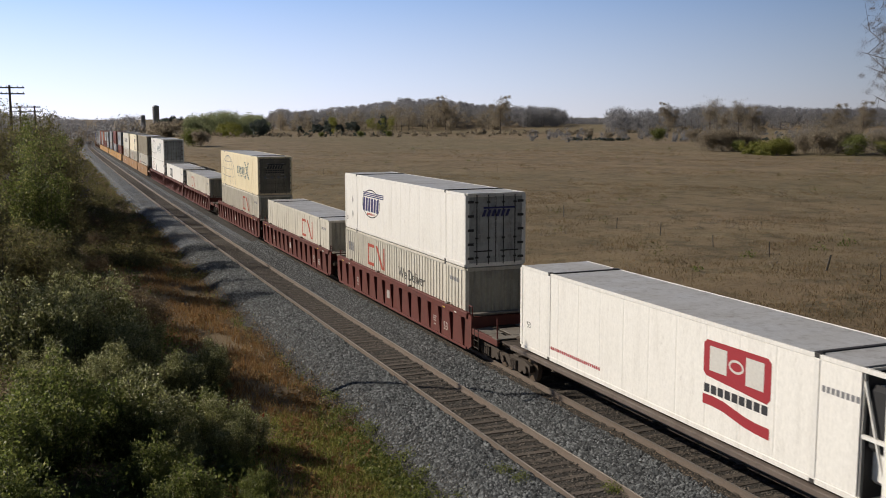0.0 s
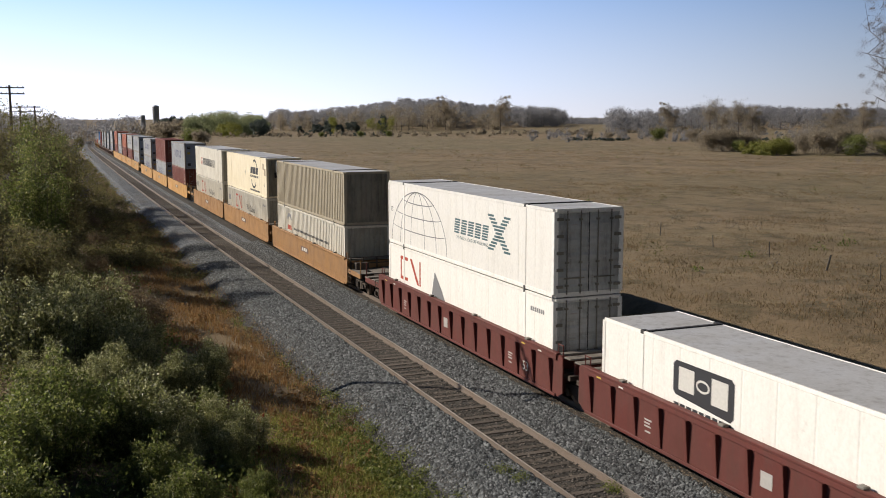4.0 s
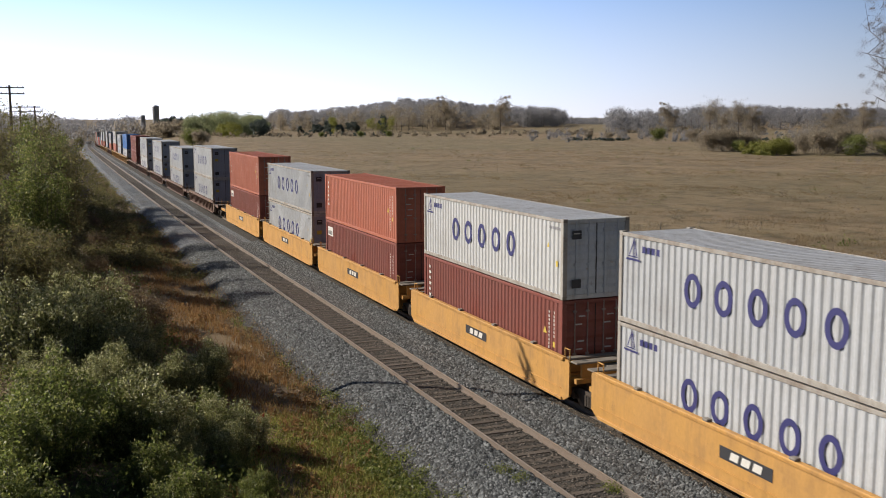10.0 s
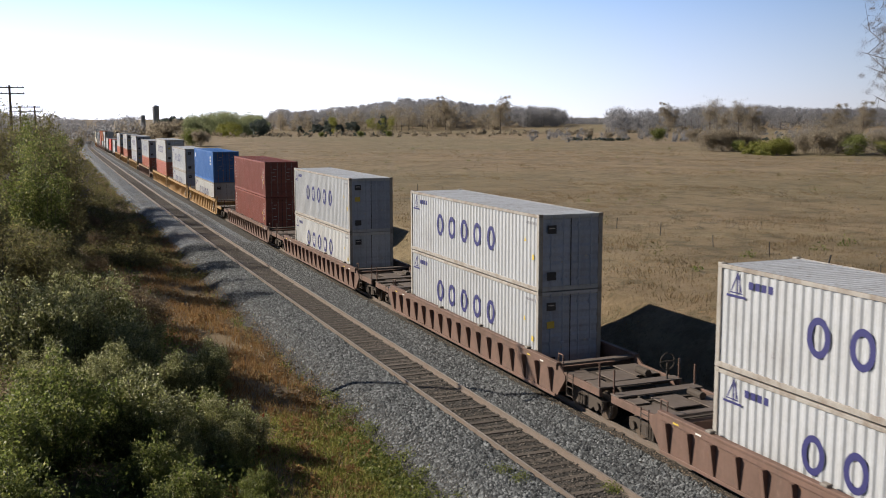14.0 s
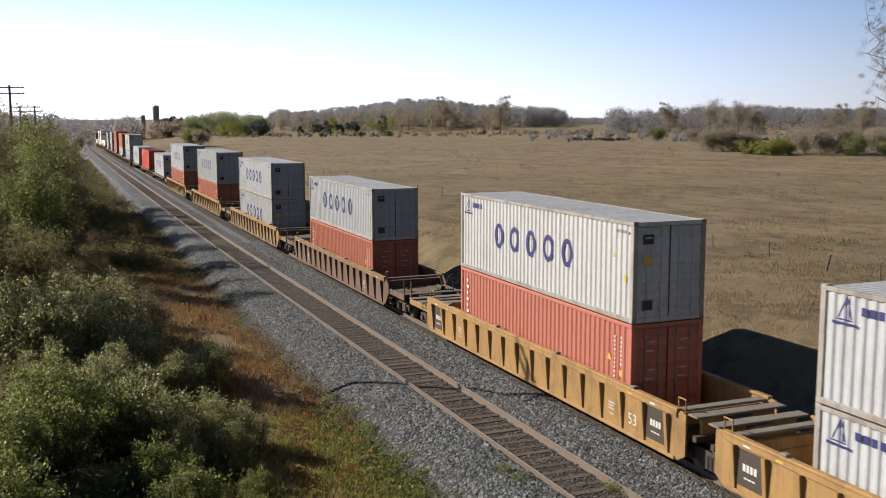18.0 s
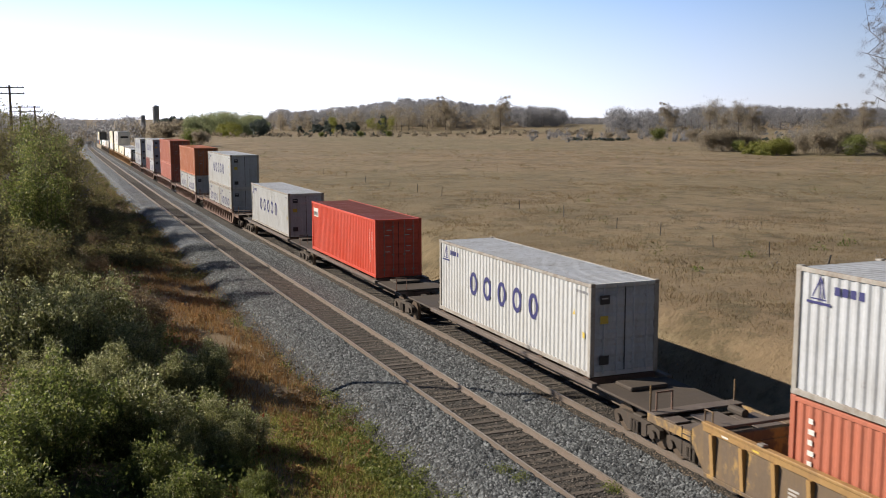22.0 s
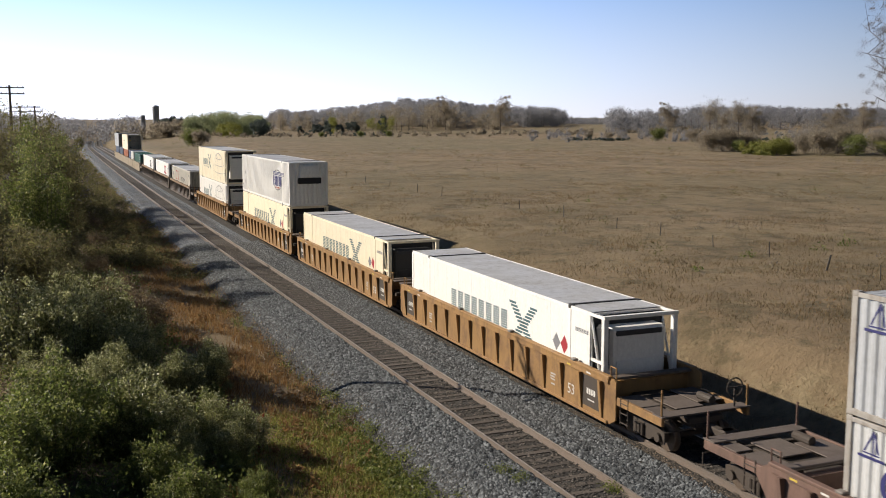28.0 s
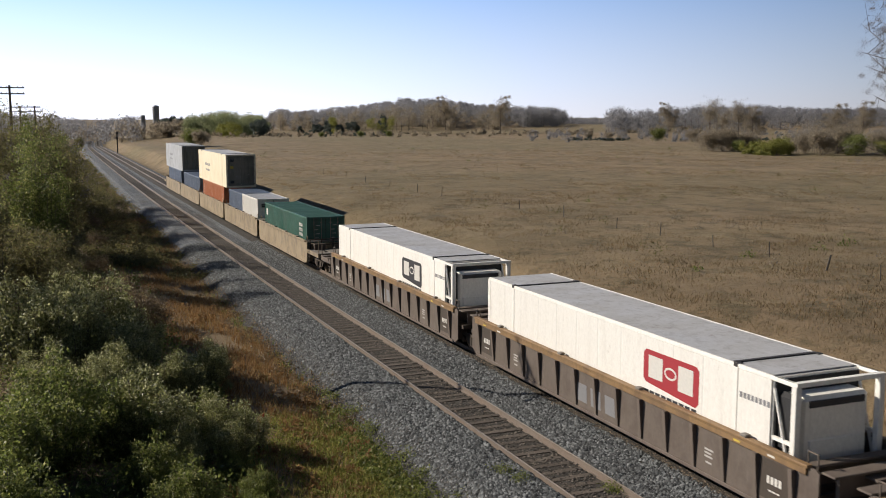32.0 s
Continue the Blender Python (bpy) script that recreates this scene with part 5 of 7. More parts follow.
def spine_car(pitch, box_len, ends, reach):
    t = tagged(new("spine_car"), "low dark spine car with narrow side beams", "rail car", "spine cars of the train")
    hp, hb = pitch / 2, box_len / 2
    P = PAINTS["car_brown"]

    def spine(bm):
        box(bm, -0.38, 0.38, -hp + 0.3, hp - 0.3, 0.62, 1.02, 0.03)
    part("spine_beam", mesh_of(("spine", pitch), spine, P), P, t)

    def arm(bm):
        prism(bm, [(-1.38, 1.06), (-1.38, 1.18), (1.38, 1.18), (1.38, 1.06), (0.38, 0.66), (-0.38, 0.66)], 1, -0.16, 0.16)
    for y in (-hb + 0.3, -hb * 0.45, 0, hb * 0.45, hb - 0.3):
        part("cross_arm", mesh_of("arm", arm, P), P, t).location = (0, y, 0)
    for sx in (-1, 1):
        def beam(bm, sx=sx):
            box(bm, sx * 1.33 - 0.10, sx * 1.33 + 0.10, -hb - 0.5, hb + 0.5, 1.05, 1.2, 0.015)
        part("side_beam", mesh_of(("beam", box_len, sx), beam, PAINTS["car_grey"]), P, t, "narrow side beam")
    for sg in (-1, 1):
        def plate(bm, sg=sg):
            box(bm, -1.3, 1.3, min(sg * (hb + 0.4), sg * (hp - 0.35)), max(sg * (hb + 0.4), sg * (hp - 0.35)), 1.06, 1.14, 0.02)
            box(bm, -0.7, 0.6, min(sg * (hb + 0.6), sg * (hb + 1.5)), max(sg * (hb + 0.6), sg * (hb + 1.5)), 1.14, 1.26, 0.03)
        part("end_deck", mesh_of(("plate", pitch, box_len, sg), plate, M_TRUCK), M_TRUCK, t, "grimy end platform over the wheels")
    def rail(bm):
        for x in (-1.25, -0.75):
            box(bm, x - 0.02, x + 0.02, -hp + 0.35, -hp + 0.39, 1.1, 1.75)
        box(bm, -1.25, -0.75, -hp + 0.35, -hp + 0.39, 1.71, 1.75)
    part("hand_rail", mesh_of(("hrail", pitch), rail, P), P, t)
    truck(t, -hp + (1.6 if ends[0] == "c" else 0.0))
    if ends[1] == "c":
        truck(t, hp - 1.6)
    for q, sg in ((0, -1), (1, 1)):
        def coupler(bm):
            yc = sg * reach[q]
            box(bm, -0.14, 0.14, min(sg * (hp - 0.5), yc), max(sg * (hp - 0.5), yc), 0.68, 0.92, 0.03)
            box(bm, -0.24, 0.24, yc - 0.16, yc + 0.16, 0.64, 0.98, 0.05)
        part("coupler", mesh_of(("scoupler", pitch, q, round(reach[q], 2)), coupler, M_TRUCK), M_TRUCK, t)
    return t


# The consist from the head: place of the load's nearer end along the train, car, (pitch, well), ends, loads from below.
A3, A5, S40, S53 = (19.4, 16.5), (15.3, 12.45), (21.5, 14.9), (23.2, 16.5)
CONSIST = [
    (14.18, "spine", (21.0, 16.154), "cc", ["badge_a"]),
    (35.06, "maroon", A3, "ca", ["cn_a", "oval_a"]), (54.52, "maroon", A3, "aa", ["cn_b"]), (73.92, "maroon", A3, "ac", ["cn_d", "globe_a"]),
    (97.23, "maroon", A3, "ca", ["cn_c"]), (116.51, "maroon", A3, "aa", ["badge_b"]), (135.69, "maroon", A3, "ac", ["cn_leaf", "globe_b"]),
    (159.11, "tan", A3, "ca", ["cn_line", "ribbed_tan"]), (178.62, "tan", A3, "aa", ["cn_a", "speed"]), (197.42, "tan", A3, "ac", ["cn_a", "slant"]),
    (222.89, "yellow", A3, "ca", ["brownh", "ring_gh"]), (242.24, "yellow", A3, "aa", ["ring_gh", "brownh"]), (261.61, "yellow", A3, "ac", ["ring_gh", "ring_g"]),
    (282.9, "yellow", A5, "ca", ["ring_gh", "ring_g"]), (298.35, "yellow", A5, "aa", ["brownh", "ring_w"]), (314.09, "yellow", A5, "aa", ["plateh", "rust"]), (329.43, "yellow", A5, "aa", ["ring_gh", "ring_g"]), (344.84, "yellow", A5, "ac", ["plateh", "rusth"]),
    (366.64, "brown", S40, "cc", ["ring_gh", "ring_gh"]), (388.21, "brown", S40, "cc", ["ring_g", "ring_g"]), (409.76, "brown", S40, "cc", ["ring_gh", "ring_g"]), (431.31, "brown", S40, "cc", ["ring_w", "ring_gh"]), (452.39, "brown", S40, "cc", ["brownh", "brown"]),
    (475.72, "gold", A3, "ca", ["ring_w", "blueh"]), (495.33, "gold", A3, "aa", ["ring_g", "ring_g"]), (514.7, "gold", A3, "ac", ["pinkh", "ring_wh"]),
    (538.03, "worn", S53, "cc", ["rust", "ring_g"]), (560.92, "patchy", S53, "cc", ["ring_gh", "ring_g"]), (584.25, "patchy", S53, "cc", ["rust", "ring_gh"]), (607.49, "patchy", S53, "cc", ["rust", "ring_gh"]),
    (628.34, "spine", (20.1, 12.192), "ca", ["ring_wh"]), (648.96, "spine", (19.3, 12.192), "aa", ["redh"]), (667.3, "spine", (19.3, 12.192), "ac", ["ring_wh"]),
    (688.4, "brown", S40, "cc", ["ring_20+ring_20", "ring_wh"]), (709.9, "brown", S40, "cc", ["ring_20+ring_20", "orangeh"]), (731.43, "brown", S40, "cc", ["pinkh", "rusth"]), (753.08, "brown", S40, "cc", ["brown_20+ring_20", "ring_gh"]), (774.46, "brown", S40, "cc", ["ring_20+ring_20", "ring_g"]),
    (796.05, "rust", A3, "ca", ["striped_w"]), (815.39, "rust", A3, "aa", ["striped_y"]), (835.09, "rust", A3, "ac", ["striped_y", "oval_b"]),
    (858.58, "rust", S53, "cc", ["globe_c", "globe_d"]),
    (881.96, "grey", A3, "ca", ["cn_a"]), (901.46, "grey", A3, "aa", ["badge_a"]), (921.01, "grey", A3, "ac", ["badge_c"]),
    (944.52, "dust", A5, "ca", ["green"]), (959.38, "dust", A5, "aa", ["slate_20+white_20"]), (974.15, "dust", A5, "aa", ["orange", "little"]), (988.8, "dust", A5, "aa", ["slate"]), (1003.35, "dust", A5, "ac", ["slate", "greytop"]),
]
MOVING = []     # each thing of the train: its place along the train, its height


def load(style, along, z):
    spec, label = STYLES[style]
    c = container(spec, label, z < 1)
    MOVING.append((c, along, z))
    return spec[1]


def train():
    mids = []
    for u, kind, (pitch, well), ends, loads in CONSIST:
        mids.append(u + (12.192 if "+" in loads[0] else STYLES[loads[0]][0][0]) / 2)
    half = [[(COUPLED[c[2][0]] + 0.4 if c[1] != "spine" else c[2][0] / 2) if j == "c" else c[2][0] / 2 for j in c[3]] for c in CONSIST]
    for i, (u, kind, (pitch, well), ends, loads) in enumerate(CONSIST):
        mid = mids[i]
        reach = list(half[i])
        # couplers meet between two cars, however the slack has run
        if i:
            reach[0] = (mid - mids[i - 1]) * half[i][0] / (half[i][0] + half[i - 1][1])
        if i + 1 < len(CONSIST):
            reach[1] = (mids[i + 1] - mid) * half[i][1] / (half[i][1] + half[i + 1][0])
        car = spine_car(pitch, well, ends, reach) if kind == "spine" else well_car(kind, pitch, well, ends, reach)
        MOVING.append((car, mid, 0.0))
        low = loads[0].split("+")
        z = 1.24 if kind == "spine" else 0.43
        if len(low) == 2:
            load(low[0], mid + 3.06, z)
            h = load(low[1], mid - 3.06, z)
        else:
            h = load(low[0], mid, z)
        if len(loads) == 2:
            load(loads[1], mid, z + h + 0.012)


train()


def along(t):
    """How far the train has come by t."""
    return 26.8303 * t + 0.02546 * t * t


def when(d):
    return (-26.8303 + math.sqrt(26.8303 ** 2 + 4 * 0.02546 * d)) / (2 * 0.02546)


def motions():
    for ob, u, z in MOVING:
        times = {0.0, 32.0}
        for y in (850, 700, 560, 450, 350, 270, 200, 140, 90, 40, 0, -120):
            if 0 < u - y and 0.2 < when(u - y) < 31.8:
                times.add(round(when(u - y) * FPS) / FPS)
        rows = []
        for t in sorted(times):
            y = u - along(t)
            q = min(max(y, 0), 700)
            slope = 2 * 3.6e-5 * min(max(y - 150, 0), 350) * (1 if y < 500 else 0)
            rows.append((t, pose(XT + float(bend(y)), y, float(dip(y)) + z, -math.degrees(slope), 0, -math.degrees(2 * CURVE * q))))
        walk(ob, rows)


# ---- plants ----
def leaves(rng, centres, spread, count, size, flat=0.0):
    """Loose leaf quads round cluster centres, turned every way; an array (n, 4, 3)."""
    pick = rng.integers(0, len(centres), count)
    c = centres[pick] + rng.normal(0, 1, (count, 3)) * spread[pick][:, None] * (1, 1, 0.8)
    a = rng.normal(0, 1, (count, 3))
    a /= np.linalg.norm(a, axis=1)[:, None]
    b = np.cross(a, rng.normal(0, 1, (count, 3)))
    b /= np.linalg.norm(b, axis=1)[:, None] + 1e-9
    s = rng.uniform(*size, count)[:, None]
    return np.stack([c - a * s, c - b * s * 0.48, c + a * s, c + b * s * 0.48], 1)


def limbs(rng, height, spread, stems, thick, levels=2, lean=0.35):
    """Tapered limbs: starts, ends and thicknesses, and the twig ends where leaves grow."""
    rods, tips = [], []
    for i in range(stems):
        a = rng.uniform(0, 6.28)
        base = np.array([0.12 * math.cos(a), 0.12 * math.sin(a), -0.15]) * (1 if stems > 1 else 0)
        out = spread * rng.uniform(0.3, 1.0) * (lean if stems == 1 else 0.8)
        top = base + np.array([out * math.cos(a), out * math.sin(a), height * rng.uniform(0.72, 1.0)])
        pts = [base]
        for k in (0.35, 0.7, 1.0):
            pts.append(base + (top - base) * k + rng.normal(0, 0.05 * height, 3) * (0.4, 0.4, 0.1))
        for j in range(3):
            rods.append((pts[j], pts[j + 1], thick * (1 - 0.3 * j), thick * (1 - 0.3 * (j + 1)) + 0.004))
        tips.append(pts[3])
        for _ in range(7 if stems > 1 else 16):
            k = rng.uniform(0.3, 0.98)
            j = min(2, int(k * 3))
            s = pts[j] + (pts[j + 1] - pts[j]) * rng.random()
            b = rng.uniform(0, 6.28)
            ln = spread * rng.uniform(0.45, 1.0) * (1.15 - 0.6 * k)
            e = s + np.array([ln * math.cos(b), ln * math.sin(b), ln * rng.uniform(0.2, 0.9)])
            rods.append((s, e, thick * 0.38, thick * 0.1))
            tips.append(e)
            if levels > 1:
                for _ in range(3):
                    s2 = s + (e - s) * rng.uniform(0.4, 0.95)
                    e2 = s2 + rng.normal(0, 0.28, 3) * ln + np.array([0, 0, 0.15 * ln])
                    rods.append((s2, e2, thick * 0.16, thick * 0.05))
                    tips.append(e2)
                    if levels > 2:
                        for _ in range(6):
                            s3 = s2 + (e2 - s2) * rng.uniform(0.2, 1.0)
                            rods.append((s3, s3 + rng.normal(0, 0.16, 3) * ln - np.array([0, 0, 0.08 * ln]), thick * 0.06, thick * 0.025))
    return rods, np.array(tips)


def limb_mesh(name, rods, mat):
    """Five-sided tapered rods joined in one mesh."""
    verts, faces = [], []
    for a, b, r0, r1 in rods:
        d = b - a
        d = d / (np.linalg.norm(d) + 1e-9)
        u = np.cross(d, (0.3, 0.9, 0.2))
        u /= np.linalg.norm(u)
        w = np.cross(d, u)
        k = len(verts)
        for c, r in ((a, r0), (b, r1)):
            for i in range(5):
                verts.append(tuple(c + r * (u * math.cos(i * 1.2566) + w * math.sin(i * 1.2566))))
        faces += [(k + i, k + (i + 1) % 5, k + 5 + (i + 1) % 5, k + 5 + i) for i in range(5)]
        faces.append((k + 5, k + 6, k + 7, k + 8, k + 9))
    return sheet(name, verts, faces, mat, True)


M_BARK = wood_paint("bark", (0.06, 0.05, 0.042), (0.17, 0.14, 0.115))
M_FAR_BARK = wood_paint("weathered_grey_bark", (0.085, 0.075, 0.07), (0.13, 0.115, 0.105))
M_OLIVE = leaf_paint("olive_leaves", [(0, (0.122, 0.133, 0.051)), (0.45, (0.239, 0.246, 0.098)), (0.8, (0.382, 0.376, 0.180)), (1, (0.551, 0.541, 0.339))], 0.42, 0.58)
M_GREEN = leaf_paint("green_leaves", [(0, (0.081, 0.103, 0.025)), (0.6, (0.167, 0.198, 0.051)), (0.9, (0.259, 0.270, 0.086)), (1, (0.414, 0.402, 0.184))], 0.5, 0.6)
M_DARK = leaf_paint("dark_thicket_leaves", [(0, (0.098, 0.092, 0.041)), (0.5, (0.172, 0.149, 0.069)), (0.8, (0.184, 0.184, 0.063)), (1, (0.265, 0.218, 0.115))], 0.7, 0.55)
M_RUSSET = leaf_paint("russet_leaves", [(0, (0.13, 0.09, 0.055)), (0.6, (0.20, 0.145, 0.085)), (1, (0.28, 0.205, 0.11))])
M_LIME = leaf_paint("yellow_green_leaves", [(0, (0.14, 0.155, 0.035)), (0.6, (0.25, 0.26, 0.06)), (1, (0.36, 0.33, 0.10))], 0.7, 0.5)
M_TWIG = leaf_paint("bare_twigs", [(0, (0.17, 0.155, 0.155)), (0.6, (0.235, 0.215, 0.21)), (1, (0.31, 0.285, 0.27))], 0.9, 0.4)
# the next three foliage colours are lightened to hold the haze of distance
M_HAZED_GREEN = leaf_paint("hazed_green_leaves", [(0, (0.194, 0.225, 0.131)), (0.6, (0.281, 0.312, 0.169)), (1, (0.369, 0.381, 0.206))], 0.9, 0.6)
M_HAZED_RUSSET = leaf_paint("hazed_russet_leaves", [(0, (0.253, 0.218, 0.172)), (0.6, (0.316, 0.270, 0.207)), (1, (0.391, 0.328, 0.236))], 0.8, 0.75)
M_HAZED_TWIG = leaf_paint("hazed_bare_twigs", [(0, (0.246, 0.246, 0.270)), (0.6, (0.288, 0.286, 0.300)), (1, (0.336, 0.322, 0.318))], 0.9, 0.65)
M_CONIFER = leaf_paint("dark_conifer_needles", [(0, (0.05, 0.065, 0.06)), (1, (0.10, 0.125, 0.11))], 0.7, 0.4)
M_GRASS = leaf_paint("dry_grass_blades", [(0, (0.17, 0.09, 0.038)), (0.5, (0.29, 0.165, 0.068)), (0.85, (0.36, 0.24, 0.115)), (1, (0.19, 0.16, 0.06))], 0.8, 0.45)
M_BANK_GRASS = leaf_paint("dead_brown_grass", [(0, (0.125, 0.092, 0.052)), (0.5, (0.165, 0.122, 0.070)), (0.85, (0.21, 0.158, 0.092)), (1, (0.145, 0.128, 0.06))], 0.85, 0.5)
M_FIELD_GRASS = leaf_paint("field_grass_blades", [(0, (0.20, 0.145, 0.083)), (0.5, (0.262, 0.190, 0.110)), (0.85, (0.320, 0.242, 0.142)), (1, (0.225, 0.20, 0.10))], 0.9, 0.6)
M_GRASS_G = leaf_paint("green_grass_blades", [(0, (0.10, 0.135, 0.028)), (0.4, (0.23, 0.235, 0.05)), (0.6, (0.34, 0.27, 0.10)), (1, (0.40, 0.29, 0.12))], 0.8, 0.5)


def plant(name, label, category, seed, height, spread, stems, thick, leaf_mat, count, size, cluster, group="", levels=2):
    rng = np.random.default_rng(seed)
    rods, tips = limbs(rng, height, spread, stems, thick, levels)
    t = tagged(new(name), label, category, group)
    part("trunk" if stems == 1 else "branchwork", limb_mesh("stems", rods, M_BARK), M_BARK, t)
    if count:
        tips = tips + rng.normal(0, 0.12 * spread, tips.shape)
        q = leaves(rng, tips, rng.uniform(0.5, 1.3, len(tips)) * cluster, count, size)
        part("crown", quads_mesh("crown", q, leaf_mat), leaf_mat, t)
    return t


def sprig_shrub(label, seed, height, spread, stems, leaf_mat, count, size, fuzz=0.15):
    """A shrub of many upright leafy shoots, ragged against the light."""
    rng = np.random.default_rng(seed)
    rods, spine = [], []
    for i in range(stems):
        a, r0, r1 = rng.uniform(0, 6.28), 0.25 * spread * rng.random(), spread * rng.random() ** 0.7
        top = height * rng.uniform(0.55, 1.0) * (1.08 - 0.4 * r1 / spread)
        base = np.array([r0 * math.cos(a), r0 * math.sin(a), -0.1])
        tip = np.array([r1 * math.cos(a), r1 * math.sin(a), top])
        mid = base + (tip - base) * 0.5 + np.array([0.25 * r1 * math.cos(a), 0.25 * r1 * math.sin(a), -0.05 * top]) + rng.normal(0, 0.05, 3)
        pts = [base, mid, tip]
        rods += [(base, mid, 0.022, 0.014), (mid, tip, 0.014, 0.004)]
        for k in rng.uniform(0.12, 1.0, 16):
            p = base + (mid - base) * k * 2 if k < 0.5 else mid + (tip - mid) * (k - 0.5) * 2
            e = p + rng.normal(0, 0.13, 3) * (1.15 - 0.6 * k) * spread * (1, 1, 0.4) + np.array([0, 0, 0.16])
            rods.append((p, e, 0.007, 0.003))
            spine += [p + (e - p) * f for f in (0.35, 0.7, 1.0)]
    t = tagged(new("shrub"), label, "shrub", "shrubs on the bank")
    part("branchwork", limb_mesh("stems", rods, M_BARK), M_BARK, t)
    spine = np.array(spine)
    part("crown", quads_mesh("crown", leaves(rng, spine, np.full(len(spine), fuzz), count, size), leaf_mat), leaf_mat, t)
    return t


def at(x, y, s=1.0, turn=0.0, sink=0.05):
    return Matrix.LocRotScale((x, y, float(terrain(x, y)) - sink), Euler((0, 0, radians(turn))), (s, s, s))


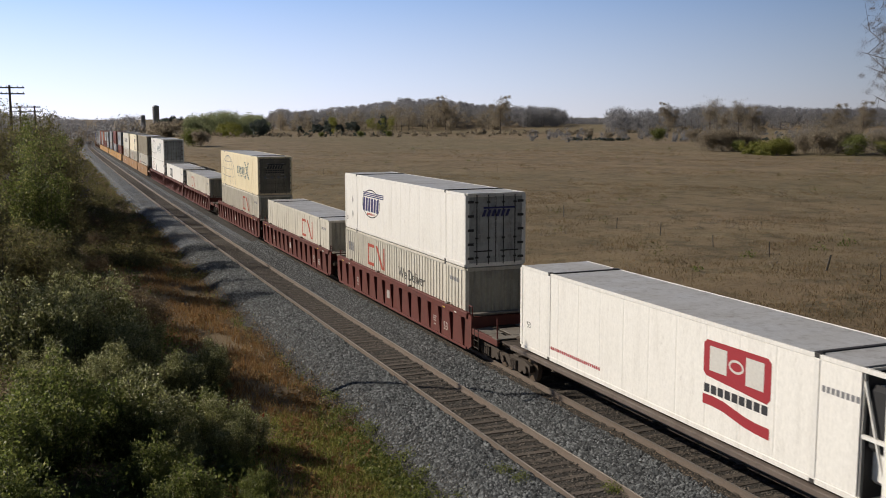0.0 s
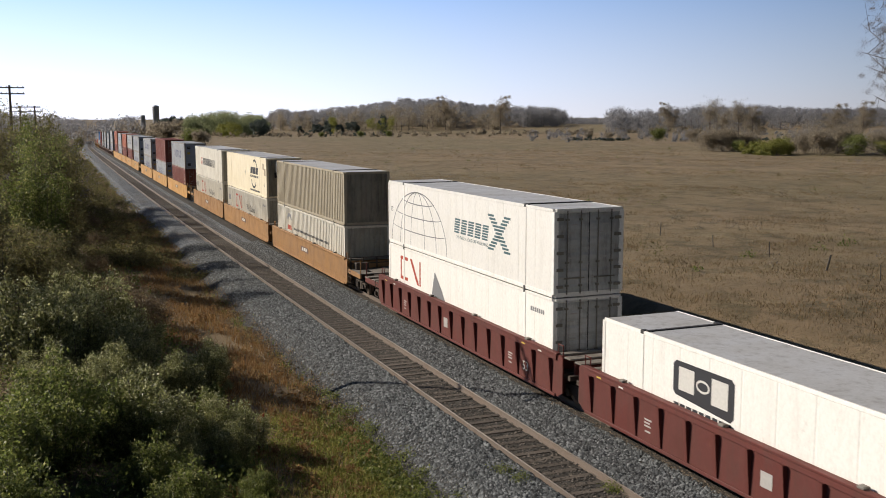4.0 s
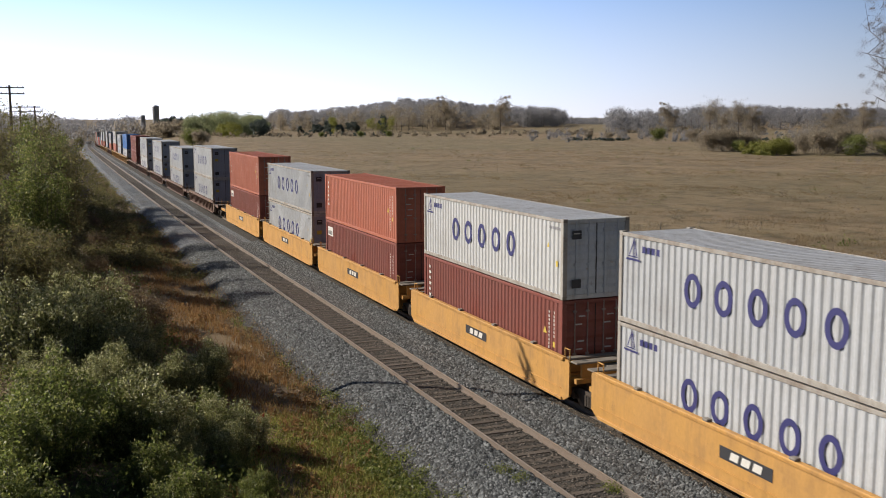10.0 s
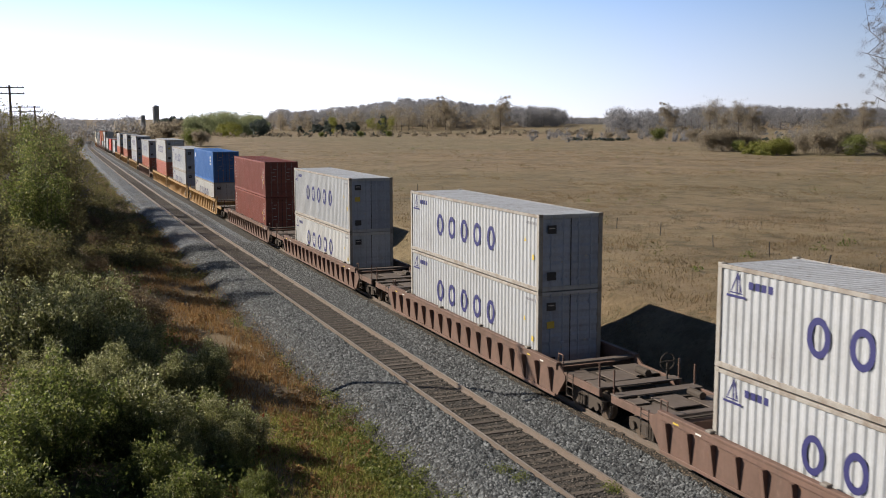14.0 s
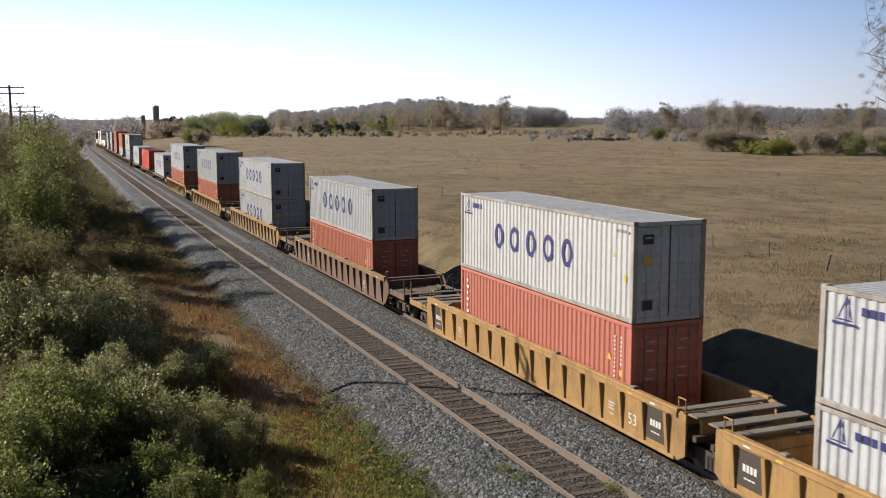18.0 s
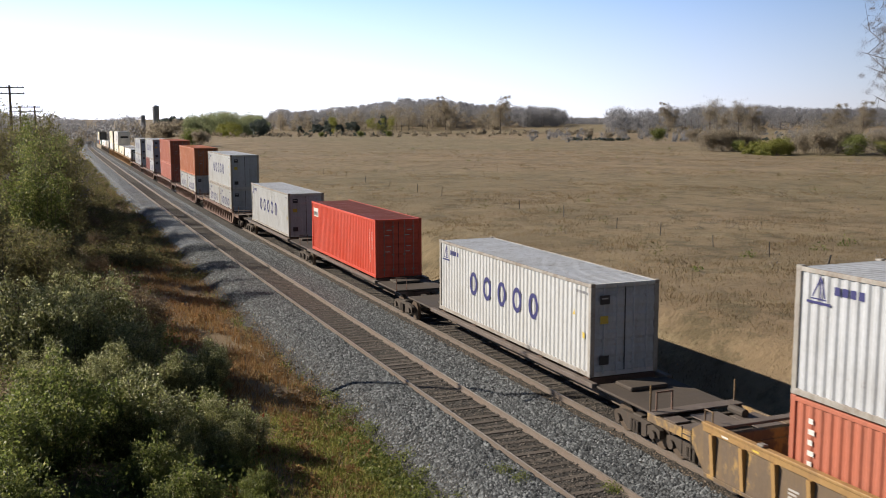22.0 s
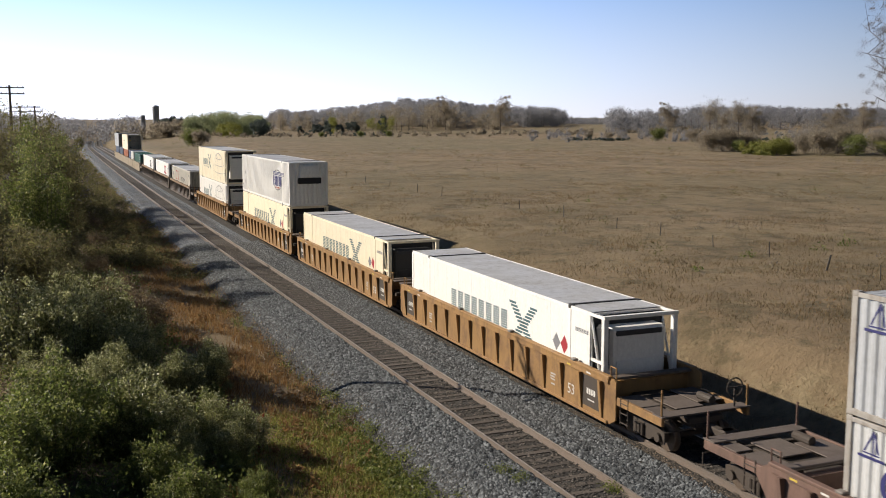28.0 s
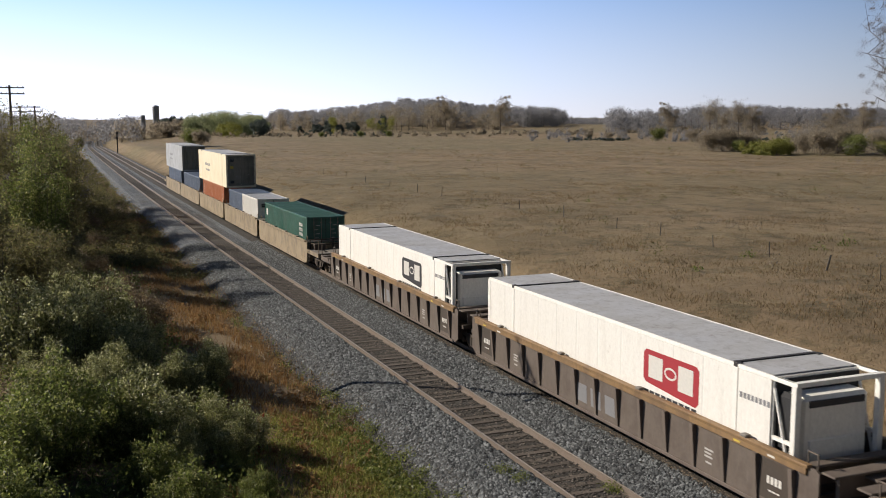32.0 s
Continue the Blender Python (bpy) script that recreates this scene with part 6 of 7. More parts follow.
def thicket():
    kinds = {
        "olive": [sprig_shrub("grey-green leafy shrub on the cutting's bank", 11 + i, 3.7, 1.5, 30, M_OLIVE, 17000, (0.028, 0.075)) for i in range(3)],
        "green": [sprig_shrub("low green bush in the thicket", 21 + i, 2.7, 1.5, 28, M_GREEN, 16000, (0.028, 0.075)) for i in range(2)],
        "dark": [plant("shrub", "dark half-bare thicket shrub", "shrub", 31 + i, 4.4, 1.9, 9, 0.045, M_DARK, 10500, (0.045, 0.105), 0.40, "shrubs on the bank") for i in range(3)],
        "tall": [sprig_shrub("tall dense dark-leaved shrub in the thicket", 35 + i, 8.0, 1.9, 34, m, 22000, (0.035, 0.095), 0.24) for i, m in enumerate((M_DARK, M_DARK, M_GREEN))],
        "russet": [plant("shrub", "russet autumn shrub with thin leaves", "shrub", 41, 2.6, 1.2, 7, 0.03, M_RUSSET, 4200, (0.04, 0.08), 0.26, "shrubs on the bank")],
        "bare": [plant("small_tree", "bare thin-twigged young tree", "tree", 51 + i, 6.2, 1.7, 4, 0.06, M_TWIG, 500, (0.03, 0.09), 0.10, "bare trees on the bank") for i in range(2)],
    }
    used = set()

    def put(kind, x, y, s):
        pick = random.Random(int(x * 10) * 1009 + int(y * 10))
        src = kinds[kind][pick.randrange(len(kinds[kind]))]
        m = at(x, y, s, pick.uniform(0, 360))
        if src.name in used:
            copy_thing(src, m)
        else:
            used.add(src.name)
            src.matrix_basis = m
    for kind, x, y, s in (
            ("olive", 2.4, 40, 1.0), ("olive", 3.5, 38.5, 0.62), ("olive", 1.0, 42, 0.9), ("olive", 2.8, 36, 0.72), ("olive", 1.2, 36.5, 0.95), ("olive", 3.0, 30, 0.45), 
            ("olive", 1.6, 31.5, 0.6), ("olive", 0.2, 33, 0.95), ("olive", -0.6, 37, 1.0), ("green", 0.2, 28.0, 0.95), ("green", 1.8, 27.0, 0.85), ("olive", 3.3, 25.8, 0.4), ("green", 4.6, 25.8, 0.3), ("green", 3.0, 22.6, 0.6),
            ("green", 0.8, 23.4, 0.85), ("green", -0.6, 24.4, 0.95), ("green", -0.7, 21.0, 0.8), ("green", 0.9, 19.6, 0.7), ("green", 2.2, 19.0, 0.6), ("olive", 2.6, 18.2, 0.40), ("green", 3.7, 19.9, 0.42), ("green", -0.2, 17.0, 0.6), ("green", 1.2, 16.0, 0.5), ("green", 4.4, 22.4, 0.34),
            ("olive", 4.3, 28.2, 0.86), ("olive", 4.95, 28.7, 0.70), ("olive", 3.4, 28.0, 0.84), ("olive", 2.5, 27.2, 0.78), ("olive", 5.3, 27.8, 0.48), ("olive", 4.7, 26.6, 0.42),
            ("olive", 5.4, 35.2, 0.58), ("olive", 6.1, 34.9, 0.36), ("olive", 5.9, 36.3, 0.42), ("olive", 4.6, 36.5, 0.6), ("olive", 4.4, 33.7, 0.5), ("olive", 3.5, 31.6, 0.36), ("green", 3.6, 29, 0.4), ("olive", 5.3, 38, 0.5), ("green", 4.2, 27.2, 0.32), ("green", 4.9, 31.8, 0.34), ("green", 4.7, 29.6, 0.28), ("green", 5.4, 33.4, 0.3), ("russet", 4.0, 42.5, 0.8), ("russet", 3.0, 45, 1.0), ("russet", 4.6, 47, 0.7),
            ("dark", -0.6, 46, 0.8), ("dark", 0.9, 49, 0.5), ("dark", -1.0, 52, 0.95), ("dark", 0.2, 55, 0.7), ("dark", 1.4, 58, 0.5), ("dark", -1.1, 60, 1.1), ("dark", 0.4, 65, 0.8), ("dark", 1.9, 68, 0.55), ("dark", -0.4, 72, 1.1), ("dark", 1.2, 78, 0.8), ("dark", 2.6, 80, 0.6),
            ("dark", -0.6, 84, 1.25), ("dark", 1.6, 90, 0.95), ("dark", 3.0, 94, 0.7), ("dark", 0.4, 98, 1.3), ("dark", 2.4, 104, 1.0), ("dark", 3.8, 110, 0.75), ("dark", 1.2, 114, 1.3), ("dark", 3.2, 122, 1.0), ("dark", 4.4, 130, 0.85), ("dark", 2.2, 134, 1.25), ("dark", 4.2, 144, 1.0), ("dark", 5.2, 156, 0.9), ("dark", 3.8, 166, 1.2), ("dark", 6.0, 178, 0.95), ("dark", 6.6, 200, 1.0), ("dark", 8.0, 225, 1.0), ("dark", 9.4, 252, 1.05), ("dark", 10.8, 285, 1.1), ("dark", 12.8, 320, 1.1), ("dark", 15.0, 365, 1.2), ("dark", 18.0, 410, 1.3),
            ("russet", 3.6, 52, 0.6), ("russet", 3.2, 60, 0.6), ("russet", 4.2, 74, 0.6), ("russet", 4.8, 88, 0.6),
            ("dark", -2.2, 92, 1.75), ("dark", -0.6, 96, 1.75), ("dark", 1.0, 101, 1.6), ("dark", -1.9, 106, 1.9), ("dark", 0.2, 110, 1.85), ("dark", -1.6, 70, 1.2), ("dark", -2.0, 80, 1.35), ("dark", 2.2, 108, 1.4), ("bare", 1.6, 102, 1.2), ("bare", 2.4, 112, 1.15), ("bare", 3.4, 124, 1.2), ("bare", 0.2, 99, 1.2), ("bare", 4.6, 136, 1.1), ("dark", -1.2, 122, 1.5), ("dark", 1.8, 126, 1.3), ("green", 2.4, 24.4, 0.6), ("green", 4.9, 24.0, 0.36), ("green", 1.6, 21.4, 0.7), ("green", 3.6, 17.6, 0.36), ("green", 2.6, 15.6, 0.45), ("green", 0.0, 25.6, 0.9), ("olive", 4.0, 33.6, 0.5), ("olive", 2.2, 33.5, 0.6), ("green", 4.5, 19.8, 0.3),
            ("dark", -3.0, 86, 1.55), ("dark", -0.8, 104, 1.85), ("dark", -3.4, 98, 1.75), ("dark", -1.3, 95, 1.75), ("dark", 0.5, 106, 1.8), ("dark", -0.3, 88, 1.55), ("dark", 1.7, 108, 1.55),
            ("tall", -2.75, 40.2, 0.98), ("tall", -4.2, 43, 1.00), ("tall", 0.2, 60, 1.06), ("tall", -1.4, 66, 1.11), ("tall", 1.0, 70, 1.06), ("tall", 0.0, 80, 1.19), ("tall", 1.7, 86, 1.12), ("tall", -2.4, 90, 1.13), ("tall", 2.6, 96, 1.06), ("tall", 0.6, 100, 1.20), ("tall", 3.1, 108, 0.93), ("tall", -0.2, 90, 1.12), ("tall", 2.3, 104, 1.07), ("tall", -1.2, 97, 1.16), ("tall", 1.4, 112, 1.12),
            ("bare", -0.8, 62, 0.8), ("bare", 0.9, 70, 0.75), ("bare", 1.8, 84, 0.85), ("bare", 2.8, 92, 0.9), ("bare", 3.4, 99, 0.95), ("bare", 2.6, 108, 1.0), ("bare", 0.2, 76, 0.95), ("bare", -0.6, 92, 1.05), ("bare", 4.4, 118, 0.95), ("bare", 3.6, 128, 1.0), ("bare", 1.4, 120, 1.15), ("bare", 4.8, 140, 1.0)):
        put(kind, x, y, s)


thicket()


def undergrowth():
    """Low leafy cover between the bushes and ragged weeds along the ballast's foot."""
    rng = np.random.default_rng(41)

    def spread(name, mat, n, x0, x1, y0, y1, h, size, label, clump):
        k = n // clump
        y = y0 + (y1 - y0) * rng.random(k) ** 1.5
        x = rng.uniform(x0, x1, k)
        c = np.stack([x + bend(y), y, terrain(x + bend(y), y) + h * rng.uniform(0.2, 1.0, k)], -1)
        tagged(new(name, quads_mesh(name, leaves(rng, c, np.full(k, h * 0.7), n, size), mat)), label, "weeds", kind="stuff")
    spread("undergrowth", M_GREEN, 70000, -4, 5.2, 10, 62, 0.35, (0.04, 0.09), "low green undergrowth between the bushes", 40)
    spread("dry_undergrowth", M_DARK, 30000, -4, 4.4, 34, 120, 0.4, (0.04, 0.09), "low dry undergrowth between the bushes", 40)
    spread("green_mound", M_LIME, 34000, 6.2, 9.2, 14, 31, 0.11, (0.02, 0.05), "low yellow-green weeds beside the ballast", 30)
    spread("green_patch", M_GREEN, 24000, 8.3, 9.6, 22, 32, 0.13, (0.02, 0.06), "bright green weed patch at the ballast's foot", 60)
    spread("tall_tufts", M_GRASS, 9000, 5.4, 9.0, 14, 60, 0.16, (0.03, 0.09), "russet tufts in the grass", 60)
    spread("ballast_foot_weeds", M_GREEN, 14000, 8.6, 10.1, 14, 60, 0.12, (0.02, 0.05), "ragged low weeds along the ballast's foot", 45)
    spread("bank_scrub", M_DARK, 50000, 3.4, 7.6, 66, 230, 0.5, (0.05, 0.12), "low dark scrub on the bank", 120)
    spread("dark_foot_weeds", M_DARK, 30000, 7.4, 9.7, 62, 260, 0.22, (0.04, 0.10), "dark weeds along the ballast's foot", 60)
    spread("dry_foot_weeds", M_RUSSET, 20000, 8.2, 10.0, 30, 190, 0.16, (0.03, 0.07), "dry weeds along the ballast's foot", 40)


    for i, (x, y, r) in enumerate(((11.25, 22.2, 0.28), (11.05, 22.9, 0.2), (13.15, 20.6, 0.22), (9.7, 26.0, 0.3), (9.6, 31.0, 0.3), (9.5, 29.0, 0.4), (9.5, 24.5, 0.35), (9.8, 22.5, 0.3), (9.3, 33.0, 0.4))):
        c = np.array([(x, y, -0.1 if x > 11 else -0.48)]) + rng.normal(0, 1, (12, 3)) * (r * 0.5, r * 0.6, 0.03)
        tagged(new("ballast_weed", quads_mesh("ballast_weed", leaves(rng, c, np.full(12, 0.09), 420, (0.015, 0.04)), M_GREEN)), "low green weed growing through the ballast", "weed", "weeds in the ballast", "stuff")


undergrowth()


def grass():
    rng = np.random.default_rng(17)

    def blades(name, n, x, y, mat, tall, wide, label):
        z = terrain(x, y)
        h = rng.uniform(*tall, n)
        a = rng.uniform(0, 6.28, n)
        lean = rng.normal(0, 0.35, (n, 2)) * h[:, None]
        w = wide * rng.uniform(0.6, 1.4, n)
        dx, dy = np.cos(a) * w, np.sin(a) * w
        p = np.stack([x, y, z - 0.03], -1)
        q = np.stack([p + np.stack([-dx, -dy, 0 * z], -1), p + np.stack([dx, dy, 0 * z], -1),
                      p + np.stack([dx * 0.2 + lean[:, 0], dy * 0.2 + lean[:, 1], h], -1), p + np.stack([-dx * 0.2 + lean[:, 0], -dy * 0.2 + lean[:, 1], h], -1)], 1)
        tagged(new(name, quads_mesh(name, q, mat)), label, "grass", kind="stuff")

    n = 80000
    y = 14 + 90 * rng.random(n) ** 1.6
    x = 3.0 + 6.7 * rng.random(n) ** 0.75
    keep = (np.sin(x * 1.9 + y * 0.8) + np.sin(y * 0.55 - x) + rng.normal(0, 0.8, n)) > -0.6
    x, y = x[keep] + bend(y[keep]), y[keep]
    green = (y < 31.5 + rng.normal(0, 1.6, len(y))) & (rng.random(len(y)) < 0.85)
    blades("dry_grass", int((~green).sum()), x[~green], y[~green], M_GRASS, (0.10, 0.34), 0.016, "dry russet grass on the cutting's bank")
    blades("green_grass", int(green.sum()), x[green], y[green], M_GRASS_G, (0.06, 0.24), 0.018, "green and straw grass beside the ballast")
    n = 60000
    y = 15 + 17 * rng.random(n)
    x = rng.uniform(5.2, 9.35, n)
    keep = (np.sin(x * 2.3 + y * 1.1) + np.sin(y * 1.7 - x * 1.2) + rng.normal(0, 0.9, n)) > -0.1
    x, y = x[keep], y[keep]
    n = len(x)
    blades("lush_grass", n, x + bend(y), y, M_GRASS_G, (0.04, 0.16), 0.016, "low yellow-green grass beside the ballast")
    n = 80000
    y = 12 + 190 * rng.random(n) ** 1.7
    x = 20.6 + (y * 0.5 + 45) * rng.random(n)
    keep = (np.sin(x * 0.7 + y * 0.3) + np.sin(y * 0.41 - x * 0.6) + rng.normal(0, 0.9, n)) > -0.4
    x, y = x[keep] + bend(y[keep]), y[keep]
    n = 80000
    yn = 12 + 80 * rng.random(n) ** 1.2
    xn = 19.9 + (yn * 0.42 + 16) * rng.random(n) ** 1.2
    keep = (np.sin(xn * 1.3 + yn * 0.5) + np.sin(yn * 0.9 - xn * 0.8) + rng.normal(0, 0.9, n)) > -0.5
    xn, yn = xn[keep], yn[keep]
    blades("bank_grass", len(xn), xn + bend(yn), yn, M_BANK_GRASS, (0.06, 0.17), 0.016, "tall dead brown grass on the bank beyond the train")
    k = 15000
    yc = 18 + 215 * rng.random(k) ** 1.5
    xc = 25 + (yc * 0.62 + 40) * rng.random(k) ** 1.1
    keep = (np.sin(xc * 0.21 + yc * 0.13) + np.sin(yc * 0.19 - xc * 0.17) + rng.normal(0, 0.9, k)) > -0.3
    xc, yc = np.repeat(xc[keep], 13), np.repeat(yc[keep], 13)
    xc, yc = xc + rng.normal(0, 0.22, len(xc)), yc + rng.normal(0, 0.22, len(yc))
    half = len(xc) // 2
    blades("field_tufts", half, xc[:half] + bend(yc[:half]), yc[:half], M_FIELD_GRASS, (0.08, 0.24), 0.017, "tufts of dead pale-brown grass over the field")
    blades("straw_tufts", len(xc) - half, xc[half:] + bend(yc[half:]), yc[half:], M_FIELD_GRASS, (0.06, 0.20), 0.016, "straw-coloured grass tufts over the field")
    blades("field_grass", len(x), x, y, M_GRASS, (0.03, 0.09), 0.022, "straw-coloured field grass beyond the train")


grass()


def bearing(px):
    return YAW + math.atan((px - 784) / 1770.7)


def spot(px, d):
    """A place on the ground that lies d metres ahead along the view's axis, on the bearing px."""
    b = bearing(px)
    r = d / math.cos(b - YAW)
    return r * math.sin(b), r * math.cos(b)


HILL_LINE = ((470, 205), (490, 192), (505, 189), (520, 196), (560, 192), (600, 187), (640, 185), (665, 180), (690, 178), (712, 171), (740, 174), (770, 174), (815, 178), (845, 184), (890, 183), (960, 188), (1000, 192))
EAST_LINE = ((1040, 203), (1080, 191), (1095, 187), (1130, 194), (1175, 188), (1230, 186), (1330, 185), (1400, 189), (1450, 192), (1560, 191), (1700, 190))


GREEN_LINE = ((325, 207), (345, 198), (380, 193), (412, 192), (430, 198), (455, 197), (472, 205))
FARM_LINE = ((100, 216), (200, 212), (216, 208), (235, 205), (250, 212), (262, 215), (282, 212), (330, 208))


def top_of(line, px, d):
    """Height of a wood's top over the land, on a bearing and at a distance."""
    return EYE_Z + d * (206.5 - float(np.interp(px, *zip(*line)))) / 1770.7


def woods(name, label, seed, mat, trees, per, leaf):
    """Far trees as one mass: each a tapered trunk and a crown of several uneven lobes filled with twigs."""
    rng = np.random.default_rng(seed)
    out, rods = [], []
    for x, y, h, w in trees:
        z = float(terrain(x, y))
        k = 7
        a, rr = rng.uniform(0, 6.28, k), w * 0.62 * np.sqrt(rng.random(k))
        zz = z + h * rng.uniform(0.06, 0.74, k)
        zz[0], rr[0] = z + h * 0.78, 0.15 * w
        lobe = np.stack([x + rr * np.cos(a), y + rr * np.sin(a), zz], -1)
        size = np.minimum(rng.uniform(0.36, 0.58, k) * w, 0.24 * h)
        pick = rng.integers(0, k, per)
        d = rng.normal(0, 1, (per, 3))
        d /= np.linalg.norm(d, axis=1)[:, None]
        ctr = lobe[pick] + d * (size[pick] * rng.random(per) ** 0.4)[:, None]
        nv = d + rng.normal(0, 0.55, (per, 3))
        u = np.cross(nv, rng.normal(0, 1, (per, 3)))
        u /= np.linalg.norm(u, axis=1)[:, None] + 1e-9
        v = np.cross(nv, u)
        v /= np.linalg.norm(v, axis=1)[:, None] + 1e-9
        s = rng.uniform(*leaf, per)[:, None]
        out.append(np.stack([ctr - u * s, ctr - v * s * 0.7, ctr + u * s, ctr + v * s * 0.7], 1))
        rods.append((np.array([x, y, z - 0.5]), np.array([x, y, z + h * 0.5]), 0.010 * h, 0.004 * h))
        for i in range(2):
            rods.append((np.array([x, y, z + h * (0.25 + 0.1 * i)]), lobe[i + 1], 0.005 * h, 0.002 * h))
    me = quads_mesh(name, np.concatenate(out), mat)
    ob = tagged(new(name, me), label, "woods", kind="stuff")
    tr = part("trunks", limb_mesh("trunks", rods, M_FAR_BARK), M_FAR_BARK, ob)
    tagged(tr, kind="stuff")
    return ob


def far_woods():
    r = random.Random(9)

    def scatter(n, p0, p1, d0, d1, h0, h1, wide=0.42):
        res = []
        for _ in range(n):
            x, y = spot(r.uniform(p0, p1), r.uniform(d0, d1))
            h = r.uniform(h0, h1)
            res.append((x, y, h, h * wide))
        return res

    def under(line, n, p0, p1, d0, d1, drop, wide=0.5):
        """Trees whose tops follow a wood's outline, some standing lower."""
        res = []
        for _ in range(n):
            px, d = r.uniform(p0, p1), r.uniform(d0, d1)
            x, y = spot(px, d)
            h = top_of(line, px, d) - float(terrain(x, y))
            h = min(max(h * (1 - drop * r.random() ** 1.6), 3.5), 15)
            res.append((x, y, h, min(h * wide, 6)))
        return res
    woods("hill_woods", "bare grey-brown woods over the hill", 61, M_HAZED_TWIG, under(HILL_LINE, 430, 480, 998, 600, 760, 0.3), 420, (0.20, 0.48))
    woods("hill_edge_trees", "russet and bare trees at the wood's edge", 62, M_HAZED_RUSSET, under(HILL_LINE, 60, 480, 880, 560, 600, 0.75), 420, (0.2, 0.45))
    woods("right_woods", "low bare woods along the horizon", 63, M_HAZED_TWIG, under(EAST_LINE, 470, 1075, 1700, 470, 640, 0.35, 0.55), 330, (0.18, 0.42))
    woods("gap_woods", "distant thin tree line", 64, M_HAZED_TWIG, scatter(150, 985, 1110, 800, 900, 6.5, 8.8, 0.7), 150, (0.25, 0.5))
    woods("green_trees", "green and yellowing trees beyond the field", 65, M_HAZED_GREEN, under(GREEN_LINE, 60, 334, 470, 500, 545, 0.3, 0.6), 700, (0.18, 0.42))
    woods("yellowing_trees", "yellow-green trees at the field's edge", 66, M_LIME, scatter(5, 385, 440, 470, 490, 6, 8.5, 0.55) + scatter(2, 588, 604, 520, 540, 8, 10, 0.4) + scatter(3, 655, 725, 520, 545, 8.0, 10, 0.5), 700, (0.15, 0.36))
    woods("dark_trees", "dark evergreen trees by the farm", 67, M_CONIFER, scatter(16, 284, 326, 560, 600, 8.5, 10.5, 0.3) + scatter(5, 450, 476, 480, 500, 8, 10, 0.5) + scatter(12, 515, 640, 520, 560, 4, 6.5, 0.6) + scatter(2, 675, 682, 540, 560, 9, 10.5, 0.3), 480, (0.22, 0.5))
    woods("farm_trees", "mixed trees round the farm", 68, M_HAZED_RUSSET, under(FARM_LINE, 26, 212, 332, 500, 540, 0.3) + under(FARM_LINE, 24, 110, 215, 620, 760, 0.3), 380, (0.22, 0.5))
    woods("left_woods", "tree line beyond the railway", 69, M_HAZED_TWIG, scatter(210, -200, 250, 480, 900, 10.5, 14.0, 0.6), 300, (0.25, 0.6))
    woods("hedge", "low brown scrub along the field's far edge", 70, M_HAZED_RUSSET, scatter(170, 360, 1250, 420, 500, 1.0, 2.8, 0.9), 60, (0.2, 0.5))
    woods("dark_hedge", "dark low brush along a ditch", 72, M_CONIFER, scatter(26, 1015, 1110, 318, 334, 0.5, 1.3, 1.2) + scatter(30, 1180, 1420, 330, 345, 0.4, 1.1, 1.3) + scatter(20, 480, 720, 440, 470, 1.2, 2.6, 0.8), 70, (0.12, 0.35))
    woods("scrub", "brown scrub and saplings in the wet ground", 71, M_HAZED_TWIG, scatter(110, 940, 1600, 300, 430, 1.5, 4.5, 0.6), 170, (0.10, 0.24))
    woods("thicket_edge", "brown autumn scrub round the field's trees", 73, M_HAZED_RUSSET, scatter(26, 1238, 1345, 222, 262, 2.0, 5.5, 0.6) + scatter(50, 1390, 1700, 208, 262, 3.0, 6.5, 0.6) + scatter(8, 1435, 1500, 214, 235, 7.5, 9.5, 0.4), 300, (0.07, 0.19))
    woods("green_brush", "yellow-green brush at the field's edge", 74, M_LIME, scatter(26, 1312, 1402, 203, 222, 1.6, 3.2, 0.8) + scatter(5, 1500, 1530, 202, 212, 3.2, 4.6, 0.6), 520, (0.07, 0.19))
    kinds = [plant("field_tree", "bare brown tree standing in the field", "tree", 81, 14.5, 6.2, 1, 0.22, M_HAZED_RUSSET, 9500, (0.10, 0.26), 0.75, "trees in the field"),
             plant("field_tree", "thin-leaved russet tree in the field", "tree", 82, 13.5, 2.6, 1, 0.18, M_HAZED_RUSSET, 2600, (0.09, 0.22), 0.8, "trees in the field")]
    first = {0, 1}
    for k, px, d, s in ((0, 790, 490, 1.05), (0, 885, 490, 1.0), (1, 1252, 238, 1.0), (1, 1305, 245, 0.97), (1, 1275, 250, 0.8), (0, 1180, 395, 0.72), (0, 1330, 300, 0.6), (0, 1475, 260, 0.6), (0, 1520, 280, 0.65)):
        x, y = spot(px, d)
        m = at(x, y, s, r.uniform(0, 360), 0.2)
        if k in first:
            first.discard(k)
            kinds[k].matrix_basis = m
        else:
            copy_thing(kinds[k], m)
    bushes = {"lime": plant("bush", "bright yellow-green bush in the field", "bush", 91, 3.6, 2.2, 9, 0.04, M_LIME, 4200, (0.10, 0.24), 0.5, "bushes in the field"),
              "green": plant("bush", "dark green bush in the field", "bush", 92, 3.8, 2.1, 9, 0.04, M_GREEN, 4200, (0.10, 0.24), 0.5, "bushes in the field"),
              "russet": plant("bush", "brown autumn bush in the field", "bush", 93, 4.2, 2.3, 9, 0.04, M_HAZED_RUSSET, 4200, (0.10, 0.24), 0.55, "bushes in the field")}
    new_kind = set(bushes)
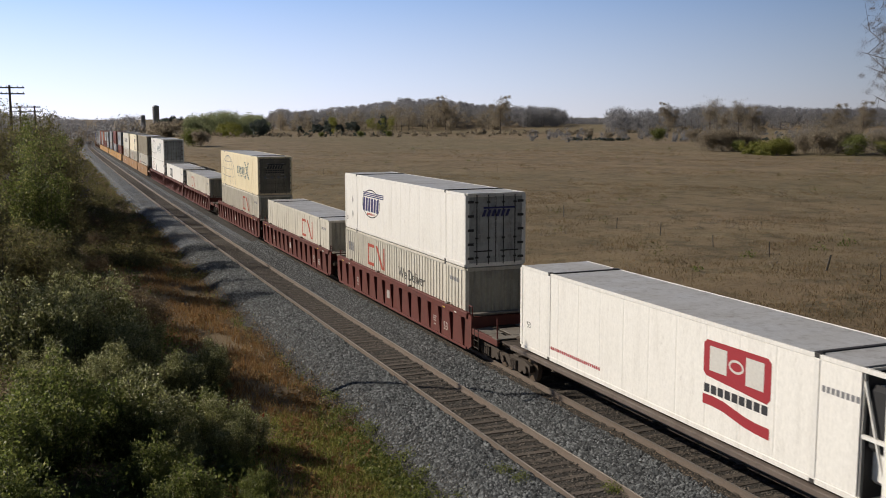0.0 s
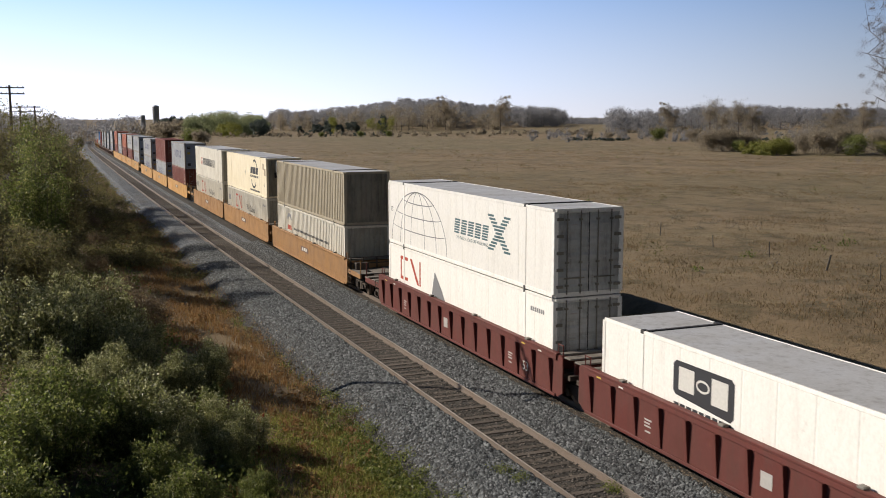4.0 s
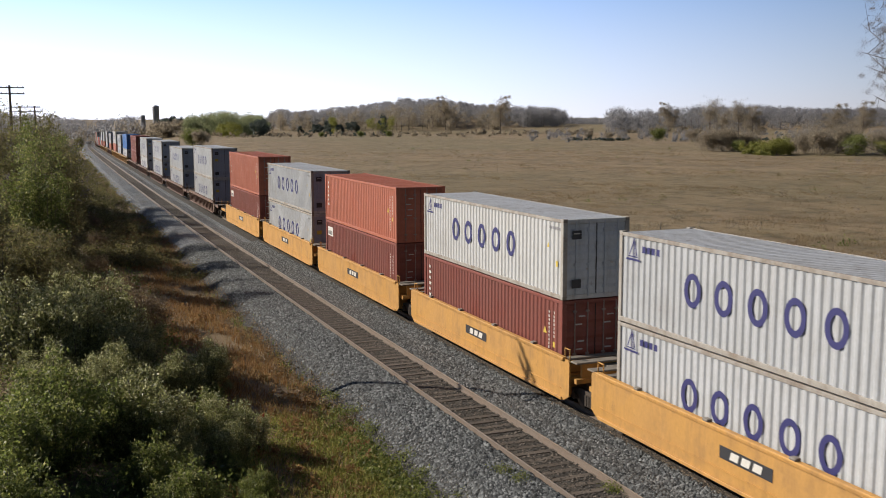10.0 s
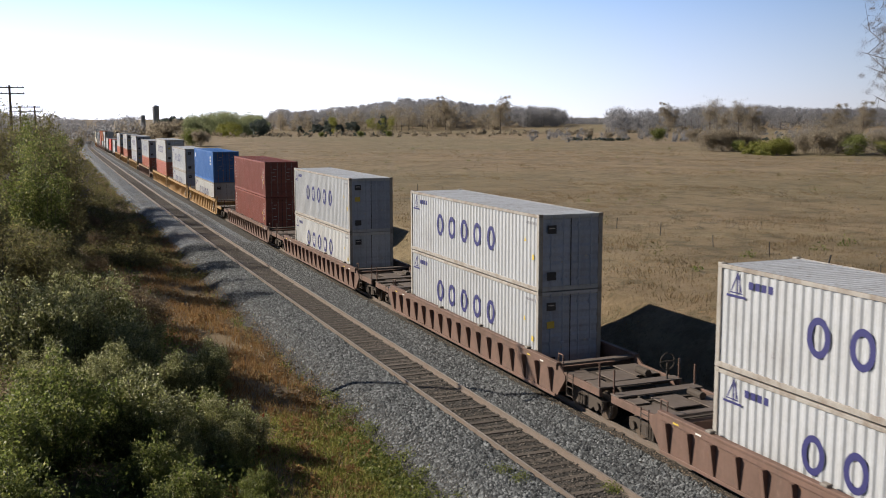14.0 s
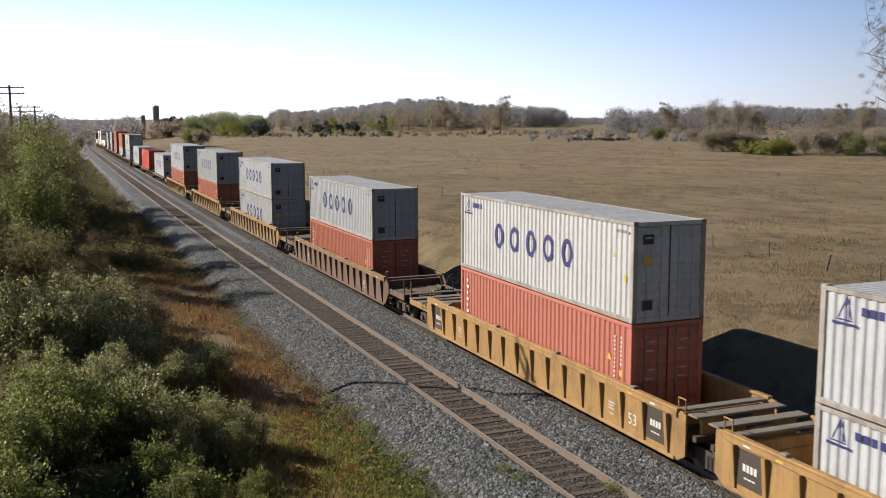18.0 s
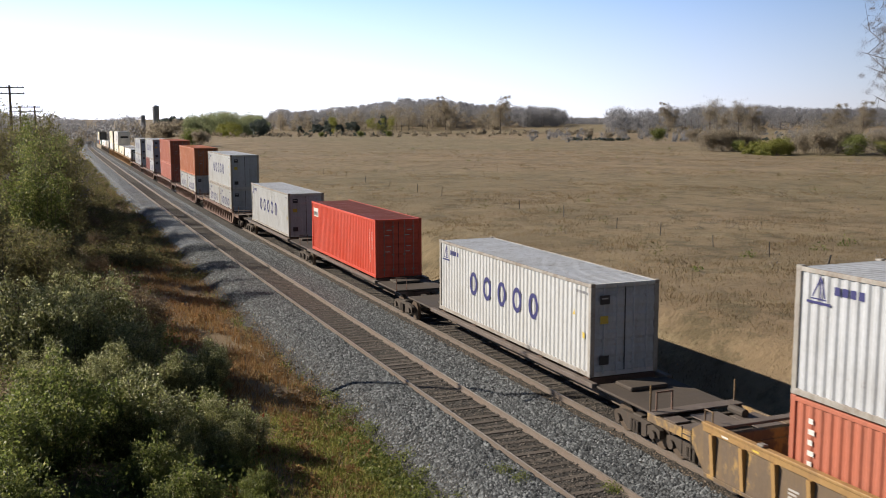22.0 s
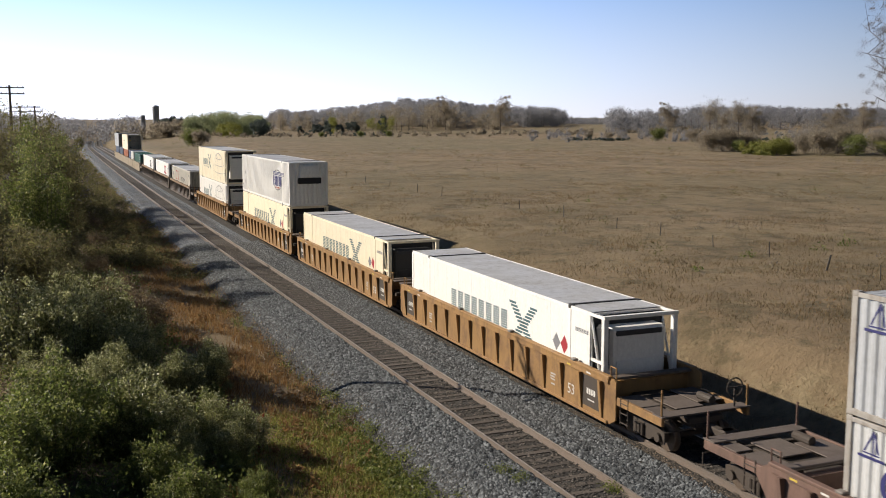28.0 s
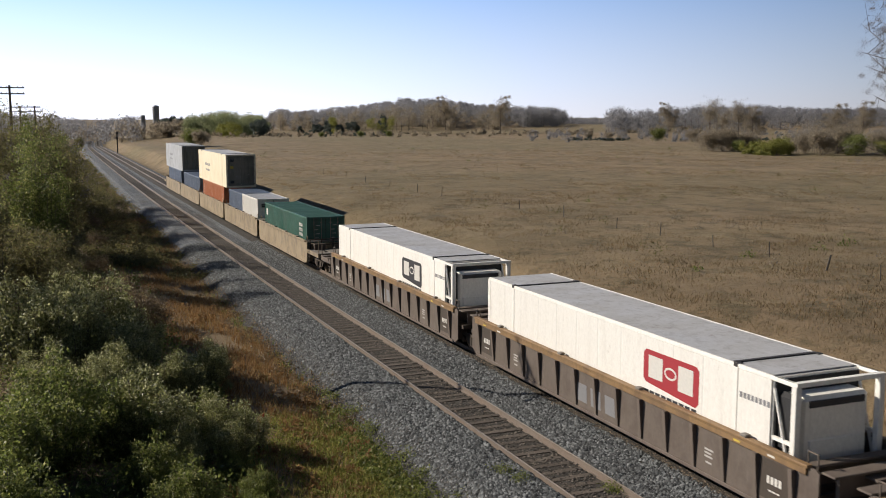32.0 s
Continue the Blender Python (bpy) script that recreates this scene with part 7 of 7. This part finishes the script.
    for k, px, d, s in (("lime", 1372, 205, 0.85), ("lime", 1350, 208, 0.6), ("lime", 1392, 210, 0.75), ("green", 1512, 200, 0.95), ("russet", 1450, 205, 1.0), ("russet", 1480, 210, 1.1), ("russet", 1425, 212, 0.8), ("russet", 1555, 205, 0.9), ("lime", 1565, 200, 0.8), ("russet", 1260, 225, 0.9), ("russet", 1290, 228, 1.0), ("green", 1305, 222, 0.6), ("russet", 1325, 230, 0.8),
                            ("green", 1162, 315, 0.95), ("russet", 1040, 340, 0.5), ("russet", 1075, 335, 0.55), ("russet", 1100, 340, 0.5), ("green", 345, 285, 1.15), ("russet", 335, 290, 0.9), ("russet", 358, 283, 0.9), ("green", 570, 420, 0.5), ("green", 640, 420, 0.6), ("green", 690, 430, 0.6), ("russet", 1222, 300, 0.7)):
        x, y = spot(px, d)
        m = at(x, y, s, r.uniform(0, 360), 0.1)
        if k in new_kind:
            new_kind.discard(k)
            bushes[k].matrix_basis = m
        else:
            copy_thing(bushes[k], m)
    big = plant("large_tree", "tall bare tree with fine drooping twigs", "tree", 101, 27, 8.0, 1, 0.26, M_TWIG, 20000, (0.025, 0.06), 0.38, "", 3)
    x, y = spot(1588, 132)
    big.matrix_basis = at(x, y, 1.0, 40, 0.2)
    x, y = spot(1598, 141)
    copy_thing(big, at(x, y, 0.94, 205, 0.2))


far_woods()


def weeds():
    """Clumps of tall weeds and brambles in the field."""
    rng = np.random.default_rng(23)
    for name, mat, n, label in (("field_weeds", M_HAZED_RUSSET, 260, "clumps of tall brown weeds in the field"), ("green_weeds", M_GREEN, 70, "low green bramble clumps in the field"), ("dark_weeds", M_DARK, 70, "dark dead weed clumps in the field")):
        y = 40 + 360 * rng.random(n) ** 1.3
        x = 30 + (20 + y * 0.85) * rng.random(n)
        x, s = x + bend(y), rng.uniform(0.15, 0.42, n)
        c = np.stack([x, y, terrain(x, y) + s * 0.6], -1)
        tagged(new(name, quads_mesh(name, leaves(rng, c, s, n * 60, (0.03, 0.10)), mat)), label, "weeds", kind="stuff")


weeds()


# ---- poles, fence, farm, signal ----
def pole(x, y, top, arms, label, wide=2.1):
    z = float(terrain(x, y))
    t = tagged(new("utility_pole"), label, "utility pole", "poles along the line")
    bm = rod(bmesh.new(), (0, 0, -0.4), (0, 0, top - z), 0.16, 0.11, 10)
    part("post", bm, M_POLE, t)
    for k in arms:
        a = part("crossarm", box(bmesh.new(), -wide / 2, wide / 2, -0.17, -0.07, top - z - k - 0.06, top - z - k + 0.06, 0.01), M_POLE, t)
        for i in range(6):
            u = -wide / 2 + 0.12 + i * (wide - 0.24) / 5
            part("insulator", rod(bmesh.new(), (u, -0.12, top - z - k + 0.06), (u, -0.12, top - z - k + 0.2), 0.035, 0.05, 8), M_GREY_L, a)
    t.matrix_basis = pose(x, y, z, 0, 0, 0)
    return t


pole(-1.45, 110, 12.35, (0.25, 0.85), "weathered telegraph pole with two crossarms", 2.75)
pole(-2.9, 43.0, 14.0, (0.2, 0.7), "weathered telegraph pole with two crossarms", 2.2)
pole(-0.82, 155, 10.8, (0.2, 0.85), "far telegraph pole beside its twin", 2.4)
pole(1.1, 155, 10.8, (0.2, 0.85), "far telegraph pole beside its twin", 1.6)

FENCE = tagged(new("fence"), "old field fence of thin weathered wooden posts", "fence")
rf = random.Random(4)
for i, y in enumerate((35.5, 38.9, 43.7, 48.2, 54.2, 58.7, 66.8, 74.1, 83.0, 90.5, 98.0, 106.0, 114.0, 123.0, 133.0, 144.0)):
    x = 37.3 + rf.uniform(-0.3, 0.3)
    h = rf.uniform(0.7, 0.95)
    p = part("post", rod(bmesh.new(), (0, 0, -0.3), (0, 0, h), *((0.06, 0.045) if i == 1 else (0.032, 0.026)), 7), M_FAR_BARK, FENCE)
    p.matrix_basis = pose(x, y, float(terrain(x, y)), rf.uniform(-4, 4), 14 if i == 1 else rf.uniform(-4, 4), 0)

zm = float(terrain(6.1, 29))
marker = tagged(new("marker_post"), "thin stake with an orange-red top in the grass", "marker post")
marker.location = (6.1, 29, zm)
part("stake", rod(bmesh.new(), (0, 0, -0.2), (0, 0, 0.45), 0.03, sides=8), M_POLE, marker)
part("painted_top", rod(bmesh.new(), (0, 0, 0.45), (0, 0, 0.85), 0.035, sides=8), plain("faded_orange", (0.42, 0.085, 0.035)), marker, "faded orange-red top")


M_STAVE = paint("silo_stave", (0.40, 0.395, 0.40), 0.3, 0.8)


def silo(px, d, r0, h, label):
    x, y = spot(px, d)
    z = float(terrain(x, y))
    t = tagged(new("silo"), label, "silo", "farm silos")
    bm = bmesh.new()
    rod(bm, (0, 0, 0), (0, 0, h), r0, r0, 20)
    part("wall", bm, M_STAVE, t)
    for i in range(1, 14):
        part("hoop", rod(bmesh.new(), (0, 0, h * i / 14 - 0.08), (0, 0, h * i / 14 + 0.08), r0 + 0.06, sides=20), M_STAVE, t)
    bm = bmesh.new()
    bmesh.ops.create_uvsphere(bm, u_segments=16, v_segments=8, radius=r0 * 1.02, matrix=Matrix.LocRotScale((0, 0, h), None, (1, 1, 0.55)))
    part("dome", bm, M_ROOF, t)
    t.location = (x, y, z)


silo(281, 610, 2.0, 15.5, "tall grey stave silo beside the farm trees")
silo(258, 600, 1.4, 11.2, "shorter grey stave silo")
silo(226, 600, 1.1, 10.6, "small far grey farm silo")


def barn(px, d, w, l, h, label):
    x, y = spot(px, d)
    z = float(terrain(x, y))
    t = tagged(new("barn"), label, "barn")
    part("wall", box(bmesh.new(), -w / 2, w / 2, -l / 2, l / 2, 0, h), PAINTS["brown"], t, "red-brown barn wall")
    bm = bmesh.new()
    prism(bm, [(-w / 2 - 0.4, h - 0.1), (0, h + w * 0.28), (w / 2 + 0.4, h - 0.1), (w / 2 + 0.4, h + 0.1), (0, h + w * 0.28 + 0.25), (-w / 2 - 0.4, h + 0.1)], 1, -l / 2 - 0.4, l / 2 + 0.4)
    part("roof", bm, PAINTS["white"], t, "pale metal roof")
    for i in (-1, 1):
        part("door", box(bmesh.new(), i * w * 0.22 - 1.1, i * w * 0.22 + 1.1, -l / 2 - 0.06, -l / 2 - 0.005, 0.1, 2.7), M_STEEL, t)
    t.matrix_basis = pose(x, y, z, 0, 0, 70)


barn(205, 640, 7, 14, 2.4, "low far barn with a pale metal roof")


def signal():
    y = 330.0
    x, z = 19.7 + float(bend(y)) , float(dip(y))
    z0 = float(terrain(x, y))
    t = tagged(new("signal_mast"), "black railway signal mast with two heads", "railway signal")
    part("mast", rod(bmesh.new(), (0, 0, -0.3), (0, 0, 7.0), 0.08, sides=8), M_STEEL, t)
    for h in (6.4, 4.8):
        hd = part("signal_head", rod(bmesh.new(), (0, -0.12, h), (0, -0.02, h), 0.42, sides=16), M_BLACK, t)
        part("hood", rod(bmesh.new(), (0, -0.4, h), (0, -0.12, h), 0.13, sides=10), M_STEEL, hd)
    part("ladder", box(bmesh.new(), -0.18, 0.18, 0.1, 0.14, 0, 6.0), M_STEEL, t)
    t.location = (x, y, z0)


signal()

motions()
